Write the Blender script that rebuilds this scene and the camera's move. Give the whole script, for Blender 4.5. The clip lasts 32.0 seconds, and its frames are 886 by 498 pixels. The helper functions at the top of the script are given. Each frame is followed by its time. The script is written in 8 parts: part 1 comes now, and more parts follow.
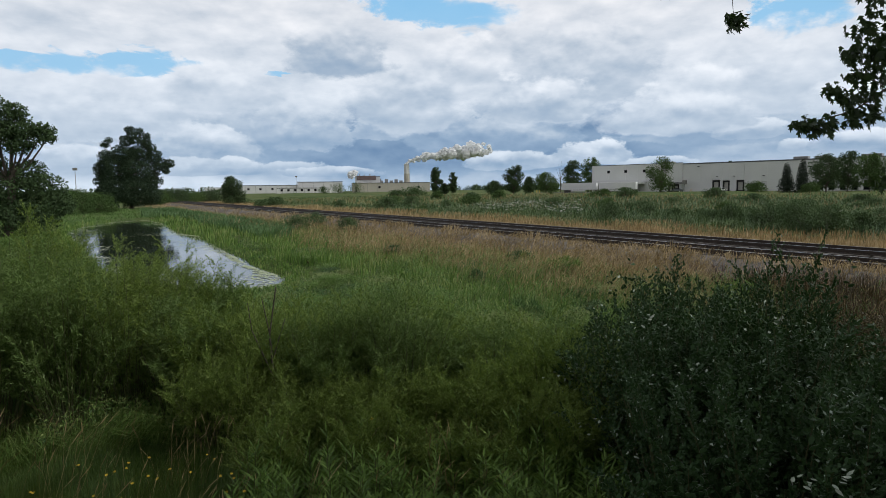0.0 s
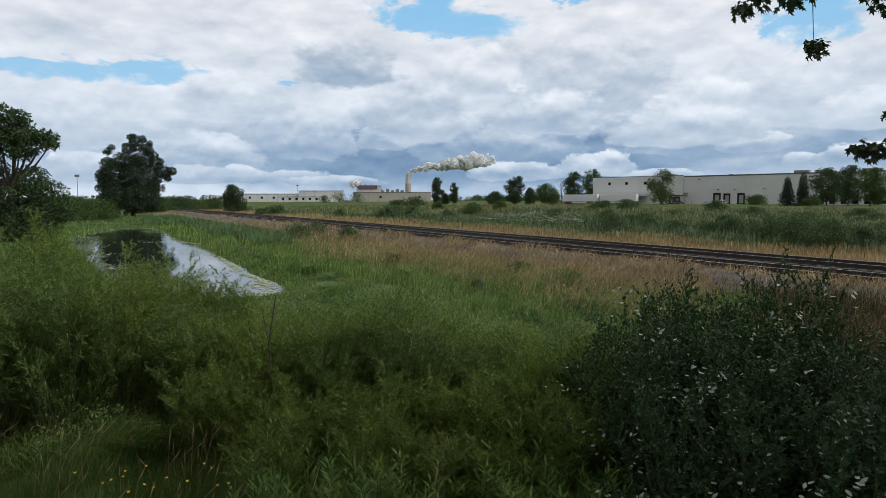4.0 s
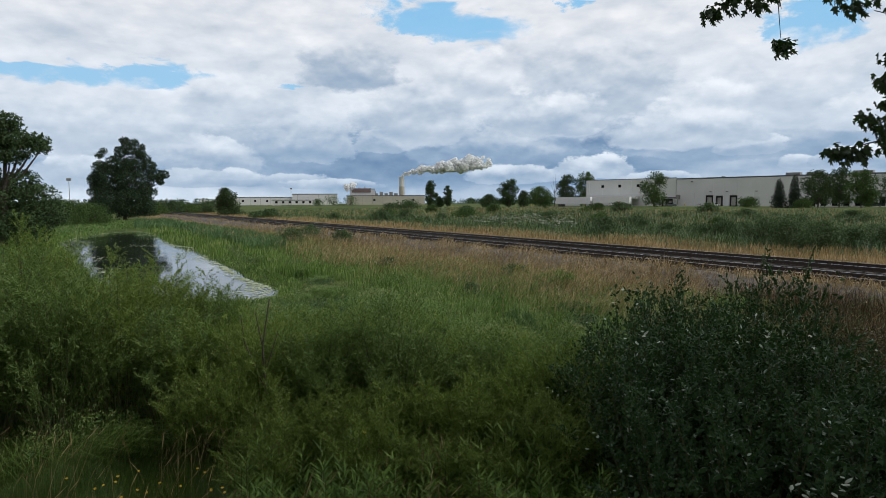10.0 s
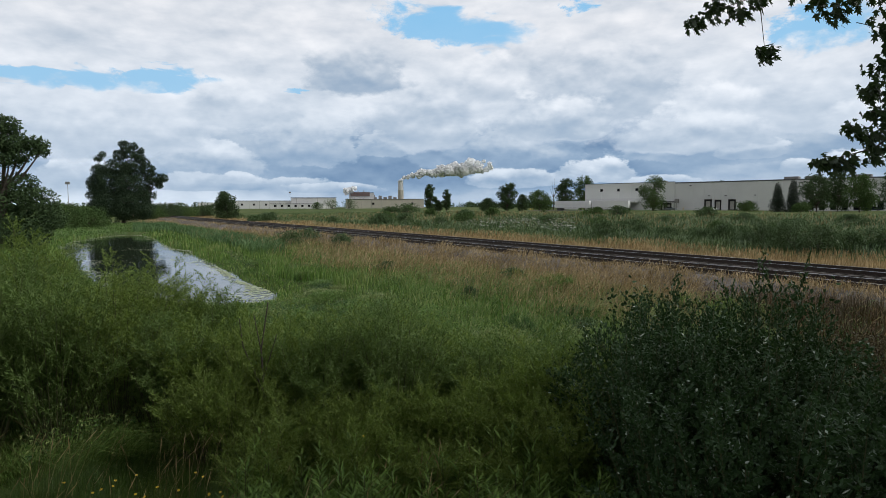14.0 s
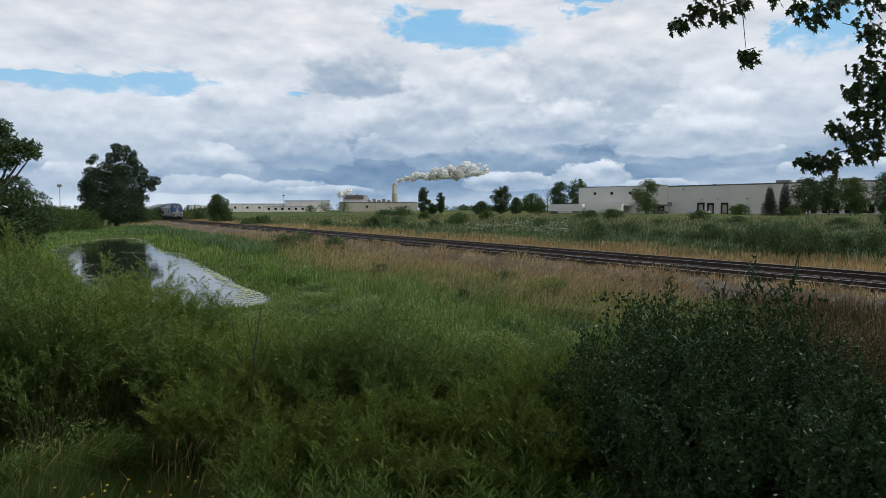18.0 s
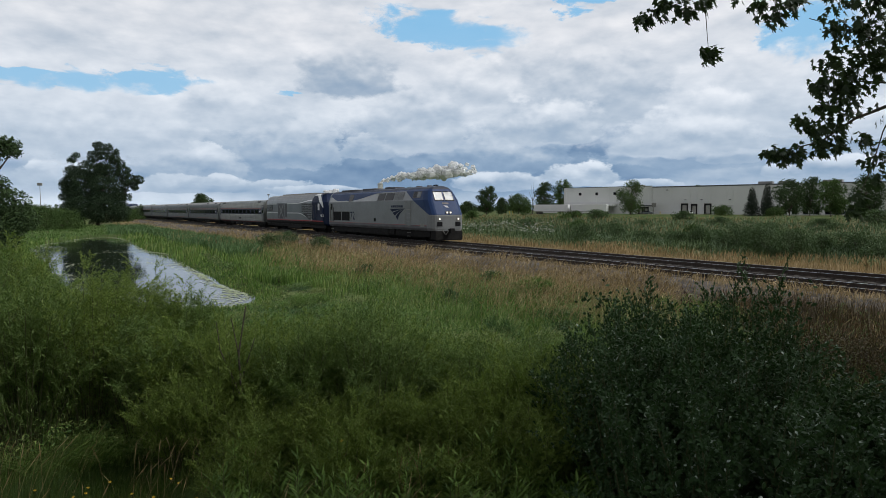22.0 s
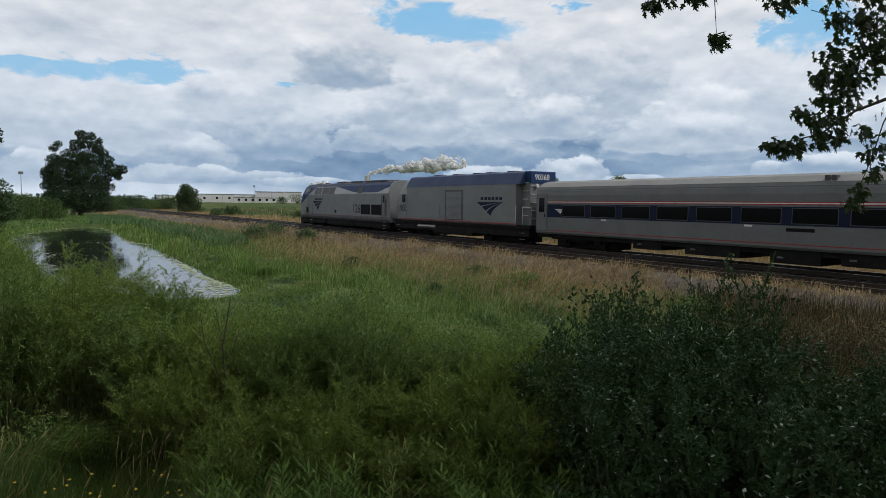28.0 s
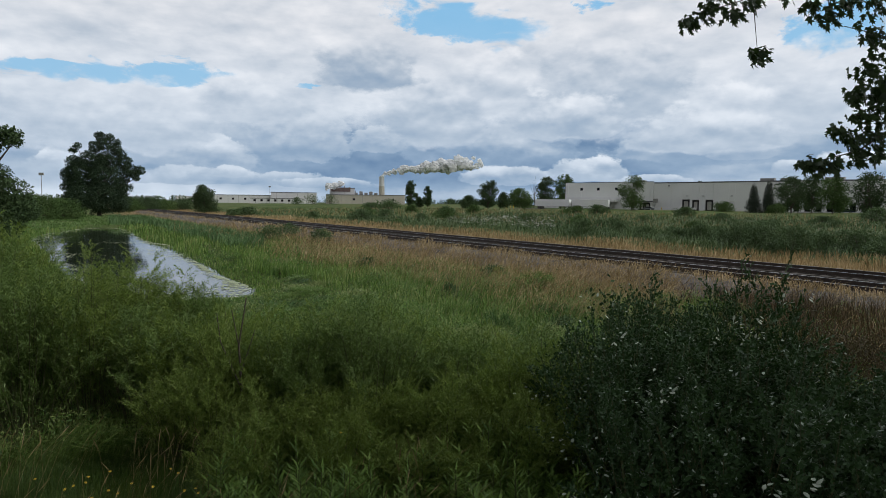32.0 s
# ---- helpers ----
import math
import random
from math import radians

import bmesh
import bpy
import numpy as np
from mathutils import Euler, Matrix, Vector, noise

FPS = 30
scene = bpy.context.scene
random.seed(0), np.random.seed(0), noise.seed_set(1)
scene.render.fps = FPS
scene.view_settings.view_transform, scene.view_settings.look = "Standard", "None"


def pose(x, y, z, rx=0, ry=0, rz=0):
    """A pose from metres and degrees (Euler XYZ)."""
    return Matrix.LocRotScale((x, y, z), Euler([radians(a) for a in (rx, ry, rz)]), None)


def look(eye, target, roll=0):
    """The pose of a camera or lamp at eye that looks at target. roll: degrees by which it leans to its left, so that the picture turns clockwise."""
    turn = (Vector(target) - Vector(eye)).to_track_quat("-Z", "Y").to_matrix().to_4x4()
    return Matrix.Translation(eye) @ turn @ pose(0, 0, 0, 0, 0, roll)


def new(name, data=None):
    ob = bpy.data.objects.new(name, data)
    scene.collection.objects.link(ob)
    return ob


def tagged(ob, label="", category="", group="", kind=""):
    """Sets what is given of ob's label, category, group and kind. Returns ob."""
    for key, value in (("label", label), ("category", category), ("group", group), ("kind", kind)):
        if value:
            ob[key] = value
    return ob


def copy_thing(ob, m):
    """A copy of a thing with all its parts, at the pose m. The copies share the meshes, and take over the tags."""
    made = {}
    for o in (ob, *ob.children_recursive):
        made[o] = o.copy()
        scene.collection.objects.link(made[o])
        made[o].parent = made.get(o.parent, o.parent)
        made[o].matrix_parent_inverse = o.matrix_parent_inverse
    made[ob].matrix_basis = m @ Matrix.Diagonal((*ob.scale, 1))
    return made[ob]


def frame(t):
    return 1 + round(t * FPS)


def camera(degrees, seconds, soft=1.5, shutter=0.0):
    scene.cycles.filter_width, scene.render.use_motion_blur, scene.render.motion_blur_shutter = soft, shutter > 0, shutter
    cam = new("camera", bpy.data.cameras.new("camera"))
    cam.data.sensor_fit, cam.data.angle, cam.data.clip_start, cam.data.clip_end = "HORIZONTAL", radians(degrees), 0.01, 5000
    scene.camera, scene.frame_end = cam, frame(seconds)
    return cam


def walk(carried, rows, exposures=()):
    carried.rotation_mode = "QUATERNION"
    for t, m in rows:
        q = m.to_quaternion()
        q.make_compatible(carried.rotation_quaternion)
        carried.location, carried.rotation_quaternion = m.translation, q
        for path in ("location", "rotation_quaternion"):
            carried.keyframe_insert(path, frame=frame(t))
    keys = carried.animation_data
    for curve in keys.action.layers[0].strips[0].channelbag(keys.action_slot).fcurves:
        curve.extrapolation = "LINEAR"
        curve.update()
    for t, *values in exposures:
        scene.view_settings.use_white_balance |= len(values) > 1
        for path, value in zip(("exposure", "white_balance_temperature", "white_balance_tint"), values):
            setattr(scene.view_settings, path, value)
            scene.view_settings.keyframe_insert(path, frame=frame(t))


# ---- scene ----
EYE = 4.0            # eye height over the pond's water
cam = camera(70.16, 32.0, soft=0.5)


def aim(yaw, pitch, roll):
    """The camera's pose at the eye: degrees to the left, up, and lean."""
    return pose(0, 0, EYE) @ pose(0, 0, 0, 0, 0, yaw) @ pose(0, 0, 0, 90 + pitch) @ pose(0, 0, 0, 0, 0, roll)


walk(cam, [(t, aim(yaw, pitch, roll)) for t, yaw, pitch, roll in [
    (0, 0.00, -5.37, -0.68), (0.5, -0.04, -5.24, -0.27), (1, 0.30, -5.09, -0.59), (1.5, 0.48, -4.78, -0.35),
    (2, 0.39, -4.59, -0.26), (2.5, 0.10, -4.22, -0.13), (3, 0.11, -4.08, -0.02), (3.5, 0.04, -4.27, -0.13),
    (5.5, 0.02, -4.63, -0.07), (6, 0.09, -4.69, 0.01), (6.5, 0.09, -4.62, 0.01), (7, 0.17, -4.55, 0.09),
    (7.5, 0.36, -4.58, 0.16), (8, 0.42, -4.45, -0.08), (8.5, 0.27, -4.34, -0.04), (9, -0.20, -4.20, -0.10),
    (9.5, -0.56, -4.24, -0.23), (10, -0.52, -4.19, -0.26), (10.5, -0.44, -3.96, -0.17), (11, -0.42, -3.99, -0.17),
    (11.5, -0.45, -3.89, -0.08), (12, -0.46, -3.88, -0.29), (12.5, -0.69, -3.90, -0.24), (13, -0.72, -3.85, -0.28),
    (13.5, -0.66, -3.88, -0.24), (14, -0.62, -3.85, -0.21), (14.5, -0.60, -3.78, -0.25), (16.5, -1.20, -3.79, -0.20),
    (17, -1.12, -3.64, -0.27), (17.5, -1.09, -3.64, -0.27), (18, -1.18, -3.57, -0.17), (18.5, -1.40, -3.48, -0.24),
    (19, -1.67, -3.35, -0.41), (19.5, -1.83, -3.25, -0.28), (20, -1.90, -3.29, -0.05), (20.5, -2.34, -3.32, -0.05),
    (21, -2.49, -3.37, -0.21), (21.5, -2.38, -3.56, -0.02), (22, -2.47, -3.57, -0.01), (22.5, -2.59, -3.66, 0.11),
    (23, -2.64, -3.82, 0.24), (23.5, -2.75, -3.96, 0.42), (24, -2.71, -3.99, 0.24), (24.5, -2.89, -4.03, 0.20),
    (25, -3.08, -3.97, 0.12), (25.5, -3.00, -3.81, 0.17), (27.5, -3.54, -4.15, 0.63), (28, -3.70, -4.16, 0.61),
    (28.5, -3.68, -4.24, 0.90), (29, -3.70, -4.07, 0.77), (29.5, -3.57, -4.06, 0.51), (30, -3.27, -4.02, 0.31),
    (30.5, -2.96, -4.12, 0.41), (31, -2.63, -4.08, 0.41), (31.5, -2.52, -4.07, 0.45), (32, -2.40, -4.14, 0.56),
]], [(0, 0.0), (15, 0.0), (18, -0.05), (21, -0.06), (23.5, -0.11), (28.5, -0.11), (30, -0.09), (32, -0.10)])

# ---- light ----
SUN_AZ, SUN_EL = 105.0, 46.0      # degrees to the right of straight ahead, and up
sun = new("sun", bpy.data.lights.new("sun", "SUN"))
sun.data.energy, sun.data.angle, sun.data.color = 2.1, radians(18), (0.98, 0.975, 0.94)
sun.matrix_world = look((math.sin(radians(SUN_AZ)) * 50, math.cos(radians(SUN_AZ)) * 50, math.tan(radians(SUN_EL)) * 50), (0, 0, 0))


class Net:
    """Short hand for node trees."""

    def __init__(self, tree, fresh=True):
        self.tree = tree
        if fresh:
            tree.nodes.clear()

    def node(self, kind, **values):
        n = self.tree.nodes.new(kind)
        if "operation" in values:
            n.operation = values["operation"]
        if "sky_type" in values:
            n.sky_type = values["sky_type"]
        if "feature" in values:
            n.feature = values["feature"]
        return n

    def put(self, socket, value):
        if isinstance(value, bpy.types.NodeSocket):
            self.tree.links.new(value, socket)
        elif isinstance(value, (tuple, list)):
            socket.default_value = (*value, 1.0)[:len(socket.default_value)]
        else:
            socket.default_value = value

    def math(self, op, a, b=0.0, c=0.0):
        n = self.node("ShaderNodeMath", operation=op)
        for k, v in enumerate((a, b, c)):
            self.put(n.inputs[k], v)
        return n.outputs[0]

    def vmath(self, op, a, b=(0, 0, 0)):
        n = self.node("ShaderNodeVectorMath", operation=op)
        self.put(n.inputs[0], a)
        self.put(n.inputs[1], b)
        return n.outputs[0]

    def noise(self, vec, scale, detail=4.0, rough=0.55, warp=0.0):
        n = self.node("ShaderNodeTexNoise")
        if vec is not None:
            self.put(n.inputs["Vector"], vec)
        self.put(n.inputs["Scale"], scale)
        self.put(n.inputs["Detail"], detail)
        self.put(n.inputs["Roughness"], rough)
        self.put(n.inputs["Distortion"], warp)
        return n.outputs["Fac"]

    def span(self, v, lo, hi, to0=0.0, to1=1.0, smooth=False):
        n = self.node("ShaderNodeMapRange")
        n.interpolation_type = "SMOOTHSTEP" if smooth else "LINEAR"
        for k, x in enumerate((v, lo, hi, to0, to1)):
            self.put(n.inputs[k], x)
        return n.outputs[0]

    def mix(self, fac, a, b, how="MIX"):
        n = self.node("ShaderNodeMix")
        n.data_type, n.blend_type = "RGBA", how
        self.put(n.inputs[0], fac)
        self.put(n.inputs[6], a)
        self.put(n.inputs[7], b)
        return n.outputs[2]

    def ramp(self, v, stops):
        n = self.node("ShaderNodeValToRGB")
        self.put(n.inputs[0], v)
        el = n.color_ramp.elements
        el[0].position, el[0].color = stops[0][0], (*stops[0][1], 1)
        el[1].position, el[1].color = stops[-1][0], (*stops[-1][1], 1)
        for p, c in stops[1:-1]:
            e = el.new(p)
            e.color = (*c, 1)
        return n.outputs[0]


def cloud_tone(net, vec):
    """Grey-white overcast over a direction: colour by layered noise seen in perspective."""
    sep = net.node("ShaderNodeSeparateXYZ")
    net.put(sep.inputs[0], vec)
    low = net.math("ADD", net.math("MAXIMUM", sep.outputs[2], 0.0), 0.10)
    flat = net.node("ShaderNodeCombineXYZ")
    net.put(flat.inputs[0], net.math("DIVIDE", sep.outputs[0], low))
    net.put(flat.inputs[1], net.math("DIVIDE", sep.outputs[1], low))
    big = net.noise(flat.outputs[0], 0.55, 7, 0.55, 0.4)
    return sep, flat.outputs[0], big


world = bpy.data.worlds.new("overcast_sky")
scene.world = world
world.use_nodes = True
w = Net(world.node_tree)
tc = w.node("ShaderNodeTexCoord")
sky = w.node("ShaderNodeTexSky", sky_type="NISHITA")
sky.sun_disc, sky.sun_elevation, sky.sun_rotation = False, radians(SUN_EL), radians(SUN_AZ)
_, _, tone = cloud_tone(w, tc.outputs["Generated"])
cover = w.ramp(tone, [(0.30, (0.50, 0.53, 0.60)), (0.50, (0.78, 0.79, 0.82)), (0.70, (0.98, 0.97, 0.96))])
blue = w.vmath("SCALE", sky.outputs[0])
blue.node.inputs["Scale"].default_value = 0.10
both = w.mix(w.span(tone, 0.36, 0.42), blue, cover)
bg = w.node("ShaderNodeBackground")
w.put(bg.inputs[0], both)
bg.inputs[1].default_value = 0.54
out = w.node("ShaderNodeOutputWorld")
w.tree.links.new(bg.outputs[0], out.inputs[0])


# heaped clouds by direction: degrees right, base, half width, height, tone of the top and of the base
HIGH = [(-30.5, 5.4, 9.0, 4.6, 0.80, 0.58), (-18.6, 7.9, 4.8, 3.4, 0.84, 0.60), (12.2, 9.3, 8.2, 6.2, 0.80, 0.50), (27.5, 7.6, 8.0, 5.0, 0.84, 0.62), (-3.3, 6.9, 5.2, 5.6, 0.80, 0.50), (3.1, 10.3, 3.6, 3.2, 0.93, 0.62),
        (38.0, 9.5, 7.0, 5.0, 0.84, 0.60), (21.8, 7.7, 4.0, 2.6, 0.96, 0.66), (8.1, 6.8, 6.0, 3.2, 0.88, 0.46), (19.9, 5.4, 6.8, 2.8, 0.84, 0.50), (-44, 7, 8, 5, 0.82, 0.55), (-8.9, 11.0, 5.0, 3.5, 0.72, 0.38), (34, 6.0, 5.0, 2.4, 0.92, 0.6)]
LOW = [(-28, 4.6, 11.0, 3.4, 0.71, 0.42), (6.0, 4.2, 7.0, 3.2, 0.63, 0.24), (27, 4.4, 12.0, 2.8, 0.67, 0.32), (-20.0, 3.4, 4.5, 2.6, 0.77, 0.40), (-12.2, 4.9, 5.0, 3.9, 0.86, 0.34), (-5.5, 5.1, 2.9, 1.9, 0.77, 0.32), (-0.4, 4.6, 3.2, 3.4, 0.77, 0.26),
       (-29.8, 2.6, 2.8, 1.5, 0.79, 0.45), (-21.0, 1.8, 6.0, 1.1, 0.66, 0.44), (-18.2, 2.3, 1.4, 0.8, 0.78, 0.48), (-13.0, 1.9, 3.0, 0.8, 0.66, 0.42), (6.1, 2.1, 4.6, 1.3, 0.75, 0.40), (13.5, 2.6, 3.6, 1.6, 0.88, 0.45),
       (25.8, 4.2, 2.8, 1.3, 0.81, 0.40), (28.9, 2.9, 1.5, 1.0, 0.87, 0.46), (34, 3.0, 4.0, 1.4, 0.83, 0.40), (19.0, 2.0, 3.0, 0.7, 0.75, 0.40), (-10.0, 1.5, 5.0, 0.7, 0.69, 0.36)]
BLUE = [(-0.2, 15.5, 6.6, 1.5, -0.10), (-32.8, 9.9, 6.0, 0.85, 0.0), (-24.6, 10.5, 4.2, 0.8, 0.05), (-14.4, 10.0, 1.4, 0.35, 0.0), (29.0, 13.4, 3.6, 2.0, 0.1), (33, 16.5, 4, 1.2, 0.0), (12, 17.5, 3, 0.8, 0.0), (14.6, 9.6, 0.9, 0.3, 0.0)]


def sky_paint(name, upper):
    """The cloudy sky on a far backdrop: a veil with gaps, and heaped clouds before it."""
    m = bpy.data.materials.new(name)
    m.use_nodes = True
    n = Net(m.node_tree)
    co = n.node("ShaderNodeTexCoord").outputs["Object"]
    unit = n.vmath("NORMALIZE", co)
    sep, flat, big = cloud_tone(n, unit)
    az = n.math("MULTIPLY", n.math("ARCTAN2", sep.outputs[0], sep.outputs[1]), 57.2958)
    el = n.math("MULTIPLY", n.math("ARCSINE", sep.outputs[2]), 57.2958)

    def at(scale, lift=0.0, tall=1.5, shift=0.0):
        c = n.node("ShaderNodeCombineXYZ")
        n.put(c.inputs[0], n.math("MULTIPLY", az, scale))
        n.put(c.inputs[1], n.math("MULTIPLY", n.math("ADD", el, lift), scale * tall))
        c.inputs[2].default_value = shift
        return c.outputs[0]

    def tuft(where, scale, smooth):
        v = n.node("ShaderNodeTexVoronoi", feature="SMOOTH_F1")
        n.put(v.inputs["Vector"], where)
        v.inputs["Scale"].default_value = scale
        v.inputs["Smoothness"].default_value = smooth
        return n.math("SUBTRACT", 0.62, v.outputs["Distance"])

    def puff(lift):
        """Round heads in two sizes, roughened: high in the middle of a head."""
        bend = n.node("ShaderNodeTexNoise")
        n.put(bend.inputs["Vector"], at(0.35, lift))
        bend.inputs["Scale"].default_value = 1.0
        bend.inputs["Detail"].default_value = 4.0
        where = n.vmath("ADD", at(1.0, lift), n.vmath("MULTIPLY", bend.outputs["Color"], (3.4, 3.4, 0)))
        total = n.math("MULTIPLY", tuft(where, 0.36, 0.9), 1.1)
        total = n.math("ADD", total, n.math("MULTIPLY", tuft(where, 0.95, 0.7), 0.34))
        return n.math("ADD", total, n.math("MULTIPLY", n.math("SUBTRACT", n.noise(at(1.1, lift), 1.0, 3, 0.5), 0.5), 0.5))

    head = puff(0.0)
    relief = n.math("SUBTRACT", head, puff(0.8))
    ragged = n.noise(at(0.55, 0.0, 1.7, 4.0), 1.0, 9, 0.70)
    soft = n.noise(at(0.11, 0.0, 2.6, 7.0), 1.0, 5, 0.55)
    wisp = n.noise(at(0.26, 0.0, 3.0, 2.0), 1.0, 5, 0.5, 0.4)
    tones = [(0.0, (0.17, 0.27, 0.41)), (0.3, (0.33, 0.43, 0.55)), (0.5, (0.51, 0.58, 0.66)), (0.7, (0.70, 0.74, 0.79)), (0.85, (0.83, 0.85, 0.88)), (1.0, (0.96, 0.96, 0.97))]
    # the veil behind
    if upper:
        veil = n.math("ADD", n.span(soft, 0.3, 0.7, 0.62, 0.88), n.math("MULTIPLY", n.math("SUBTRACT", wisp, 0.5), 0.30))
    else:
        veil = n.span(el, 0.4, 2.6, 0.46, 0.12, True)
        veil = n.math("ADD", veil, n.span(el, 4.5, 10.0, 0.0, 0.42, True))
        veil = n.math("ADD", veil, n.span(n.math("ABSOLUTE", n.math("SUBTRACT", az, 3.0)), 10.0, 24.0, 0.0, 0.30, True))
        veil = n.math("ADD", veil, n.math("MULTIPLY", n.math("SUBTRACT", wisp, 0.5), 0.22))
    if upper:
        gap = 0.0
        elw = n.math("ADD", el, n.math("MULTIPLY", n.math("SUBTRACT", wisp, 0.5), 4.2))
        azw = n.math("ADD", az, n.math("MULTIPLY", n.math("SUBTRACT", ragged, 0.5), 7.0))
        for a0, e0, wa, we, lean in BLUE:
            u = n.math("SUBTRACT", azw, a0)
            v = n.math("SUBTRACT", n.math("SUBTRACT", elw, e0), n.math("MULTIPLY", u, lean))
            r = n.math("ADD", n.math("POWER", n.math("ABSOLUTE", n.math("DIVIDE", u, wa)), 2.0), n.math("POWER", n.math("ABSOLUTE", n.math("DIVIDE", v, we)), 2.0))
            gap = n.math("MAXIMUM", gap, n.span(r, 0.15, 1.8, 1.0, 0.0, True))
    light, covered = veil, 0.0
    for a0, e0, wa, h, top, low in (HIGH if upper else LOW):
        u = n.math("DIVIDE", n.math("SUBTRACT", az, a0), wa)
        v = n.math("DIVIDE", n.math("SUBTRACT", el, e0), h)
        w2 = n.math("MAXIMUM", v, n.math("MULTIPLY", v, -2.6))
        r = n.math("ADD", n.math("MULTIPLY", u, u), n.math("MULTIPLY", w2, w2))
        r = n.math("SUBTRACT", r, n.math("MULTIPLY", head, 0.85))
        r = n.math("SUBTRACT", r, n.math("MULTIPLY", n.math("SUBTRACT", ragged, 0.5), 0.8 if upper else 1.5))
        a = n.span(r, 0.34 if upper else 0.60, 0.92, 1.0, 0.0, True)
        tone = n.span(n.math("ADD", v, n.math("MULTIPLY", relief, 0.55)), -0.1, 1.0, low, top, True)
        tone = n.math("ADD", tone, n.math("MULTIPLY", n.math("SUBTRACT", wisp, 0.5), 0.12))
        light = n.math("ADD", n.math("MULTIPLY", light, n.math("SUBTRACT", 1.0, a)), n.math("MULTIPLY", tone, a))
        covered = n.math("MAXIMUM", covered, a)
    light = n.math("ADD", light, n.math("MULTIPLY", relief, 0.05))
    # small heads and frayed edges, lit from above
    curl = n.noise(at(0.24, 0.0, 2.2, 11.0), 1.0, 7, 0.5)
    over = n.noise(at(0.24, 0.7, 2.2, 11.0), 1.0, 7, 0.5)
    light = n.math("ADD", light, n.math("MULTIPLY", n.math("SUBTRACT", curl, over), 0.34))
    light = n.math("ADD", light, n.math("MULTIPLY", n.math("SUBTRACT", curl, 0.5), 0.22 if upper else 0.30))
    colour = n.ramp(light, tones)
    colour = n.mix(1.0, colour, n.ramp(n.span(el, 1, 15), [(0.0, (0.88, 0.97, 1.07)), (0.45, (0.92, 0.98, 1.05)), (1.0, (0.97, 0.99, 1.03))]), "MULTIPLY")
    if upper:
        blue_sky = n.ramp(n.span(el, 8, 22), [(0.0, (0.33, 0.60, 0.85)), (1.0, (0.18, 0.51, 0.85))])
        clear_air = n.math("MULTIPLY", n.math("MULTIPLY", n.span(n.math("ADD", gap, n.math("MULTIPLY", n.math("SUBTRACT", ragged, 0.5), 0.9)), 0.2, 0.95, 0.0, 1.0, True), n.math("SUBTRACT", 1.0, covered)), 0.92)
        colour = n.mix(clear_air, n.mix(n.span(el, 9, 16), colour, n.mix(1.0, colour, (1.015, 1.0, 0.985), "MULTIPLY")), blue_sky)
    shine = n.node("ShaderNodeEmission")
    n.put(shine.inputs[0], colour)
    shine.inputs[1].default_value = 1.0
    last = n.node("ShaderNodeOutputMaterial")
    if upper:
        clear = n.node("ShaderNodeBsdfTransparent")
        choose = n.node("ShaderNodeMixShader")
        edge = n.math("ADD", el, n.math("MULTIPLY", n.math("SUBTRACT", ragged, 0.5), 5.0))
        n.put(choose.inputs[0], n.math("MAXIMUM", n.span(edge, 5.0, 8.5, 0.0, 1.0, True), covered))
        n.tree.links.new(clear.outputs[0], choose.inputs[1])
        n.tree.links.new(shine.outputs[0], choose.inputs[2])
        n.tree.links.new(choose.outputs[0], last.inputs[0])
    else:
        n.tree.links.new(shine.outputs[0], last.inputs[0])
    return m


def sky_shell(name, radius, lowest, highest, paint, label):
    """Part of a great sphere round the place, open behind the camera."""
    verts, faces, na, ne = [], [], 64, 24
    for j in range(ne + 1):
        e = radians(lowest + (highest - lowest) * j / ne)
        for i in range(na + 1):
            a = radians(-82 + 164 * i / na)
            verts.append((radius * math.sin(a) * math.cos(e), radius * math.cos(a) * math.cos(e), radius * math.sin(e)))
    for j in range(ne):
        for i in range(na):
            p = j * (na + 1) + i
            faces.append((p + 1, p, p + na + 1, p + na + 2))
    me = bpy.data.meshes.new(name)
    me.from_pydata(verts, [], faces)
    me.materials.append(paint)
    for f in me.polygons:
        f.use_smooth = True
    ob = new(name, me)
    ob.matrix_world = pose(0, 0, EYE)
    return tagged(ob, label, "sky", kind="structure")


far_sky = sky_shell("backdrop", 4300, -2, 42, sky_paint("far_clouds", False), "grey and white cumulus clouds low over the plain")
near_sky = sky_shell("backdrop_clouds", 4100, 2.0, 42, sky_paint("high_clouds", True), "broken grey cloud layer with gaps of blue")

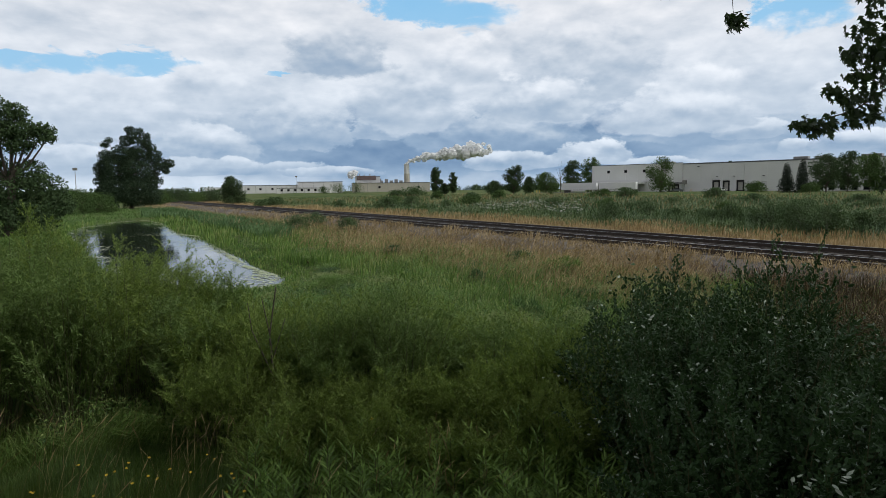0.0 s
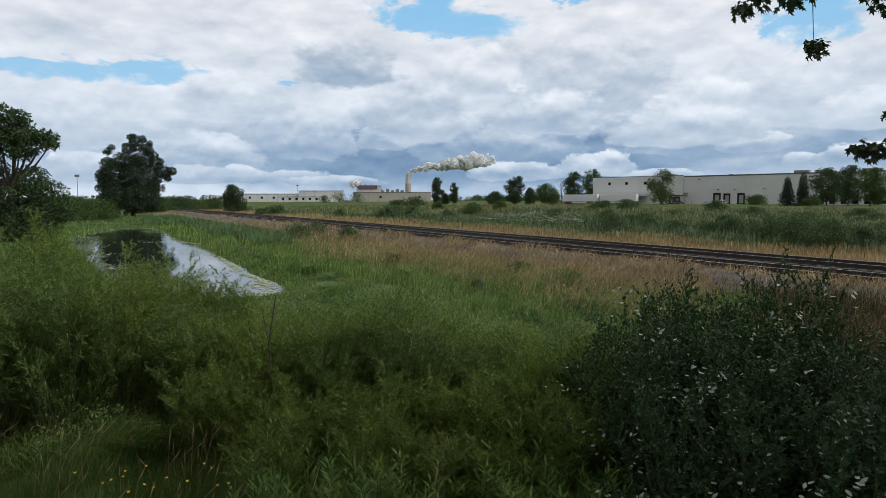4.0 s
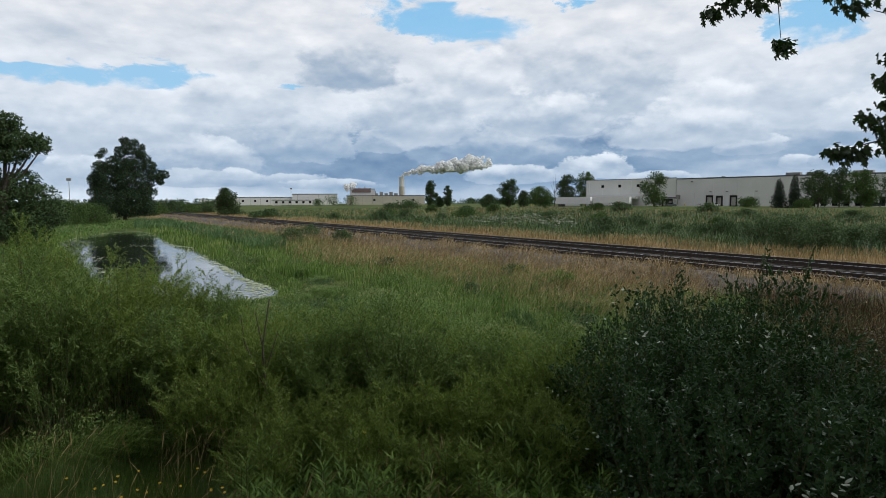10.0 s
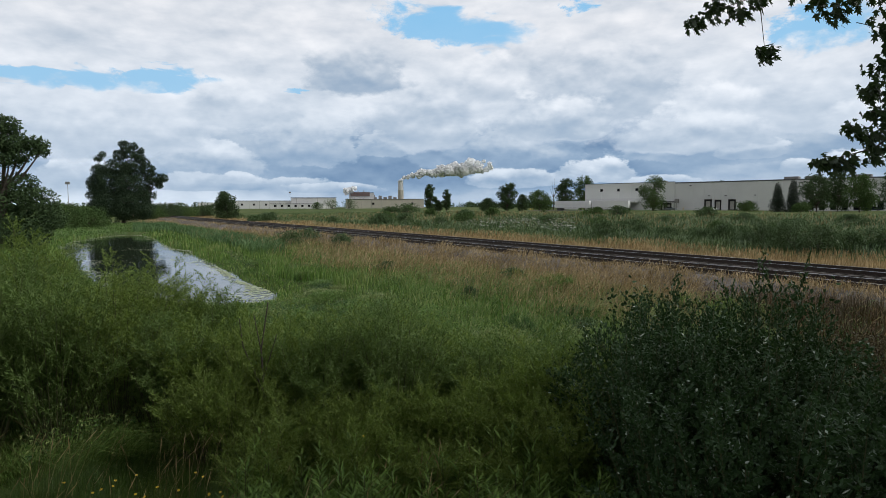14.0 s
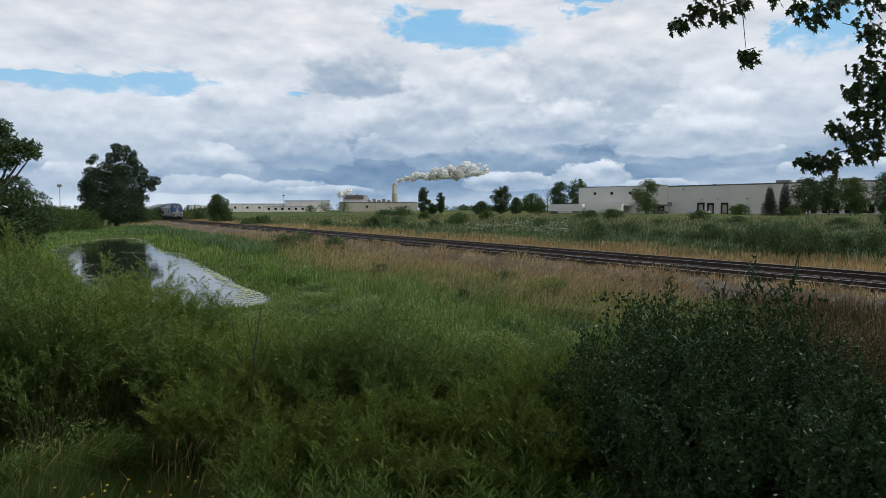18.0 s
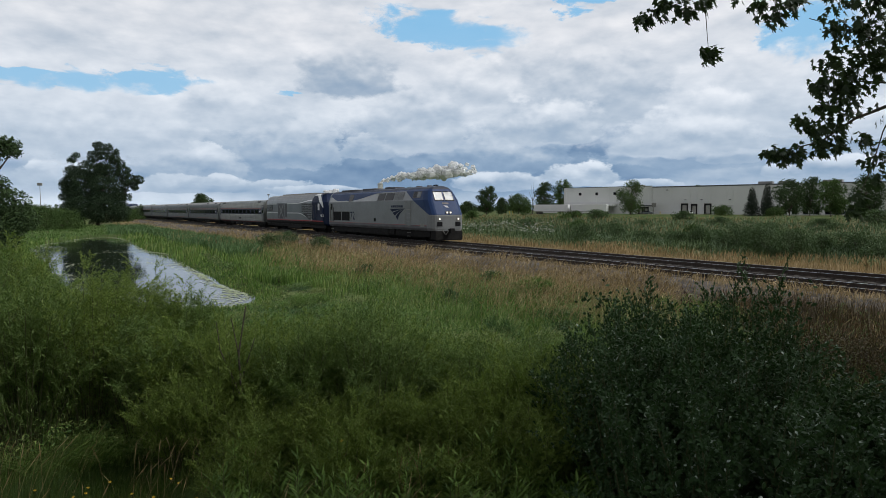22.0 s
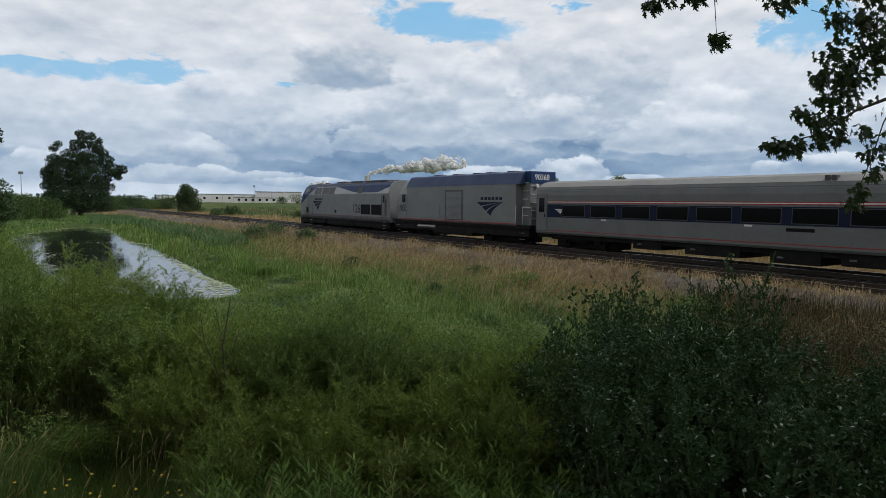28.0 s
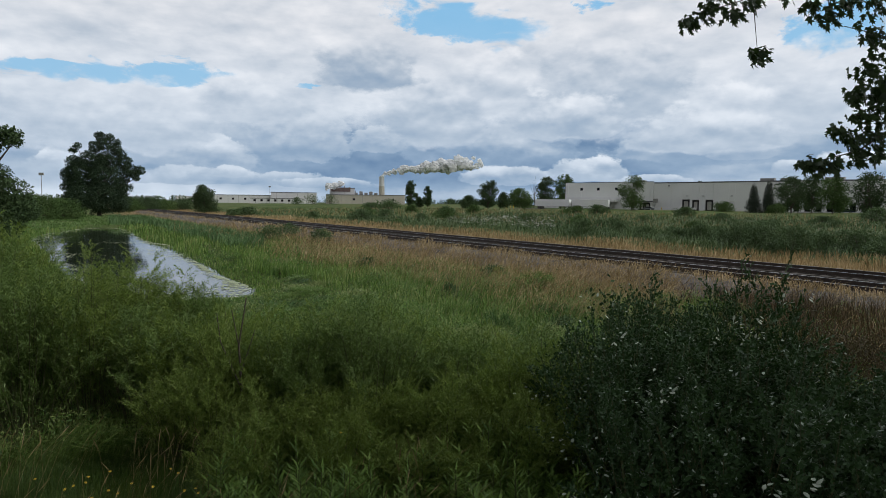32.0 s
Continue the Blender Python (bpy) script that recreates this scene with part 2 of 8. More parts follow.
# ---- materials ----
def stuff(name, low, high, rough=0.8, scale=6.0, metal=0.0, bump=0.0, fine=40.0, island=0.0, piece=0.0, through_light=0.0, gloss=0.5, space="Object"):
    """A surface whose colour wanders between two tones, at two scales, with a fine relief."""
    m = bpy.data.materials.new(name)
    m.use_nodes = True
    n = Net(m.node_tree)
    co = n.node("ShaderNodeTexCoord").outputs[space]
    v = n.math("ADD", n.math("MULTIPLY", n.noise(co, scale, 5, 0.6), 0.65), n.math("MULTIPLY", n.noise(co, fine, 3, 0.6), 0.35))
    v = n.span(v, 0.33, 0.67)
    if island:
        geo = n.node("ShaderNodeNewGeometry")
        v = n.math("ADD", n.math("MULTIPLY", v, 1 - island), n.math("MULTIPLY", geo.outputs["Random Per Island"], island))
    if piece:
        info = n.node("ShaderNodeObjectInfo")
        v = n.math("ADD", n.math("MULTIPLY", v, 1 - piece), n.math("MULTIPLY", info.outputs["Random"], piece))
    colour = n.mix(v, low, high)
    b = n.node("ShaderNodeBsdfPrincipled")
    n.put(b.inputs["Base Color"], colour)
    n.put(b.inputs["Roughness"], n.span(v, 0, 1, min(1, rough + 0.06), max(0.02, rough - 0.06)))
    b.inputs["Metallic"].default_value = metal
    b.inputs["Specular IOR Level"].default_value = gloss
    if bump:
        r = n.node("ShaderNodeBump")
        r.inputs["Strength"].default_value = bump
        r.inputs["Distance"].default_value = 0.02
        n.put(r.inputs["Height"], n.noise(co, fine, 4, 0.6))
        n.tree.links.new(r.outputs[0], b.inputs["Normal"])
    last = n.node("ShaderNodeOutputMaterial")
    if through_light:
        t = n.node("ShaderNodeBsdfTranslucent")
        n.put(t.inputs[0], n.mix(0.5, colour, (0.11, 0.20, 0.03)))
        mixer = n.node("ShaderNodeMixShader")
        mixer.inputs[0].default_value = through_light
        n.tree.links.new(b.outputs[0], mixer.inputs[1])
        n.tree.links.new(t.outputs[0], mixer.inputs[2])
        n.tree.links.new(mixer.outputs[0], last.inputs[0])
    else:
        n.tree.links.new(b.outputs[0], last.inputs[0])
    return m


def glow(name, colour, strength):
    m = bpy.data.materials.new(name)
    m.use_nodes = True
    n = Net(m.node_tree)
    e = n.node("ShaderNodeEmission")
    n.put(e.inputs[0], colour)
    e.inputs[1].default_value = strength
    n.tree.links.new(e.outputs[0], n.node("ShaderNodeOutputMaterial").inputs[0])
    return m


def pale_backed(name, low, high, white, share):
    """Leaves of which a few show their pale underside."""
    m = stuff(name, low, high, 0.55, 3.0, island=0.6, through_light=0.12, gloss=0.22)
    n = m.node_tree
    b = next(x for x in n.nodes if x.type == "BSDF_PRINCIPLED")
    old = b.inputs["Base Color"].links[0].from_socket
    net = Net(n, False)
    geo = net.node("ShaderNodeNewGeometry")
    pick = net.math("LESS_THAN", geo.outputs["Random Per Island"], share)
    net.put(b.inputs["Base Color"], net.mix(pick, old, white))
    return m


def sward(name, deep, middle, pale, scale):
    """Grass in three tones: by patches of the ground, and from blade to blade."""
    m = bpy.data.materials.new(name)
    m.use_nodes = True
    n = Net(m.node_tree)
    co = n.node("ShaderNodeTexCoord").outputs["Object"]
    geo = n.node("ShaderNodeNewGeometry")
    v = n.math("ADD", n.math("MULTIPLY", n.span(n.noise(co, scale, 5, 0.65), 0.3, 0.7), 0.55), n.math("MULTIPLY", geo.outputs["Random Per Island"], 0.45))
    colour = n.ramp(v, [(0.1, deep), (0.5, middle), (0.9, pale)])
    b = n.node("ShaderNodeBsdfPrincipled")
    n.put(b.inputs["Base Color"], colour)
    b.inputs["Roughness"].default_value = 0.55
    b.inputs["Specular IOR Level"].default_value = 0.4
    t = n.node("ShaderNodeBsdfTranslucent")
    n.put(t.inputs[0], colour)
    mixer = n.node("ShaderNodeMixShader")
    mixer.inputs[0].default_value = 0.25
    n.tree.links.new(b.outputs[0], mixer.inputs[1])
    n.tree.links.new(t.outputs[0], mixer.inputs[2])
    n.tree.links.new(mixer.outputs[0], n.node("ShaderNodeOutputMaterial").inputs[0])
    return m


def vapour(name):
    """Dense white steam: scatters light on both sides."""
    m = bpy.data.materials.new(name)
    m.use_nodes = True
    n = Net(m.node_tree)
    d, t, mixer = n.node("ShaderNodeBsdfDiffuse"), n.node("ShaderNodeBsdfTranslucent"), n.node("ShaderNodeMixShader")
    white = n.mix(n.noise(n.node("ShaderNodeTexCoord").outputs["Object"], 0.3, 4), (0.97, 0.98, 0.99), (0.99, 0.995, 1.0))
    n.put(d.inputs[0], white)
    n.put(t.inputs[0], white)
    mixer.inputs[0].default_value = 0.72
    n.tree.links.new(d.outputs[0], mixer.inputs[1])
    n.tree.links.new(t.outputs[0], mixer.inputs[2])
    n.tree.links.new(mixer.outputs[0], n.node("ShaderNodeOutputMaterial").inputs[0])
    return m


M = dict(
    willow=stuff("willow_leaf", (0.078, 0.135, 0.020), (0.27, 0.345, 0.080), 0.5, 1.2, island=0.6, through_light=0.40, gloss=0.3),
    willow_deep=stuff("willow_leaf_deep", (0.062, 0.120, 0.024), (0.215, 0.295, 0.092), 0.5, 1.2, island=0.6, through_light=0.35, gloss=0.3),
    poplar=pale_backed("grey_poplar_leaf", (0.015, 0.040, 0.014), (0.048, 0.098, 0.034), (0.38, 0.45, 0.38), 0.02),
    pale_leaf=stuff("pale_leaf_underside", (0.30, 0.36, 0.28), (0.52, 0.57, 0.48), 0.7, 5.0, island=0.5, gloss=0.2),
    maple=stuff("maple_leaf", (0.018, 0.036, 0.016), (0.055, 0.095, 0.03), 0.45, 3.0, island=0.7, through_light=0.15),
    # tree and tree_dark: leaf tones lifted so that they carry distance haze
    tree=stuff("tree_leaf", (0.030, 0.056, 0.026), (0.082, 0.125, 0.052), 0.7, 0.5, island=0.6, through_light=0.1, gloss=0.12),
    tree_light=stuff("tree_leaf_light", (0.04, 0.08, 0.025), (0.11, 0.17, 0.055), 0.7, 0.5, island=0.6, through_light=0.15, gloss=0.12),
    shrub=stuff("field_shrub_leaf", (0.03, 0.07, 0.022), (0.095, 0.155, 0.05), 0.6, 0.5, island=0.6, through_light=0.15),
    rust=sward("rusty_weed", (0.03, 0.020, 0.012), (0.085, 0.050, 0.024), (0.24, 0.15, 0.065), 0.6),
    tree_dark=stuff("tree_leaf_dark", (0.026, 0.046, 0.030), (0.060, 0.092, 0.050), 0.8, 0.5, island=0.6, through_light=0.06, gloss=0.08),
    thuja=stuff("thuja_leaf", (0.010, 0.022, 0.012), (0.03, 0.05, 0.025), 0.7, 0.8, island=0.6),
    bark=stuff("bark", (0.05, 0.04, 0.03), (0.12, 0.10, 0.08), 0.9, 8.0, bump=0.5),
    stem=stuff("green_stem", (0.05, 0.06, 0.02), (0.10, 0.10, 0.04), 0.7, 8.0),
    # bank blades: tones lowered to hold the tree shade over the bank
    grass=sward("shaded_grass_blade", (0.026, 0.062, 0.009), (0.066, 0.122, 0.020), (0.15, 0.19, 0.042), 0.9),
    grass_mid=sward("meadow_grass", (0.050, 0.125, 0.018), (0.14, 0.245, 0.046), (0.34, 0.38, 0.14), 0.22),
    field=sward("field_blade", (0.045, 0.090, 0.028), (0.115, 0.175, 0.058), (0.27, 0.28, 0.14), 0.09),
    field_deep=sward("field_weed", (0.030, 0.070, 0.024), (0.075, 0.130, 0.045), (0.16, 0.20, 0.09), 0.09),
    tan=sward("dry_grass", (0.13, 0.095, 0.038), (0.36, 0.265, 0.125), (0.60, 0.47, 0.27), 0.5),
    herb=sward("herb_leaf", (0.055, 0.115, 0.014), (0.115, 0.21, 0.030), (0.21, 0.32, 0.06), 1.5),
    reed=sward("reed_blade", (0.045, 0.10, 0.035), (0.10, 0.19, 0.065), (0.17, 0.26, 0.10), 0.3),
    lush=sward("lush_grass", (0.055, 0.125, 0.022), (0.11, 0.21, 0.045), (0.17, 0.27, 0.075), 0.12),
    petal=stuff("yellow_petal", (0.70, 0.42, 0.02), (0.85, 0.60, 0.04), 0.5, 20.0, island=0.4),
    lace=stuff("white_umbel", (0.55, 0.56, 0.50), (0.75, 0.75, 0.70), 0.7, 20.0, island=0.4),
    water=stuff("pond_water", (0.012, 0.016, 0.010), (0.02, 0.026, 0.014), 0.04, 0.3, gloss=1.0),
    weed=stuff("duckweed", (0.22, 0.27, 0.13), (0.38, 0.43, 0.25), 0.6, 1.5, island=0.4),
    ballast=stuff("ballast", (0.05, 0.045, 0.04), (0.19, 0.17, 0.155), 0.9, 3.0, bump=1.0, fine=22.0),
    tie=stuff("timber_tie", (0.022, 0.018, 0.015), (0.06, 0.05, 0.042), 0.85, 6.0, piece=0.4, bump=0.4),
    rail=stuff("rusty_rail", (0.030, 0.021, 0.016), (0.07, 0.05, 0.04), 0.6, 8.0, metal=0.3),
    shine=stuff("polished_rail_head", (0.45, 0.44, 0.43), (0.6, 0.6, 0.6), 0.28, 8.0, metal=1.0),
    silver=stuff("silver_paint", (0.185, 0.195, 0.20), (0.245, 0.257, 0.262), 0.42, 0.7, metal=0.2, fine=9.0),
    silver_light=stuff("pale_silver_paint", (0.30, 0.31, 0.32), (0.38, 0.39, 0.40), 0.42, 0.7, metal=0.15, fine=9.0),
    silver2=stuff("grey_coach_paint", (0.14, 0.152, 0.152), (0.19, 0.203, 0.203), 0.5, 0.7, metal=0.1, fine=9.0, gloss=0.3),
    stainless=stuff("stainless_flutes", (0.26, 0.265, 0.255), (0.40, 0.405, 0.39), 0.38, 0.8, metal=0.7, fine=12.0),
    roofgrey=stuff("coach_roof", (0.23, 0.23, 0.22), (0.32, 0.315, 0.31), 0.6, 0.7, fine=8.0),
    navy=stuff("navy_paint", (0.006, 0.013, 0.040), (0.010, 0.020, 0.056), 0.55, 0.8, gloss=0.15),
    blue=stuff("blue_paint", (0.012, 0.034, 0.105), (0.020, 0.050, 0.145), 0.5, 0.8, gloss=0.2),
    roof_blue=stuff("sooty_blue_roof", (0.022, 0.030, 0.055), (0.045, 0.056, 0.085), 0.6, 0.9, gloss=0.3),
    red=stuff("red_stripe", (0.30, 0.025, 0.028), (0.38, 0.04, 0.04), 0.5, 1.5, gloss=0.2),
    whitep=stuff("white_stripe", (0.68, 0.69, 0.70), (0.78, 0.78, 0.78), 0.4, 1.5),
    chargergrey=stuff("slate_paint", (0.12, 0.14, 0.15), (0.17, 0.19, 0.20), 0.35, 0.8),
    # paler than blue_paint: the sky's reflection is mixed into the roof colour
    sky_paled=stuff("sky_paled_blue_roof", (0.030, 0.052, 0.125), (0.05, 0.08, 0.17), 0.55, 0.7, gloss=0.25),
    grime=stuff("grimy_lower_body", (0.085, 0.085, 0.095), (0.14, 0.14, 0.15), 0.6, 1.2),
    # near-black: the shade below the sills is put into this colour too
    under=stuff("dark_underframe", (0.006, 0.006, 0.0065), (0.022, 0.021, 0.02), 0.85, 2.0, bump=0.3, gloss=0.2),
    steel=stuff("worn_steel", (0.20, 0.19, 0.18), (0.34, 0.33, 0.31), 0.4, 4.0, metal=0.8),
    black=stuff("black_grille", (0.006, 0.006, 0.008), (0.016, 0.016, 0.019), 0.7, 4.0, gloss=0.12),
    glass=stuff("dark_window_glass", (0.004, 0.005, 0.007), (0.008, 0.010, 0.013), 0.08, 2.0, gloss=0.12),
    # grey base stands in for the sky mirrored in the glass
    screen=stuff("sky_toned_glass", (0.10, 0.115, 0.13), (0.15, 0.165, 0.18), 0.2, 2.0, gloss=0.35),
    lamp=glow("headlight_glow", (1.0, 0.97, 0.88), 1.3),
    concrete=stuff("precast_concrete", (0.68, 0.69, 0.68), (0.77, 0.78, 0.77), 0.85, 0.12, fine=3.0, bump=0.1),
    concrete2=stuff("precast_concrete_dull", (0.46, 0.43, 0.37), (0.56, 0.53, 0.46), 0.85, 0.10, fine=2.0),
    metalwall=stuff("white_metal_wall", (0.62, 0.63, 0.64), (0.72, 0.72, 0.72), 0.6, 0.1, fine=2.0),
    trimdark=stuff("dark_roof_trim", (0.06, 0.06, 0.07), (0.10, 0.10, 0.11), 0.6, 1.0),
    dock=sward("dock_weed_leaf", (0.026, 0.022, 0.009), (0.062, 0.050, 0.018), (0.15, 0.105, 0.04), 0.8),
    brown=stuff("brown_cladding", (0.13, 0.09, 0.085), (0.2, 0.15, 0.14), 0.7, 0.3),
    asphalt=stuff("asphalt", (0.05, 0.05, 0.05), (0.09, 0.09, 0.085), 0.9, 0.4),
    doorp=stuff("dock_door_paint", (0.45, 0.44, 0.40), (0.55, 0.54, 0.50), 0.6, 1.5),
    trailer=stuff("white_trailer_panel", (0.80, 0.81, 0.82), (0.88, 0.88, 0.88), 0.45, 0.6),
    rubber=stuff("tyre_rubber", (0.015, 0.015, 0.015), (0.03, 0.03, 0.03), 0.85, 6.0),
    steam=vapour("steam"),
    weedflower=sward("yellow_green_weed", (0.10, 0.15, 0.03), (0.26, 0.28, 0.05), (0.50, 0.42, 0.05), 2.0),
    weedgreen=sward("green_seed_head", (0.10, 0.17, 0.04), (0.22, 0.28, 0.09), (0.40, 0.40, 0.20), 0.4),
    sedge=sward("sedge_blade", (0.022, 0.065, 0.014), (0.055, 0.125, 0.026), (0.11, 0.18, 0.045), 0.4),
    yellowp=stuff("yellow_post_paint", (0.6, 0.42, 0.03), (0.7, 0.5, 0.05), 0.5, 2.0),
)


# ---- mesh helpers ----
def mesh(name, verts, faces, material, smooth=False):
    me = bpy.data.meshes.new(name)
    me.from_pydata(verts, [], faces)
    me.materials.append(material)
    if smooth:
        me.polygons.foreach_set("use_smooth", [True] * len(me.polygons))
    me.update()
    return me


def part(name, bm, material, parent=None, label="", smooth=False):
    """Links a bmesh, or a ready mesh, as one object under its thing."""
    if isinstance(bm, bmesh.types.BMesh):
        bmesh.ops.recalc_face_normals(bm, faces=bm.faces)
        me = bpy.data.meshes.new(name)
        bm.to_mesh(me)
        bm.free()
        me.materials.append(material)
        if smooth:
            me.polygons.foreach_set("use_smooth", [True] * len(me.polygons))
    else:
        me = bm
    ob = new(name, me)
    ob.parent = parent
    if label:
        ob["label"] = label
    return ob


def thing(name, label, category, at=None, group="", kind=""):
    ob = new(name)
    if at is not None:
        ob.matrix_world = at
    return tagged(ob, label, category, group, kind)


def box(bm, x0, x1, y0, y1, z0, z1, bevel=0.0):
    r = bmesh.ops.create_cube(bm, size=1.0, matrix=Matrix.LocRotScale(((x0 + x1) / 2, (y0 + y1) / 2, (z0 + z1) / 2), None, (abs(x1 - x0), abs(y1 - y0), abs(z1 - z0))))
    if bevel:
        edges = list({e for v in r["verts"] for e in v.link_edges})
        bmesh.ops.bevel(bm, geom=edges, offset=bevel, segments=2, affect="EDGES", profile=0.6)
    return bm


def block(*a, bevel=0.0):
    return box(bmesh.new(), *a, bevel=bevel)


def rod(bm, p, q, r0, r1=None, sides=8):
    """A tapered round bar from p to q."""
    p, q = Vector(p), Vector(q)
    turn = (q - p).to_track_quat("Z", "Y").to_matrix().to_4x4()
    bmesh.ops.create_cone(bm, cap_ends=True, segments=sides, radius1=r0, radius2=r0 if r1 is None else r1, depth=(q - p).length,
                          matrix=Matrix.Translation((p + q) / 2) @ turn)
    return bm


def loft(sections, closed=True):
    """A skin over rings of points, with end caps."""
    bm = bmesh.new()
    rings = [[bm.verts.new(p) for p in s] for s in sections]
    k = len(rings[0])
    for a, b in zip(rings, rings[1:]):
        for i in range(k if closed else k - 1):
            bm.faces.new((a[i], a[(i + 1) % k], b[(i + 1) % k], b[i]))
    if closed:
        bm.faces.new(rings[0])
        bm.faces.new(list(reversed(rings[-1])))
    return bm


# ---- the lie of the land ----
TURN = -60.18                                   # the way of the tracks, degrees from +x
ALONG = Vector((math.cos(radians(TURN)), math.sin(radians(TURN)), 0))
ACROSS = Vector((-math.sin(radians(TURN)), math.cos(radians(TURN)), 0))
FAR_TRACK, NEAR_TRACK, RAIL_TOP = 26.63, 22.60, 1.5


def trk(s, off, z=0.0):
    """A place by metres along the tracks (nearest point 0, negative far off) and away from the camera."""
    p = ALONG * s + ACROSS * off
    return Vector((p.x, p.y, z))


def offs(x, y):
    return x * ACROSS.x + y * ACROSS.y


def smooth(v, lo, hi):
    t = min(1, max(0, (v - lo) / (hi - lo)))
    return t * t * (3 - 2 * t)


POND = [(-36.5, 61), (-41.5, 71), (-45.8, 86), (-44, 92.5), (-36.5, 82.5), (-28, 65.8), (-24, 60), (-18, 49), (-13.8, 40.6), (-10.6, 34.2), (-7.6, 29), (-8.2, 25), (-14.5, 29), (-25, 44)]


def pond_ring(steps=6, grow=0.0):
    """The shore: a closed smooth curve through the bends of the pond."""
    k, ring = len(POND), []
    cx, cy = sum(p[0] for p in POND) / k, sum(p[1] for p in POND) / k
    for i in range(k):
        p0, p1, p2, p3 = (Vector(POND[(i + j - 1) % k]) for j in range(4))
        for s in range(steps):
            t = s / steps
            p = 0.5 * ((2 * p1) + (p2 - p0) * t + (2 * p0 - 5 * p1 + 4 * p2 - p3) * t * t + (3 * p1 - p0 - 3 * p2 + p3) * t ** 3)
            c = Vector((cx, cy))
            ring.append(p + (p - c).normalized() * (grow + 0.8 * (noise.noise((p.x * 0.25, p.y * 0.25, 3.0)))))
    return ring


SHORE = pond_ring()
SHORE_NP = np.array([(p.x, p.y) for p in SHORE])


def depth_table():
    """Metres inside the shore (negative outside), on a half-metre grid over the pond's surroundings."""
    gx, gy = np.meshgrid(np.arange(-62, 8, 0.5), np.arange(13, 108, 0.5), indexing="ij")
    near, inside = np.full(gx.shape, 1e9), np.zeros(gx.shape, bool)
    for (ax, ay), (bx, by) in zip(SHORE_NP, np.roll(SHORE_NP, -1, 0)):
        ex, ey = bx - ax, by - ay
        t = np.clip(((gx - ax) * ex + (gy - ay) * ey) / (ex * ex + ey * ey), 0, 1)
        near = np.minimum(near, np.hypot(ax + ex * t - gx, ay + ey * t - gy))
        if ay != by:
            inside ^= ((ay > gy) != (by > gy)) & (gx < ax + (gy - ay) / ey * ex)
    return np.where(inside, near, -near).tolist()


DEPTH = depth_table()


def pond_depth(x, y):
    """Metres inside the shore (negative outside); far off a plain large distance."""
    if not (-62 < x < 7 and 13 < y < 107):
        return -20.0
    u, v = (x + 62) * 2, (y - 13) * 2
    i, j = int(u), int(v)
    u, v, a, b = u - i, v - j, DEPTH[i], DEPTH[i + 1]
    return (a[j] * (1 - v) + a[j + 1] * v) * (1 - u) + (b[j] * (1 - v) + b[j + 1] * v) * u


def land(x, y):
    """Height of the ground."""
    u, r = offs(x, y), math.hypot(x, y)
    z = 0.28 + 0.10 * noise.noise((x * 0.12, y * 0.12, 0.0))
    z += 2.0 * (1 - smooth(math.hypot(x, y + 2.0), 2.2, 6.2))         # the bank on which the camera stands
    z += 0.42 * smooth(u, 12.0, 20.5)                                  # up to the tracks
    z += 1.35 * smooth(u, 34.0, 110.0) - 0.35 * math.exp(-((u - 34.0) / 5.0) ** 2)
    z += 1.0 * smooth(r, 120, 400) * (1 - smooth(u, 0, 60))
    z += 0.5 * smooth(u, 30, 60) * noise.noise((x * 0.03, y * 0.03, 5.0))
    if u < 22 and -60 < x < 5 and 15 < y < 105:
        d = pond_depth(x, y)
        z = z * (1 - smooth(d, -2.5, -0.2)) + (-0.45) * smooth(d, -1.2, 1.0) + 0.12 * smooth(d, -3.5, -0.5) * (1 - smooth(d, -0.4, 0.8))
    return z


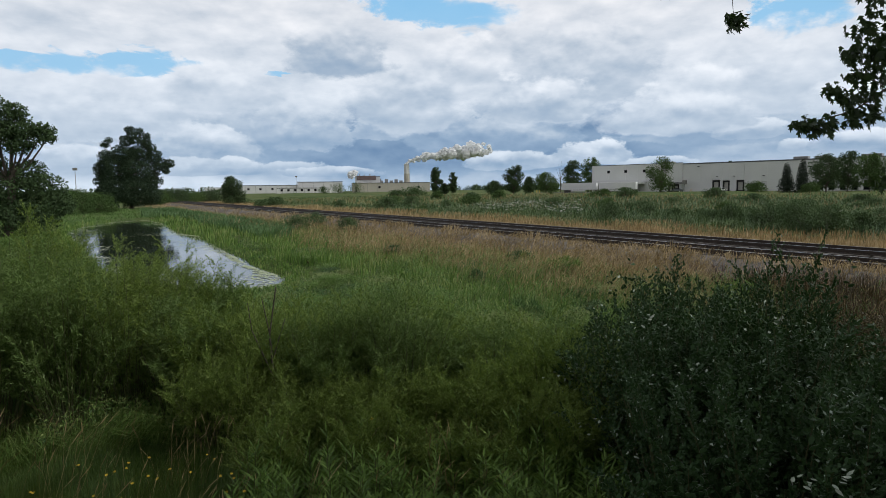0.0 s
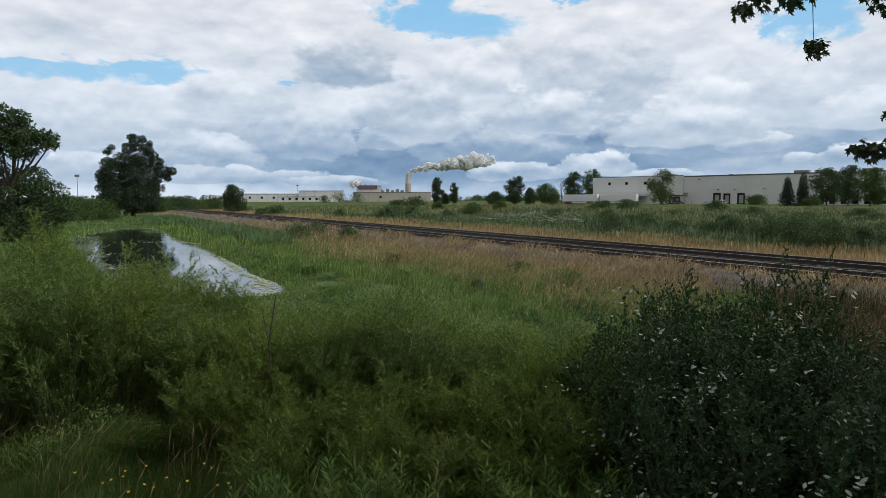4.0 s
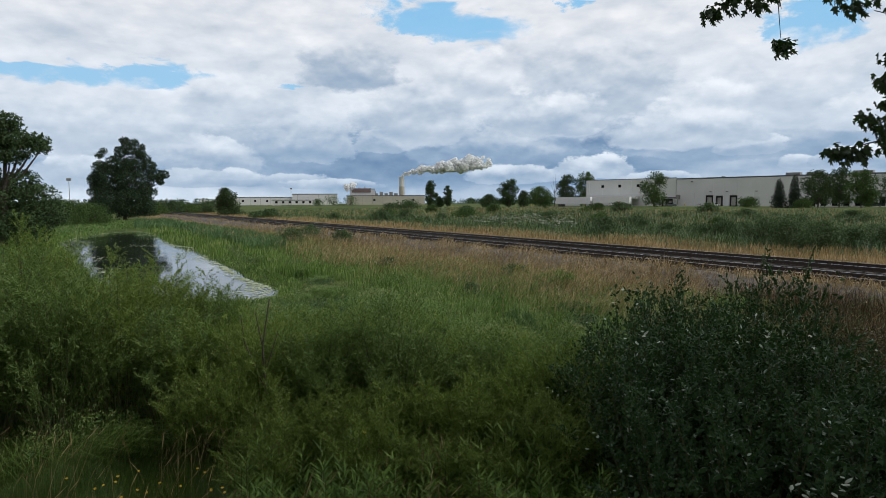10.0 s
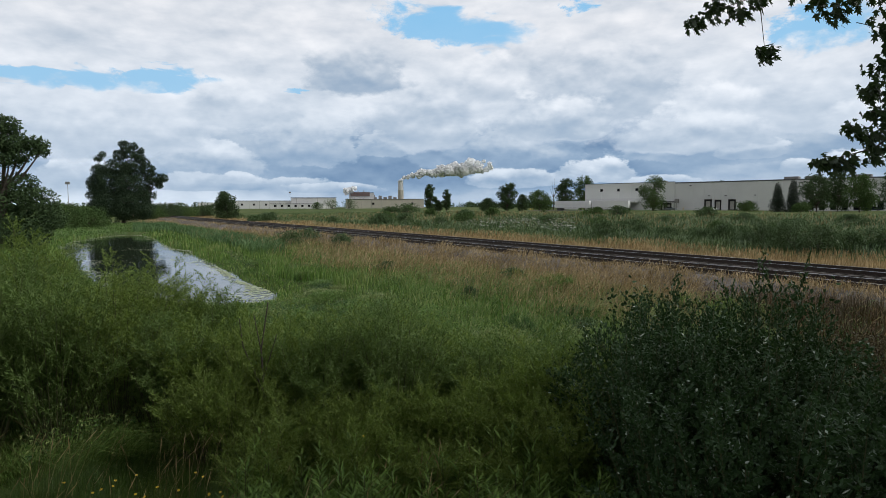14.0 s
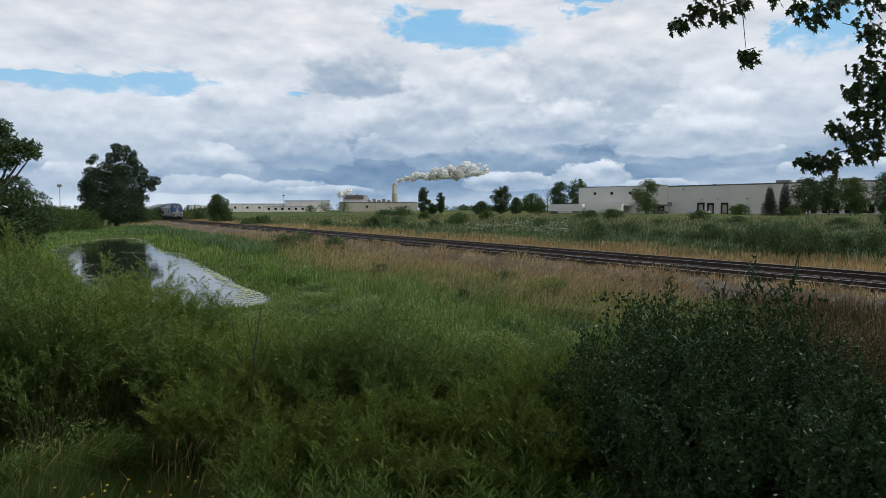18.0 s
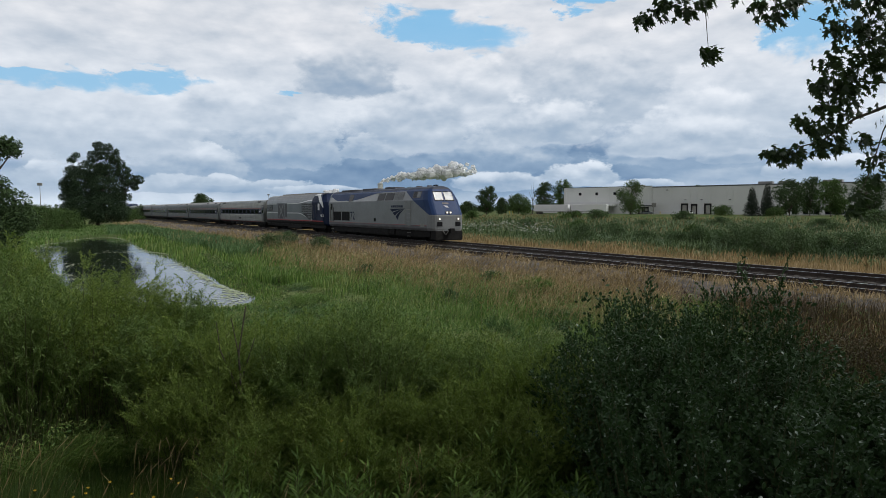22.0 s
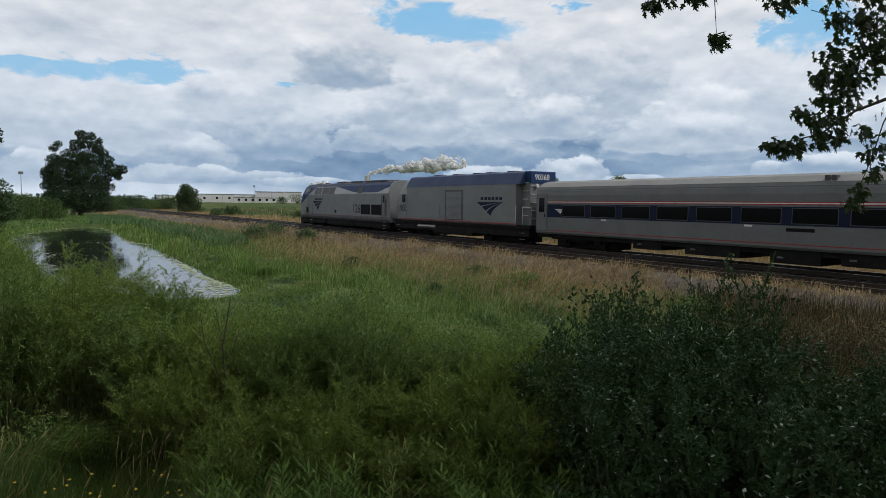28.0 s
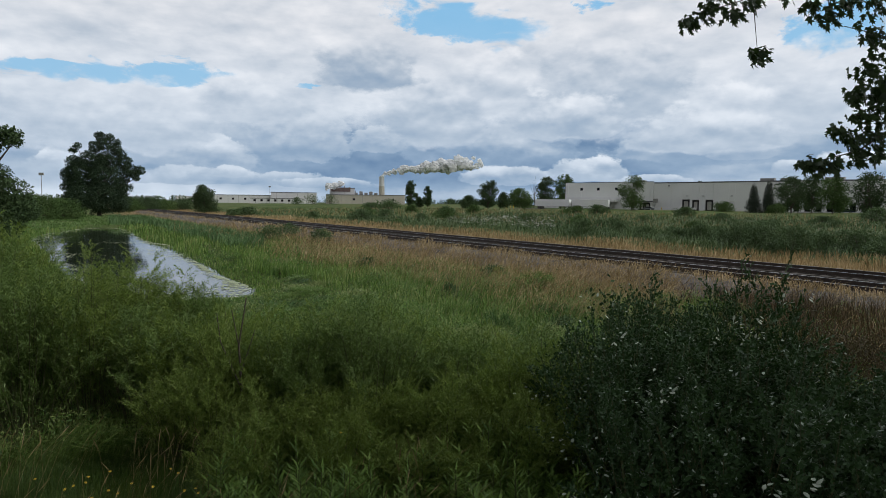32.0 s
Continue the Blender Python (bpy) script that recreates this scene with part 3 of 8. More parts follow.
def ground_sheet():
    radii = [0.6 * 1.0535 ** k for k in range(166)]
    radii = [r for r in radii if r < 3900] + [3900]
    angles = [radians(-70 + 140 * i / 200) for i in range(201)] + [radians(70 + 220 * i / 40) for i in range(1, 40)]
    verts, faces, k = [(0, 0, land(0, 0))], [], len(angles)
    for r in radii:
        for a in angles:
            x, y = r * math.sin(a), r * math.cos(a)
            verts.append((x, y, land(x, y)))
    for i in range(k):
        faces.append((0, 1 + (i + 1) % k, 1 + i))
    for j in range(len(radii) - 1):
        for i in range(k):
            p, q = 1 + j * k + i, 1 + j * k + (i + 1) % k
            faces.append((p, q, q + k, p + k))
    # earth and short growth: green, with straw-coloured bands beside the tracks
    m = bpy.data.materials.new("meadow_ground")
    m.use_nodes = True
    n = Net(m.node_tree)
    co = n.node("ShaderNodeTexCoord").outputs["Object"]
    sep = n.node("ShaderNodeSeparateXYZ")
    n.put(sep.inputs[0], co)
    u = n.math("ADD", n.math("MULTIPLY", sep.outputs[0], ACROSS.x), n.math("MULTIPLY", sep.outputs[1], ACROSS.y))
    big, mid, fine = n.noise(co, 0.05, 5, 0.6), n.noise(co, 0.6, 5, 0.6), n.noise(co, 6.0, 4, 0.7)
    green = n.mix(n.span(mid, 0.35, 0.65), (0.035, 0.065, 0.016), (0.085, 0.13, 0.035))
    green = n.mix(n.span(big, 0.42, 0.62), green, (0.12, 0.13, 0.05))
    straw = n.mix(n.span(fine, 0.3, 0.7), (0.24, 0.17, 0.085), (0.42, 0.32, 0.17))
    uw = n.math("ADD", u, n.math("MULTIPLY", n.math("SUBTRACT", mid, 0.5), 6.0))
    band = n.math("MULTIPLY", n.span(uw, 15.5, 20.0, 0, 1, True), n.span(uw, 38.0, 45.0, 1, 0, True))
    colour = n.mix(band, green, straw)
    b = n.node("ShaderNodeBsdfPrincipled")
    n.put(b.inputs["Base Color"], colour)
    b.inputs["Roughness"].default_value = 0.95
    b.inputs["Specular IOR Level"].default_value = 0.1
    r = n.node("ShaderNodeBump")
    r.inputs["Strength"].default_value = 1.0
    r.inputs["Distance"].default_value = 0.25
    n.put(r.inputs["Height"], n.noise(co, 2.5, 6, 0.7))
    n.tree.links.new(r.outputs[0], b.inputs["Normal"])
    n.tree.links.new(b.outputs[0], n.node("ShaderNodeOutputMaterial").inputs[0])
    ob = new("ground", mesh("ground", verts, faces, m, True))
    return tagged(ob, "green marsh meadow with straw-coloured strips along the tracks", "ground", kind="structure")


ground = ground_sheet()


def pond():
    ring = pond_ring(6, 1.5)
    k = len(ring)
    ob = new("water", mesh("water", [(p.x, p.y, 0.0) for p in ring], [tuple(range(k))], M["water"]))
    m = M["water"].node_tree
    b = next(x for x in m.nodes if x.type == "BSDF_PRINCIPLED")
    b.inputs["IOR"].default_value = 1.75
    net = Net(m, False)
    r = net.node("ShaderNodeBump")
    r.inputs["Strength"].default_value = 0.06
    r.inputs["Distance"].default_value = 0.05
    co = net.node("ShaderNodeTexCoord").outputs["Object"]
    net.put(r.inputs["Height"], net.noise(co, 1.4, 4, 0.5))
    m.links.new(r.outputs[0], b.inputs["Normal"])
    tagged(ob, "still pond reflecting the sky and a dark tree", "water", kind="structure")
    # floating weed along the shore, in ragged rafts
    rng = np.random.default_rng(5)
    verts, faces = [], []
    for _ in range(13000):
        i = rng.integers(len(SHORE))
        p, q = SHORE[i], SHORE[(i + 1) % len(SHORE)]
        c = p.lerp(q, rng.random())
        inward = Vector((-(q - p).y, (q - p).x)).normalized()
        wide = 0.25 + 1.7 * smooth(noise.noise((c.x * 0.13, c.y * 0.13, 9)), -0.25, 0.5)
        d = abs(rng.normal(0, 1.0)) * wide
        if noise.noise((c.x * 0.5 + d, c.y * 0.5, 1.0)) < rng.uniform(-0.6, 0.35):
            continue
        for sign in (1, -1):
            e = c + inward * d * sign
            if pond_depth(e.x, e.y) > 0:
                break
        else:
            continue
        a, rad, base = rng.random() * 6.28, 0.02 + 0.07 * rng.random() ** 3, len(verts)
        n_ = 6
        for j in range(n_):
            rr = rad * (0.7 + 0.6 * rng.random())
            verts.append((e.x + rr * 1.5 * math.cos(a + j * 6.28 / n_), e.y + rr * math.sin(a + j * 6.28 / n_), 0.012 + 0.004 * rng.random()))
        faces.append(tuple(range(base, base + n_)))
    tagged(new("duckweed", mesh("duckweed", verts, faces, M["weed"])), "pale green duckweed rafts floating along the shore", "water plants", kind="stuff")


pond()


# ---- tracks ----
def track(name, off, label):
    t = thing(name, label, "railway track", kind="structure")
    at = pose(0, 0, 0, 0, 0, TURN)

    def put(ob):
        ob.matrix_world = at
        ob.parent = t
        return ob

    for side in (-0.7175, 0.7175):
        c = off + side
        foot = bmesh.new()
        box(foot, -900, 160, c - 0.07, c + 0.07, RAIL_TOP - 0.17, RAIL_TOP - 0.145)
        box(foot, -900, 160, c - 0.012, c + 0.012, RAIL_TOP - 0.147, RAIL_TOP - 0.04)
        box(foot, -900, 160, c - 0.034, c + 0.034, RAIL_TOP - 0.042, RAIL_TOP - 0.004)
        r = put(part("rail", foot, M["rail"]))
        head = block(-900, 160, c - 0.030, c + 0.030, RAIL_TOP - 0.004, RAIL_TOP)
        h = part("rail_head", head, M["shine"], None, "polished running surface")
        h.matrix_world = at
        h.parent = r
        h.matrix_parent_inverse = r.matrix_world.inverted()
    return t


for name, off, label in (("track_near", NEAR_TRACK, "rusty railway track with shiny rail heads on ballast"), ("track_far", FAR_TRACK, "rusty railway track on which the train runs")):
    track(name, off, label)


def trackbed():
    verts, faces, rng = [], [], np.random.default_rng(2)
    prof = [(18.9, 0.52), (19.4, 0.72), (20.2, 1.12), (20.9, 1.30), (24.6, 1.27), (28.3, 1.30), (29.2, 1.1), (30.6, 0.5)]
    rows = list(range(-900, -120, 12)) + [s * 0.5 for s in range(-240, 61)] + list(range(36, 161, 8))
    fine = []
    for a, b in zip(prof, prof[1:]):
        cut = max(1, int((b[0] - a[0]) / 0.35))
        fine += [(a[0] + (b[0] - a[0]) * i / cut, a[1] + (b[1] - a[1]) * i / cut) for i in range(cut)]
    fine.append(prof[-1])
    k = len(fine)
    for s in rows:
        for u, z in fine:
            p = trk(s, u)
            verts.append((p.x, p.y, z + 0.05 * noise.noise((s * 1.3, u * 1.3, 1.0)) + rng.normal(0, 0.012)))
    for j in range(len(rows) - 1):
        for i in range(k - 1):
            p = j * k + i
            faces.append((p, p + k, p + k + 1, p + 1))
    tagged(new("ballast", mesh("ballast", verts, faces, M["ballast"])), "grey crushed-stone ballast bed under two tracks", "ballast", kind="structure")


trackbed()

# ---- the train ----
# Each vehicle: front end at x = 0, body towards -x, rail top at z = 0, the camera's side at -y.
def ring(half, x, taper=1.0, lean=None):
    """A closed cross-section from half a profile (y, z), at x; lean(z) slants it."""
    pts = [(y * taper, z) for y, z in half] + [(-y * taper, z) for y, z in reversed(half) if y > 1e-6]
    return [(x + (lean(z) if lean else 0.0), y, z) for y, z in pts]


def side_y(half, z):
    for (y0, z0), (y1, z1) in zip(half, half[1:]):
        if z0 <= z <= z1 and z1 > z0:
            return y0 + (y1 - y0) * (z - z0) / (z1 - z0)
    return half[-1][0] if z > half[-1][1] else half[0][0]


def patch(half, x0, x1, lo, hi, side=-1, proud=0.006, nx=1):
    """A thin sheet that hugs the body side between two heights, which may change along x."""
    bm = bmesh.new()
    lo_f, hi_f = (lo if callable(lo) else (lambda x: lo)), (hi if callable(hi) else (lambda x: hi))
    cuts = [z for _, z in half]
    cols = []
    zmin, zmax = min(lo_f(x0 + (x1 - x0) * i / nx) for i in range(nx + 1)), max(hi_f(x0 + (x1 - x0) * i / nx) for i in range(nx + 1))
    mid = [z for z in cuts if zmin < z < zmax]
    for i in range(nx + 1):
        x = x0 + (x1 - x0) * i / nx
        a, b = lo_f(x), hi_f(x)
        zs = [a] + [min(max(z, a), b) for z in mid] + [b]
        cols.append([bm.verts.new((x, side * (side_y(half, z) + proud), z)) for z in zs])
    for p, q in zip(cols, cols[1:]):
        for k in range(len(p) - 1):
            if (p[k].co - p[k + 1].co).length + (q[k].co - q[k + 1].co).length > 1e-5:
                try:
                    bm.faces.new((p[k], q[k], q[k + 1], p[k + 1]))
                except ValueError:
                    pass
    return bm


def slab(half, x0, x1, lo, hi, side=-1, proud=0.03):
    """A raised plate with thickness on the body side, between two heights of one facet."""
    bm = patch(half, x0, x1, lo, hi, side, proud)
    r = bmesh.ops.extrude_face_region(bm, geom=bm.faces[:])
    for v in (g for g in r["geom"] if isinstance(g, bmesh.types.BMVert)):
        v.co.y -= side * (proud + 0.02)
    return bm


def lettering(text, height, x, y, z, parent, material, flip=False, label=""):
    cu = bpy.data.curves.new("lettering", "FONT")
    cu.body, cu.size, cu.extrude = text, height / 0.7, 0.003
    tmp = new("lettering", cu)
    me = bpy.data.meshes.new_from_object(tmp)
    bpy.data.objects.remove(tmp)
    me.materials.clear()
    me.materials.append(material)
    ob = new("number", me)
    ob.parent = parent
    ob.matrix_basis = pose(x, y, z, 90, 0, 180 if flip else 0)
    if label:
        ob["label"] = label
    return ob


def swoosh(half, x0, x1, top, low, parent, material, side, mirror=False):
    """Three blades that sweep from a lower edge up to one tip."""
    for k in range(3):
        a0, a1 = k / 3 + 0.02, (k + 0.78) / 3 + 0.02

        def pt(a, t):
            sx, sz = x0 + (x1 - x0) * 0.57 * a, top + (low - top) * a
            cx, cz = x0 + (x1 - x0) * (0.42 + 0.18 * a), top + (low - top) * (0.02 + 0.42 * a)
            ex, ez = x1, top
            return ((1 - t) ** 2 * sx + 2 * t * (1 - t) * cx + t * t * ex, (1 - t) ** 2 * sz + 2 * t * (1 - t) * cz + t * t * ez)

        bm = bmesh.new()
        rows = []
        for i in range(11):
            t = i / 10
            row = []
            for a in (a0, a1):
                x, z = pt(a, t)
                row.append(bm.verts.new((x, side * (side_y(half, z) + 0.007), z)))
            rows.append(row)
        for p, q in zip(rows, rows[1:]):
            bm.faces.new((p[0], q[0], q[1], p[1]))
        part("emblem_blade", bm, material, parent)


def wheelset(parent, x, r):
    for side in (-0.72, 0.72):
        bm = bmesh.new()
        rod(bm, (x, side - 0.06, r), (x, side + 0.06, r), r, r, 20)
        rod(bm, (x, side - 0.075 * (1 if side > 0 else -1), r), (x, side - 0.055 * (1 if side > 0 else -1), r), r + 0.025, r + 0.025, 20)
        w_ = part("wheel", bm, M["under"], parent)
        hub = bmesh.new()
        rod(hub, (x, side + 0.06 * (1 if side > 0 else -1), r), (x, side + 0.13 * (1 if side > 0 else -1), r), 0.14, 0.11, 10)
        part("axle_cap", hub, M["steel"], w_)


def bogie(parent, x, base, r, heavy):
    for side in (-1, 1):
        bm = bmesh.new()
        y = side * (1.05 if heavy else 1.0)
        box(bm, x - base / 2 - 0.95, x + base / 2 + 0.95, y - 0.08, y + 0.08, 0.50, 0.98, 0.05)
        for xx in (x - base / 2, x + base / 2):
            box(bm, xx - 0.24, xx + 0.24, y - 0.09, y + 0.09, 0.34, 0.72, 0.03)
            for d in (-0.42, 0.42):
                rod(bm, (xx + d, y + side * 0.02, 0.6), (xx + d, y + side * 0.02, 1.0), 0.10, 0.10, 10)
        rod(bm, (x, y + side * 0.06, 0.5), (x, y + side * 0.06, 1.0), 0.14, 0.14, 10)
        box(bm, x - 0.6, x + 0.6, y - 0.10, y + 0.10, 0.42, 0.60, 0.02)
        part("bogie_frame", bm, M["under"], parent)
        rodm = bmesh.new()
        rod(rodm, (x - base / 2, y + side * 0.13, 0.98), (x + 0.2, y + side * 0.13, 0.80), 0.03, 0.03, 6)
        part("damper", rodm, M["steel"], parent)
    # added solid block, keeps daylight from showing between the wheels
    part("brake_gear", block(x - base / 2 - 0.9, x + base / 2 + 0.9, -0.6, 0.6, 0.10, 0.95), M["under"], parent)
    for xx in (x - base / 2, x + base / 2):
        part("traction_motor", block(xx - 0.45, xx + 0.45, -0.95, 0.95, 0.18, 0.7, bevel=0.05), M["under"], parent)
        wheelset(parent, xx, r)


def grab(parent, pts, r=0.02, material=None, name="handrail"):
    bm = bmesh.new()
    for p, q in zip(pts, pts[1:]):
        rod(bm, p, q, r, r, 6)
    return part(name, bm, material or M["steel"], parent)


def ladder(parent, x0, x1, y, z0, z1, steps):
    for k in range(steps):
        z = z0 + (z1 - z0) * k / max(1, steps - 1)
        grab(parent, [(x0, y, z), (x1, y, z)], 0.02, name="step")


def coupler(parent, x, way):
    bm = bmesh.new()
    box(bm, min(x, x + way * 0.45), max(x, x + way * 0.45), -0.13, 0.13, 0.72, 1.0, 0.03)
    box(bm, min(x + way * 0.3, x + way * 0.5), max(x + way * 0.3, x + way * 0.5), -0.2, 0.2, 0.68, 1.06, 0.04)
    part("coupler", bm, M["under"], parent)


P42 = [(1.42, 0.85), (1.53, 1.05), (1.53, 3.25), (1.24, 4.0), (0.95, 4.25), (0.45, 4.36), (0.0, 4.38)]


def genesis(label, number):
    """A silver diesel with a slanted blue nose."""
    t = thing("diesel_locomotive", label, "locomotive", group="train vehicles")

    def lean(z):
        return -max(0.0, z - 2.1) * 0.56

    def lean2(z):
        return -max(0.0, z - 2.1) * 0.50

    half = P42
    part("body", loft([ring(half, -4.6), ring(half, -20.6), ring(half, -20.75, 0.97)]), M["silver"], t)
    # the nose in fine strips, painted blue above a line that sweeps down to the front
    fine = []
    for (y0, z0), (y1, z1) in zip(half, half[1:]):
        cut = max(1, int((z1 - z0) / 0.11))
        fine += [(y0 + (y1 - y0) * i / cut, z0 + (z1 - z0) * i / cut) for i in range(cut)]
    fine.append(half[-1])
    rows = [ring(fine, -0.05, 0.70, lean), ring(fine, -0.10, 0.80, lean), ring(fine, -0.26, 0.91, lean), ring(fine, -0.5, 0.965, lean), ring(fine, -0.85, 1.0, lean2)]
    for k in range(1, 16):
        f_ = k / 16
        rows.append([(-0.85 * (1 - f_) - 4.6 * f_ + (lean2(z) * (1 - f_)), y, z) for _, y, z in ring(fine, 0.0)])
    rows.append(ring(fine, -4.6))
    bm = loft(rows)
    # the front in strips from side to side
    bm.verts.ensure_lookup_table()
    k_, top_ = 2 * len(fine) - 1, len(fine) - 1
    edge = [bm.verts[i] for i in range(k_)]
    bmesh.ops.delete(bm, geom=[f for f in bm.faces if len(f.verts) == k_ and all(v.index < k_ for v in f.verts)], context="FACES_ONLY")
    for i in range(top_):
        ids = [i, i + 1, k_ - 2 - i, k_ - 1 - i] if i + 1 < top_ else [i, i + 1, k_ - 1 - i]
        bm.faces.new([edge[j] for j in ids])
    for at_, way_ in (((-0.55, 0, 2.10), (0.47, 0, 1)), ((0, 0, 2.10), (0, 0, 1)), ((0, 0, 4.14), (0, 0, 1))):
        bmesh.ops.bisect_plane(bm, geom=bm.verts[:] + bm.edges[:] + bm.faces[:], plane_co=at_, plane_no=way_)
    for f in bm.faces:
        c = f.calc_center_median()
        line = 2.10 if c.x > -0.55 else 2.10 + (-0.55 - c.x) * 0.47
        f.material_index = 2 if c.z > 4.14 and c.x > -4.6 else (1 if c.z > line and c.x > -4.59 else 0)
    nose = part("nose", bm, M["silver"], t, "blue and silver slanted nose")
    nose.data.materials.append(M["blue"])
    nose.data.materials.append(M["roof_blue"])
    # nose panels, laid on the slanted front
    def front(name, y0, y1, z0, z1, material, parent, proud=0.012, label_="", narrow=0.0):
        bm = bmesh.new()
        vs = []
        for y, z, in ((y0, z0), (y1, z0), (y1 * (1 - narrow), z1), (y0 * (1 - narrow), z1)):
            vs.append(bm.verts.new((-0.05 + lean(z) + proud, y, z)))
        f = bm.faces.new(vs)
        r = bmesh.ops.extrude_face_region(bm, geom=[f])
        for v in (g for g in r["geom"] if isinstance(g, bmesh.types.BMVert)):
            v.co.x -= proud + 0.02
        return part(name, bm, material, parent, label_)

    for s in (-1, 1):
        w_ = front("windshield_frame", 0.05 * s, 0.90 * s, 3.20, 3.94, M["black"], t, 0.016)
        front("windshield", 0.09 * s, 0.86 * s, 3.25, 3.89, M["screen"], w_, 0.026)
        wip = grab(t, [(-0.05 + lean(3.3) + 0.05, 0.2 * s, 3.26), (-0.05 + lean(3.6) + 0.05, 0.6 * s, 3.5)], 0.012, M["black"], "wiper")
        bm = bmesh.new()
        rod(bm, (-0.2, 0.15 * s, 2.28), (-0.03, 0.15 * s, 2.28), 0.12, 0.12, 14)
        h = part("headlight_housing", bm, M["steel"], t)
        bm = bmesh.new()
        rod(bm, (-0.03, 0.15 * s, 2.28), (0.0, 0.15 * s, 2.28), 0.075, 0.075, 14)
        part("headlight", bm, M["lamp"], h, "lit headlight")
        bm = bmesh.new()
        rod(bm, (-0.2, 0.86 * s, 1.78), (-0.005, 0.86 * s, 1.78), 0.13, 0.13, 14)
        h = part("ditch_light_housing", bm, M["steel"], t)
        bm = bmesh.new()
        rod(bm, (-0.005, 0.86 * s, 1.78), (0.02, 0.86 * s, 1.78), 0.07, 0.07, 14)
        part("ditch_light", bm, M["lamp"], h, "lit ditch light")
        part("steps_well", block(-0.3, 0.012, 0.62 * s, 1.06 * s, 1.22, 1.55), M["black"], t)
        # cab side: blue wedge sweeping down to the nose, window, louvres, high windows
        fr = part("cab_window_frame", slab(half, -3.2, -1.95, 3.42, 3.95, s, 0.012), M["trimdark"], t)
        part("cab_window", slab(half, -3.12, -2.55, 3.48, 3.90, s, 0.022), M["glass"], fr)
        part("cab_window", slab(half, -2.50, -2.03, 3.48, 3.90, s, 0.022), M["screen"], fr)
        if s < 0:                                  # louvres on one side, glass on the other
            for k in range(9):
                part("louvre", slab(half, -6.35, -4.75, 3.32 + k * 0.07, 3.352 + k * 0.07, s, 0.035), M["silver"], t)
            part("louvre_back", patch(half, -6.4, -4.7, 3.29, 3.95, s, 0.004), M["grime"], t)
        else:
            part("side_vent", slab(half, -5.25, -4.5, 3.30, 3.93, s, 0.012), M["glass"], t)
            part("side_vent", slab(half, -6.15, -5.4, 3.30, 3.93, s, 0.012), M["glass"], t)
            part("step_box", slab(half, -2.95, -2.35, 1.36, 1.92, s, 0.012), M["black"], t)
        for x0, x1 in ((-9.45, -8.15), (-8.0, -6.45), (-15.7, -14.75)):
            part("side_vent", slab(half, x0, x1, 3.30, 3.93, s, 0.012), M["glass"], t)
        part("white_sweep", patch(half, -20.4, -9.6, lambda x: 3.29, lambda x: 3.36 + 0.42 * (1 - smooth(x, -20.4, -18.4)) + 0.60 * smooth(x, -15.2, -8.6), s, 0.005, nx=20), M["silver_light"], t, "pale sweep under the blue")
        part("roof_sweep", patch(half, -20.5, -4.6, lambda x: 3.36 + 0.42 * (1 - smooth(x, -20.4, -18.4)) + 0.66 * smooth(x, -15.2, -8.6), 4.12, s, nx=24), M["blue"], t, "blue sweep under the roof")
        part("roof_skin", patch(half, -20.55, -4.62, 4.125, 4.375, s, 0.005), M["roof_blue"], t, "sooty dark blue roof")
        part("lower_body", patch(half, -20.6, -0.85, 0.86, 1.24, s, 0.004), M["grime"], t, "grimy lower body side")
        part("sill_stripe", patch(half, -20.6, -0.85, 1.245, 1.27, s), M["red"], t, "thin red sill stripe")
        for x0, x1 in ((-19.4, -17.5), (-17.3, -15.45)):
            g = part("radiator_grille", slab(half, x0, x1, 1.44, 2.31, s, 0.015), M["black"], t)
            for k in range(8):
                part("grille_bar", slab(half, x0 + 0.05, x1 - 0.05, 1.48 + k * 0.105, 1.50 + k * 0.105, s, 0.024), M["black"], g)
        part("filler_cap", slab(half, -10.1, -9.75, 1.45, 1.75, s, 0.02), M["black"], t)
        part("access_hatch", slab(half, -1.9, -1.2, 1.15, 1.4, s, 0.015), M["steel"], t)
        for x in (-4.15, -3.2):
            grab(t, [(x, s * 1.55, 1.25), (x, s * 1.62, 1.35), (x, s * 1.62, 3.1), (x, s * 1.55, 3.2)])
        part("cab_door", slab(half, -4.05, -3.3, 1.25, 3.2, s, 0.010), M["silver"], t)
        ladder(t, -4.0, -3.35, s * 1.52, 0.35, 1.2, 4)
        ladder(t, -3.95, -3.4, s * 1.56, 1.5, 2.5, 4)
        grab(t, [(-20.1, s * 1.55, 1.3), (-20.1, s * 1.62, 1.4), (-20.1, s * 1.62, 3.2)])
        grab(t, [(-19.55, s * 1.55, 1.3), (-19.55, s * 1.62, 1.4), (-19.55, s * 1.62, 3.2)])
        d_ = part("rear_door", slab(half, -20.08, -19.58, 1.3, 3.2, s, 0.012), M["silver"], t)
        part("door_window", slab(half, -20.02, -19.66, 2.5, 3.1, s, 0.022), M["glass"], d_)
        for x in (-20.24, -19.50):
            part("rail_recess", slab(half, x, x + 0.10, 1.35, 2.75, s, 0.006), M["black"], t)
        ladder(t, -20.1, -19.55, s * 1.5, 0.3, 1.1, 4)
        swoosh(half, *((-7.0, -4.3) if s < 0 else (-4.1, -6.8)), 2.60, 1.58, t, M["navy"], s)
        for k in range(6):
            part("name_bar", patch(half, -6.75 + k * 0.36, -6.49 + k * 0.36, 2.68, 2.86, s, 0.008), M["navy"], t)
        lettering(number, 0.76, -15.3 if s < 0 else -15.3 + 0.52 * len(number), s * 1.54, 1.56, t, M["navy"], s > 0)
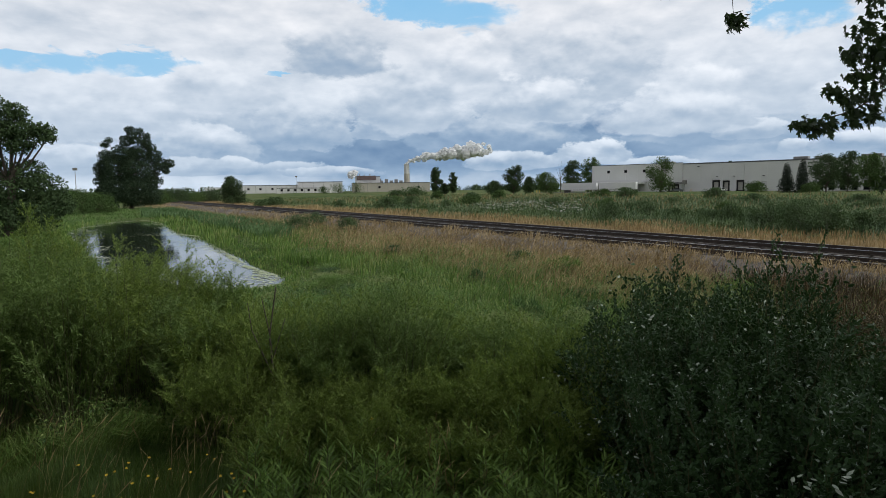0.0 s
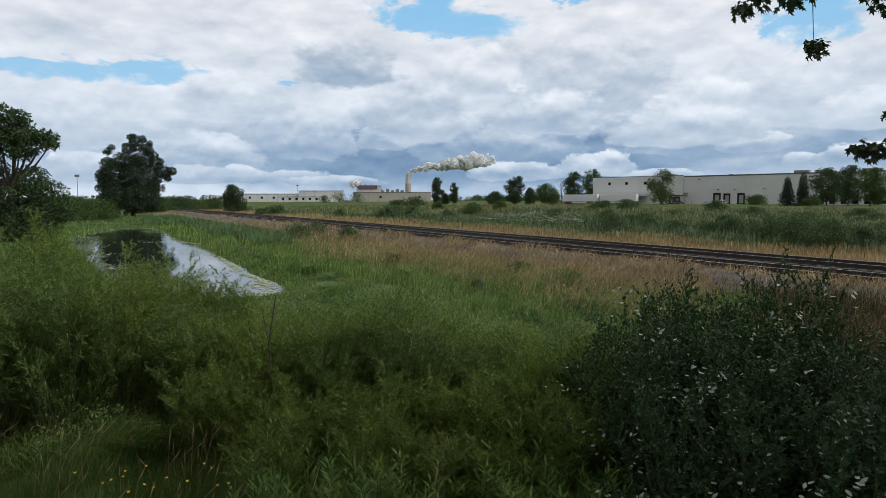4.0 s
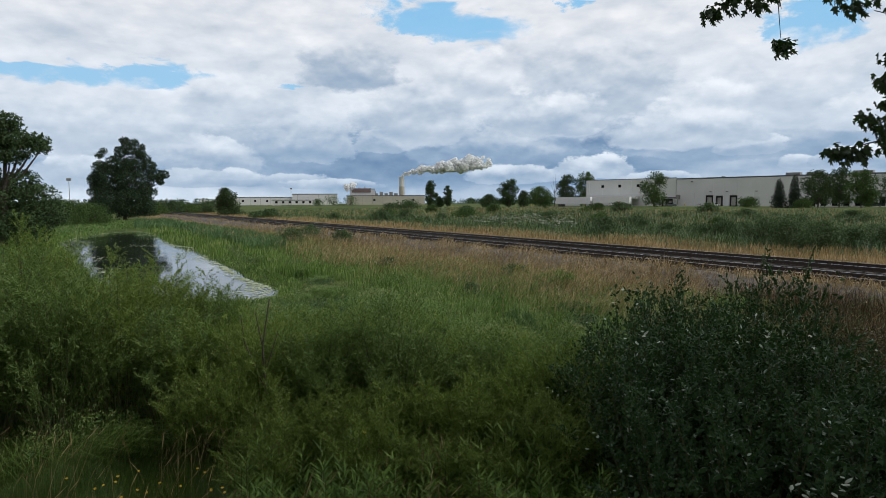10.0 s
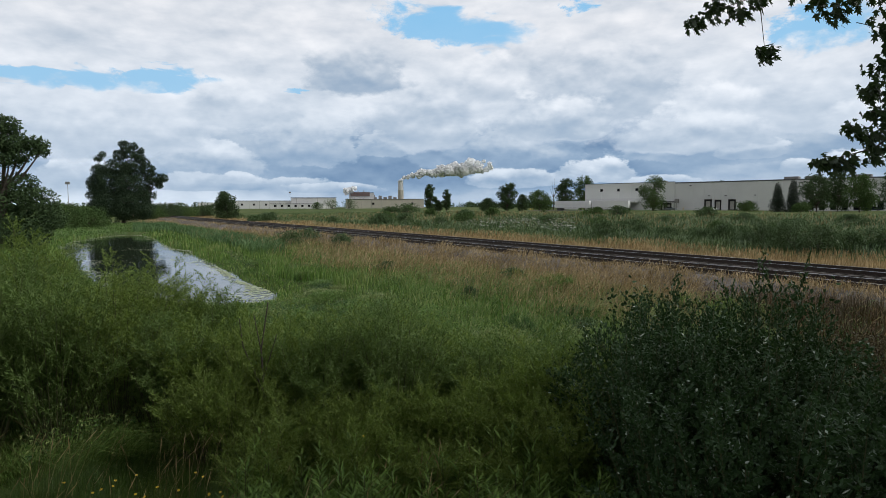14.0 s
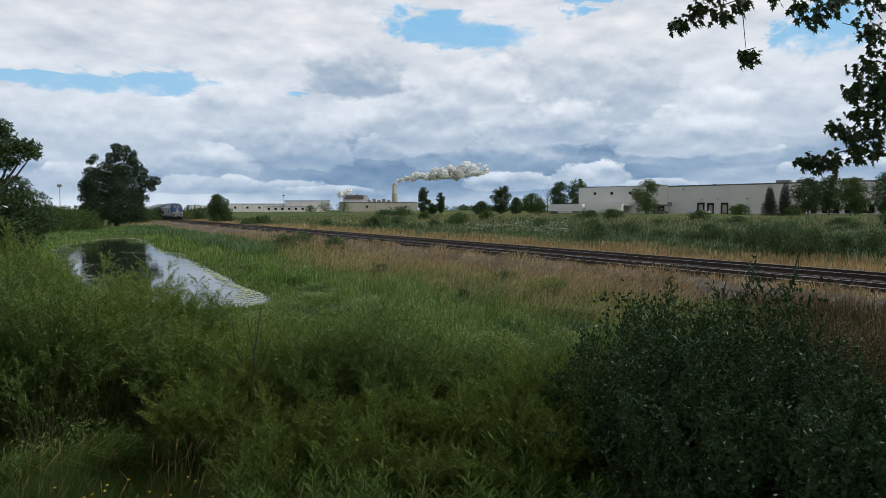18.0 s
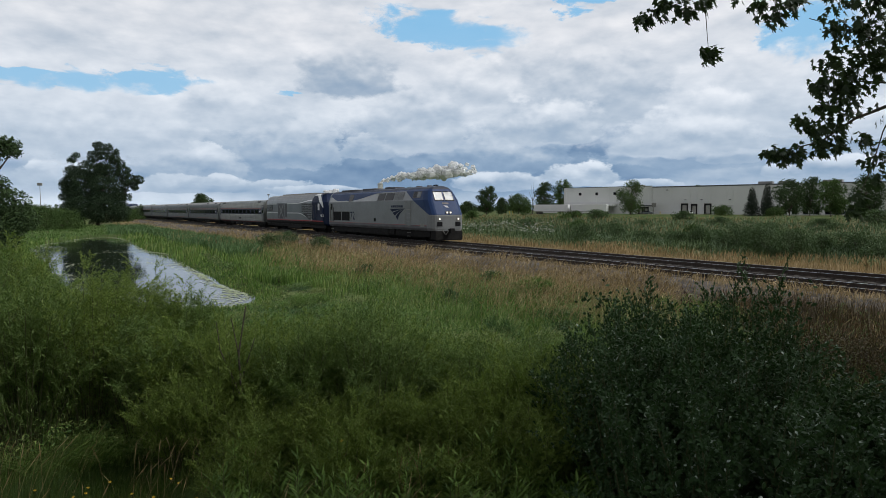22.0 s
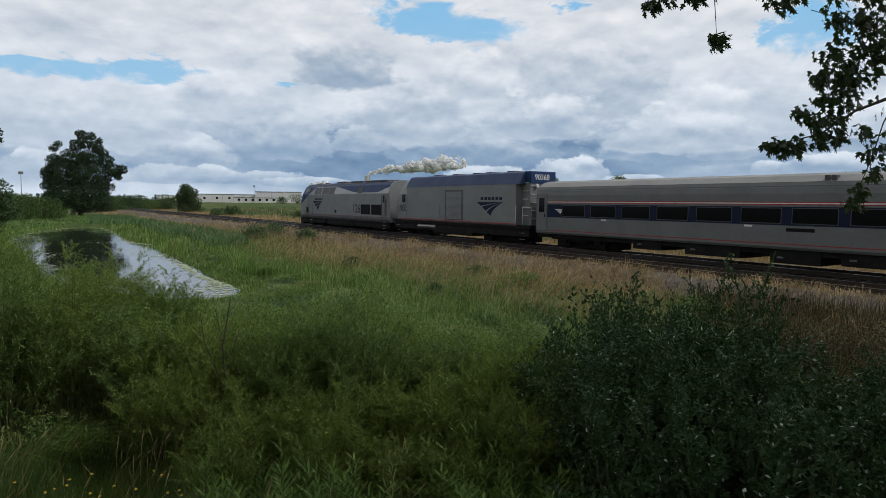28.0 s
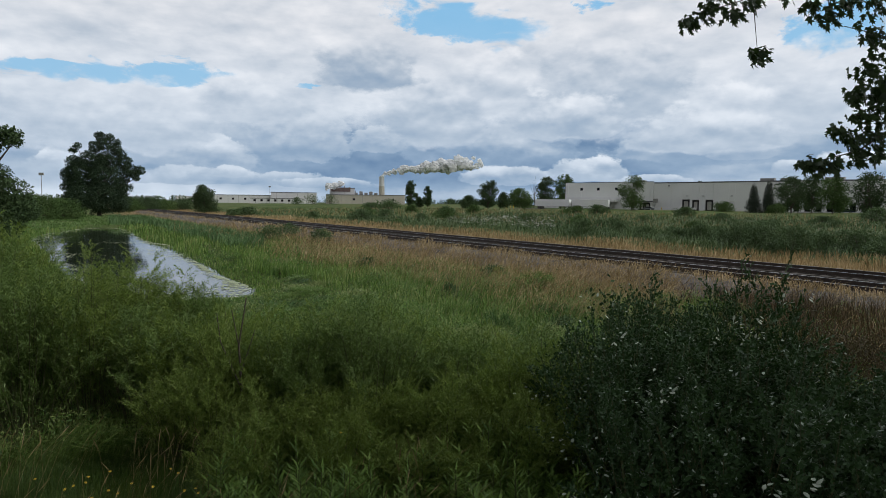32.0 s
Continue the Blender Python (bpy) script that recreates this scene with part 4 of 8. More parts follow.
        front("front_plate", 0.30 * s, 1.05 * s, 0.98, 1.14, M["silver"], t, 0.03)
    front("number_board", -0.28, 0.28, 2.92, 3.06, M["grime"], t, 0.02)
    for k in range(3):
        front("emblem_blade", -0.22 + 0.10 * k, 0.10 + 0.06 * k, 2.78 - 0.055 * k, 2.815 - 0.055 * k, M["whitep"], t, 0.016)
    bm = bmesh.new()
    box(bm, -0.75, 0.05, -1.25, 1.25, 0.12, 0.86, 0.08)
    part("pilot", bm, M["under"], t, "black plough pilot")
    hose = bmesh.new()
    rod(hose, (0.08, -0.7, 0.95), (0.16, -0.4, 0.55), 0.03, 0.03, 6)
    rod(hose, (0.16, -0.4, 0.55), (0.12, -0.1, 0.9), 0.03, 0.03, 6)
    part("brake_hose", hose, M["steel"], t)
    bm = bmesh.new()
    box(bm, -20.5, -0.75, -1.30, 1.30, 0.34, 0.95)
    part("underframe", bm, M["under"], t)
    # added dark block that closes the light gap under the body
    part("traction_duct", block(-20.2, -1.0, -0.62, 0.62, 0.08, 0.4), M["under"], t)
    bm = bmesh.new()
    box(bm, -13.6, -7.6, -1.38, 1.38, 0.25, 0.98, 0.16)
    part("fuel_tank", bm, M["under"], t)
    part("battery_box", block(-7.2, -6.4, -1.42, -1.0, 0.4, 0.9, bevel=0.05), M["under"], t)
    part("battery_box", block(-7.2, -6.4, 1.0, 1.42, 0.4, 0.9, bevel=0.05), M["under"], t)
    for x in (-3.9, -16.8):
        bogie(t, x, 2.75, 0.5, True)
    coupler(t, 0.05, 1)
    coupler(t, -20.7, -1)
    for x, wx, wy, h in ((-2.9, 0.16, 0.16, 0.08), (-4.6, 0.2, 0.2, 0.08), (-8.6, 0.6, 0.5, 0.1), (-9.4, 0.5, 0.5, 0.12), (-12.9, 1.2, 0.7, 0.08), (-17.0, 2.0, 0.8, 0.06)):
        part("roof_unit", block(x - wx, x + wx, -wy, wy, 4.30, 4.39 + h, bevel=0.03), M["trimdark"], t)
    horn = bmesh.new()
    for k in range(3):
        rod(horn, (-1.9, -0.3 + 0.12 * k, 4.42), (-1.55, -0.3 + 0.12 * k, 4.44), 0.025, 0.055, 8)
    part("horn", horn, M["black"], t)
    return t


SC44 = [(1.40, 0.80), (1.49, 1.0), (1.49, 3.30), (1.36, 3.62), (1.05, 4.12), (0.6, 4.28), (0.0, 4.30)]


def charger():
    t = thing("electric_style_locomotive", "slate grey and navy diesel locomotive with white lines and lattice grille", "locomotive", group="train vehicles")
    half = SC44

    def lean(z):
        return -max(0.0, z - 2.3) * 1.15 - max(0.0, 1.6 - z) * 0.1

    part("body", loft([ring(half, -4.6), ring(half, -21.3), ring(half, -21.45, 0.97)]), M["chargergrey"], t)
    part("cab", loft([ring(half, -0.15, 0.62, lean), ring(half, -0.55, 0.86, lean), ring(half, -1.2, 1.0, lambda z: -max(0.0, z - 2.6) * 0.75), ring(half, -4.6)]), M["navy"], t, "navy cab with raked nose")
    part("roof_hood", loft([[(x, y, z) for y, z in ((1.2, 3.9), (0.9, 4.27), (0, 4.36), (-0.9, 4.27), (-1.2, 3.9))] for x in (-4.7, -17.4)]), M["roofgrey"], t, "pale ribbed roof hood")
    for k in range(12):
        part("roof_rib", block(-5.2 - k, -5.13 - k, -0.9, 0.9, 4.28, 4.40), M["steel"], t)
    for s in (-1, 1):
        part("sill_stripe", patch(half, -21.3, -1.2, 1.21, 1.31, s), M["red"], t, "red sill stripe")
        part("lower_skirt", patch(half, -21.3, -1.0, 0.81, 1.2, s), M["under"], t)
        part("white_line", patch(half, -12.9, -4.7, lambda x: 3.18 + 0.30 * smooth(x, -9.5, -4.7), lambda x: 3.27 + 0.34 * smooth(x, -9.5, -4.7), s, 0.007, 14), M["whitep"], t)
        part("white_line", patch(half, -21.2, -17.0, 3.18, 3.27, s, 0.007), M["whitep"], t)
        part("white_line", patch(half, -12.9, -4.5, lambda x: 2.06 - 0.74 * smooth(x, -9.0, -4.0), lambda x: 2.15 - 0.76 * smooth(x, -9.0, -4.0), s, 0.007, 14), M["whitep"], t)
        part("white_line", patch(half, -21.2, -16.6, 2.06, 2.15, s, 0.007), M["whitep"], t)
        # the bracing cross
        for a, b in ((1.4, 3.2), (3.2, 1.4)):
            part("cross_stripe", patch(half, -16.2, -14.3, lambda x, a=a, b=b: a + (b - a) * (x + 16.2) / 1.9 - 0.12, lambda x, a=a, b=b: a + (b - a) * (x + 16.2) / 1.9 + 0.12, s, 0.008 if a < b else 0.011, 2), M["silver"], t)
        part("side_panel", slab(half, -16.5, -14.0, 1.38, 3.25, s, 0.004), M["trimdark"], t)
        part("side_panel", slab(half, -13.8, -13.0, 1.6, 3.2, s, 0.006), M["trimdark"], t)
        # lattice grille
        g = part("lattice_back", patch(half, -7.8, -4.55, lambda x: 1.40 + max(0.0, (-5.6 - x)) * 0.35, 3.25, s, 0.010, 6), M["black"], t)
        for k in range(14):
            x = -7.7 + k * 0.235
            part("lattice_bar", slab(half, x, x + 0.07, 1.45 + max(0.0, (-5.6 - x)) * 0.35, 3.2, s, 0.02), M["silver"], g)
        for k in range(9):
            z = 1.55 + k * 0.2
            part("lattice_bar", slab(half, -7.7 if z > 2.1 else -5.9, -4.6, z, z + 0.06, s, 0.022), M["silver"], g)
        g = part("rear_grille", slab(half, -21.2, -18.7, 2.35, 3.15, s, 0.010), M["black"], t)
        for k in range(6):
            part("grille_bar", slab(half, -21.15, -18.75, 2.42 + k * 0.125, 2.46 + k * 0.125, s, 0.024), M["silver"], g)
        for k in range(12):
            part("lattice_bar", slab(half, -21.12 + k * 0.2, -21.06 + k * 0.2, 2.38, 3.13, s, 0.022), M["silver"], g)
        part("cab_door", slab(half, -3.95, -3.25, 1.35, 3.25, s, 0.010), M["navy"], t)
        grab(t, [(-4.05, s * 1.53, 1.5), (-4.05, s * 1.57, 3.0)])
        grab(t, [(-3.15, s * 1.53, 1.5), (-3.15, s * 1.57, 3.0)])
        part("cab_window", slab(half, -2.75, -2.25, 2.45, 3.15, s, 0.012), M["whitep"], t, "pale cab window panel")
        part("white_arc", patch(half, -4.5, -1.15, lambda x: 4.02 - 0.46 * max(0, x + 3.6) ** 1.25, lambda x: min(4.22, 4.24 - 0.44 * max(0, x + 3.2) ** 1.2), s, 0.012, 16), M["whitep"], t, "white arc round the cab")
        lettering("4613", 0.33, -2.0 if s < 0 else -1.0, s * 1.50, 1.72, t, M["whitep"], s > 0)
    part("windshield", loft([[(-0.36 + lean(z), y, z) for y, z in ((0.7, 2.7), (-0.7, 2.7), (-0.55, 3.6), (0.55, 3.6))], [(-0.28 + lean(z), y, z) for y, z in ((0.7, 2.7), (-0.7, 2.7), (-0.55, 3.6), (0.55, 3.6))]]), M["glass"], t)
    part("underframe", block(-21.2, -0.8, -1.36, 1.36, 0.5, 0.9), M["under"], t)
    part("fuel_tank", block(-13.2, -8.2, -1.4, 1.4, 0.25, 0.9, bevel=0.12), M["under"], t)
    for x in (-3.9, -17.4):
        bogie(t, x, 2.8, 0.53, True)
    coupler(t, -0.1, 1)
    coupler(t, -21.4, -1)
    return t


def coach_common(t, half, L, band, doors_material, frame_material):
    for s in (-1, 1):
        for x0 in (-1.35, -(L - 0.55)):
            d = part("door", slab(half, x0, x0 + 0.78, 0.98, 3.02, s, 0.012), doors_material, t)
            part("door_window", slab(half, x0 + 0.16, x0 + 0.60, 2.05, 2.85, s, 0.024), M["glass"], d)
            part("door_handle", slab(half, x0 + 0.62, x0 + 0.68, 1.75, 1.95, s, 0.04), M["black"], d)
            part("door_frame", patch(half, x0 - 0.10, x0 + 0.88, 0.94, 3.08, s, 0.004), M["grime"], t)
        z0, z1 = band
        n_ = 10
        for k in range(n_):
            x0 = -2.75 - k * (L - 5.1) / n_ - 0.15
            f = part("window", slab(half, x0 - 1.72, x0, z0 + 0.10, z1 - 0.06, s, 0.010), frame_material, t)
            part("pane", slab(half, x0 - 1.69, x0 - 0.03, z0 + 0.13, z1 - 0.09, s, 0.018), M["glass"], f)
    for x in (-3.6, -(L - 3.6)):
        bogie(t, x, 2.6, 0.46, False)
    for x0, x1, z0 in ((-9.2, -7.3, 0.30), (-11.9, -9.9, 0.22), (-15.9, -13.2, 0.28), (-18.9, -17.2, 0.34)):
        part("equipment_box", block(x0, x1, -1.3, 1.3, z0, 0.80, bevel=0.05), M["under"], t)
        part("vent_plate", block(x0 + 0.3, x0 + 0.55, -1.312, -1.3, z0 + 0.2, z0 + 0.28), M["grime"], t)
    part("underframe", block(-L + 0.4, -0.4, -1.25, 1.25, 0.58, 0.84), M["under"], t)
    for x, way in ((-0.1, 1), (-L + 0.1, -1)):
        coupler(t, x, way)
        bm = bmesh.new()
        for k in range(5):
            xx = x + way * (-0.15 + 0.08 * k)
            box(bm, xx - 0.03, xx + 0.03, -0.62 + 0.02 * (k % 2), 0.62 - 0.02 * (k % 2), 0.95, 3.3 - 0.02 * (k % 2))
        part("gangway_bellows", bm, M["rubber"], t)


HORIZON = [(1.40, 0.80), (1.48, 0.90), (1.48, 3.02), (1.44, 3.25), (1.30, 3.48), (0.9, 3.72), (0.4, 3.83), (0.0, 3.85)]


def horizon(label):
    t = thing("passenger_coach", label, "railway coach", group="train vehicles")
    L, half = 26.35, HORIZON
    part("body", loft([ring(half, -0.45), ring(half, -L + 0.45)]), M["silver2"], t)
    part("roof", loft([[(x, y, z + 0.012) for y, z in [(1.315, 3.47), (0.9, 3.725), (0.4, 3.835), (0, 3.855), (-0.4, 3.835), (-0.9, 3.725), (-1.315, 3.47)]] for x in (-0.40, -L + 0.40)]), M["roofgrey"], t, "pale weathered roof")
    for s in (-1, 1):
        part("window_band", patch(half, -L + 1.4, -1.5, 1.76, 2.50, s, 0.004), M["navy"], t, "dark navy window band")
        for z in (2.57, 2.66, 1.0):
            part("red_stripe", patch(half, -L + 1.4, -1.5, z, z + 0.035, s, 0.005), M["red"], t)
        part("pale_stripe", patch(half, -L + 1.4, -1.5, 2.61, 2.655, s, 0.005), M["whitep"], t)
        part("gutter", patch(half, -L + 0.45, -0.45, 3.30, 3.33, s, 0.012), M["trimdark"], t)
        part("bar_number", patch(half, -11.2, -10.1, 1.52, 1.66, s, 0.006), M["black"], t)
        swoosh(half, -2.75, -1.85, 2.24, 1.96, t, M["whitep"], s)
        swoosh(half, -L + 2.0, -L + 2.9, 2.24, 1.96, t, M["whitep"], s)
        for x in (-5.2, -12.6, -20.5):
            part("equipment_hatch", slab(half, x - 0.35, x, 1.66, 1.74, s, 0.015), M["whitep"], t)
    for x in (-2.6, -3.1, -3.35, -3.6, -9.6, -9.85):
        part("roof_vent", block(x - 0.09, x + 0.09, -1.28, -1.02, 3.5, 3.72), M["trimdark"], t)
    coach_common(t, half, L, (1.72, 2.52), M["silver2"], M["trimdark"])
    return t


def amfleet_profile():
    pts = [(1.36, 0.78), (1.44, 0.88)]
    z = 0.90
    while z < 1.72:                                       # lower flutes
        y = 1.45 + 0.04 * math.sin((z - 0.9) / 0.85 * 1.5)
        pts += [(y, z), (y + 0.022, z + 0.022), (y + 0.022, z + 0.045), (y, z + 0.067)]
        z += 0.09
    pts += [(1.50, 1.76), (1.505, 2.0), (1.50, 2.52), (1.495, 2.76)]
    for k in range(12):                                   # upper flutes and curved roof
        a = k / 12
        y, zz = 1.49 * math.cos(a * 1.05) ** 0.75, 2.80 + 1.0 * math.sin(a * 1.45)
        y2, z2 = 1.49 * math.cos((a + 0.04) * 1.05) ** 0.75, 2.80 + 1.0 * math.sin((a + 0.04) * 1.45)
        pts += [(y, zz), (y2 + 0.028, z2 + 0.012)]
    pts += [(0.55, 3.84), (0.0, 3.87)]
    out_ = []
    for p in pts:
        if not out_ or p[1] > out_[-1][1] + 1e-4:
            out_.append(p)
    return out_


def amfleet():
    t = thing("passenger_coach", "fluted stainless-steel round-sided coach with navy window band", "railway coach", group="train vehicles")
    L, half = 26.35, amfleet_profile()
    part("body", loft([ring(half, -0.55, 0.93), ring(half, -0.9), ring(half, -L + 0.9), ring(half, -L + 0.55, 0.93)]), M["stainless"], t)
    for s in (-1, 1):
        part("window_band", patch(half, -L + 1.4, -1.5, 1.86, 2.60, s, 0.004), M["navy"], t, "navy window band")
        part("red_stripe", patch(half, -L + 1.4, -1.5, 2.66, 2.72, s, 0.006), M["red"], t)
        part("pale_stripe", patch(half, -L + 1.4, -1.5, 1.78, 1.83, s, 0.008), M["whitep"], t)
        part("red_stripe", patch(half, -L + 1.4, -1.5, 0.80, 0.85, s, 0.006), M["red"], t)
        part("bar_number", patch(half, -13.2, -12.0, 1.20, 1.34, s, 0.03), M["black"], t)
        swoosh(half, -2.70, -1.72, 2.36, 2.04, t, M["whitep"], s)
        part("name_bar", patch(half, -2.55, -1.78, 2.42, 2.50, s, 0.006), M["whitep"], t)
        part("emblem", slab(half, -24.25, -24.05, 2.12, 2.38, s, 0.008), M["whitep"], t)
    for x in (-22.6, -23.4, -2.7, -3.5):
        part("roof_vent", block(x - 0.24, x + 0.24, -1.36, -1.05, 3.40, 3.66), M["trimdark"], t)
    coach_common(t, half, L, (1.84, 2.58), M["silver"], M["trimdark"])
    return t


CAB = [(1.40, 1.10), (1.52, 1.22), (1.52, 3.72), (1.10, 4.42), (0.9, 4.50), (0.0, 4.52)]


def cab_car():
    """A de-engined unit with a baggage shutter, its cab towards the rear."""
    t = thing("baggage_cab_unit", "silver baggage unit with blue roof and roller shutter door", "railway unit", group="train vehicles")
    half, L = CAB, 17.1
    part("body", loft([ring(half[:3] + [(1.50, 3.76)], -1.3), ring(half[:3] + [(1.50, 3.76)], -14.6)]), M["silver"], t)
    part("roof", loft([[(x, y, z) for y, z in [(1.54, 3.72), (1.12, 4.42), (0.9, 4.51), (0, 4.53), (-0.9, 4.51), (-1.12, 4.42), (-1.54, 3.72)]] for x in (-1.0, -14.6)]), M["sky_paled"], t, "blue sloping roof with sky reflection in its colour")
    part("end_hood", loft([[(x, y, z) for y, z in [(1.0, 1.2), (1.0, 4.4), (-1.0, 4.4), (-1.0, 1.2)]] for x in (-0.55, -1.3)]), M["silver"], t)
    part("end_fascia", block(-1.0, -0.5, -1.02, 1.02, 3.75, 4.5, bevel=0.05), M["blue"], t)
    part("cab", loft([ring([(1.40, 1.10), (1.5, 1.22), (1.5, 3.2), (1.32, 3.72), (1.0, 4.2), (0.0, 4.35)], -14.6), ring([(1.40, 1.10), (1.5, 1.22), (1.5, 3.2), (1.32, 3.72), (1.0, 4.2), (0.0, 4.35)], -15.6),
                      ring([(1.2, 1.10), (1.28, 1.22), (1.28, 2.6), (1.2, 2.75), (0.9, 2.85), (0.0, 2.9)], -16.5)]), M["silver"], t)
    for s in (-1, 1):
        part("sill_stripe", patch(half, -15.6, -1.2, 1.23, 1.29, s), M["red"], t, "thin red sill stripe")
        # dark border and backing draw the shadow lines round and between slats
        part("shutter_frame", slab(half, -9.12, -6.88, 1.32, 3.42, s, 0.008), M["trimdark"], t)
        d = part("shutter_door", slab(half, -9.02, -6.98, 1.36, 3.36, s, 0.012), M["trimdark"], t, "ribbed roller shutter door")
        for k in range(24):
            part("shutter_slat", slab(half, -8.96, -7.04, 1.40 + k * 0.08, 1.468 + k * 0.08, s, 0.030), M["silver"], d)
        grab(t, [(-9.75, s * 1.55, 1.5), (-9.75, s * 1.6, 2.4)])
        swoosh(half, -5.3, -2.45, 2.62, 1.66, t, M["navy"], s)
        for k in range(6):
            part("name_bar", patch(half, -4.85 + k * 0.39, -4.57 + k * 0.39, 2.74, 2.92, s, 0.008), M["navy"], t)
        f = part("cab_window", slab([(1.5, 1.22), (1.5, 3.2), (1.32, 3.72)], -15.3, -14.8, 2.55, 3.15, s, 0.012), M["glass"], t)
        grab(t, [(-14.45, s * 1.55, 1.4), (-14.45, s * 1.62, 1.5), (-14.45, s * 1.62, 3.1)])
        grab(t, [(-15.9, s * 1.45, 1.35), (-15.9, s * 1.5, 2.3), (-16.6, s * 1.4, 2.3)])
        grab(t, [(-1.2, s * 1.53, 1.3), (-1.2, s * 1.58, 1.4), (-1.2, s * 1.58, 2.4)], material=M["whitep"])
        grab(t, [(-0.1, s * 1.3, 1.25), (-0.1, s * 1.3, 2.3), (-0.9, s * 1.3, 2.3), (-0.9, s * 1.3, 1.25)], material=M["whitep"])
        for z in (1.6, 2.1, 2.6, 3.1, 3.6):
            grab(t, [(-0.52, s * 0.95, z), (-0.52, s * 0.55, z)], material=M["whitep"], name="rung")
            grab(t, [(-0.7, s * 1.03, z + 0.2), (-1.2, s * 1.03, z + 0.2)], material=M["whitep"], name="rung")
        ladder(t, -1.05, -0.6, s * 1.35, 0.35, 1.1, 3)
        ladder(t, -16.3, -15.8, s * 1.35, 0.35, 1.1, 3)
        bm = bmesh.new()
        rod(bm, (-0.5, 0.55 * s, 3.62), (-0.38, 0.55 * s, 3.62), 0.11, 0.11, 12)
        part("marker_lamp", bm, M["whitep"], t)
        part("side_lining", patch(half, -14.5, -1.4, 3.45, 3.49, s, 0.01), M["steel"], t)
    lettering("90368", 0.34, -0.49, 0.72, 3.98, t, M["whitep"]).matrix_basis = pose(-0.49, -0.72, 3.98, 90, 0, 90)
    lettering("90368", 0.5, -15.55, -1.515, 1.75, t, M["navy"]).matrix_basis = pose(-15.6, -1.515, 1.85, 90, 0, 0)
    part("deck", block(-16.9, -0.05, -1.45, 1.45, 0.98, 1.2), M["under"], t)
    part("frame_sill", block(-16.7, -0.2, -1.36, 1.36, 0.50, 1.0), M["under"], t)
    part("fuel_tank", block(-11.0, -6.0, -1.38, 1.38, 0.28, 0.9, bevel=0.12), M["under"], t)
    part("air_tank", rod(bmesh.new(), (-13, -1.3, 0.75), (-10.5, -1.3, 0.75), 0.16, 0.16, 12), M["steel"], t)
    for x in (-3.4, -13.7):
        bogie(t, x, 2.7, 0.5, True)
    coupler(t, 0.0, 1)
    coupler(t, -17.0, -1)
    for x in (-3.2, -5.5, -7.0, -9.5, -12.0):
        part("roof_unit", block(x - 0.35, x + 0.35, -0.4, 0.4, 4.50, 4.62, bevel=0.03), M["trimdark"], t)
    return t


def train():
    """The vehicles in order with the distance of each one's front behind the first nose."""
    lead = genesis("silver diesel locomotive with slanted blue nose, leading the train", "72")
    rows = [(lead, 0.0, False), (charger(), 21.2, False), (amfleet(), 43.4, False)]
    first = horizon("grey passenger coach with navy window band and red stripes")
    rows.append((first, 69.9, False))
    for k in range(4):
        rows.append((copy_thing(first, Matrix()), 69.9 + 26.45 * (k + 1), False))
    rows.append((cab_car(), 202.15, False))
    tail = genesis("silver diesel locomotive facing backwards at the train's end", "126")
    rows.append((tail, 240.3, True))
    return rows


TRAIN = train()
SPEED, NOSE_AT_23 = 35.80, -5.45


def vehicle_pose(t, back, turned):
    p = trk(NOSE_AT_23 + SPEED * (t - 23.0) - back, FAR_TRACK, RAIL_TOP)
    return pose(p.x, p.y, p.z, 0, 0, TURN + (180 if turned else 0))


# ---- buildings beyond the tracks ----
def polar(az, r, z=0.0):
    return Vector((r * math.sin(radians(az)), r * math.cos(radians(az)), z))


def on_land(az, r, sink=0.0):
    p = polar(az, r)
    return Vector((p.x, p.y, land(p.x, p.y) - sink))


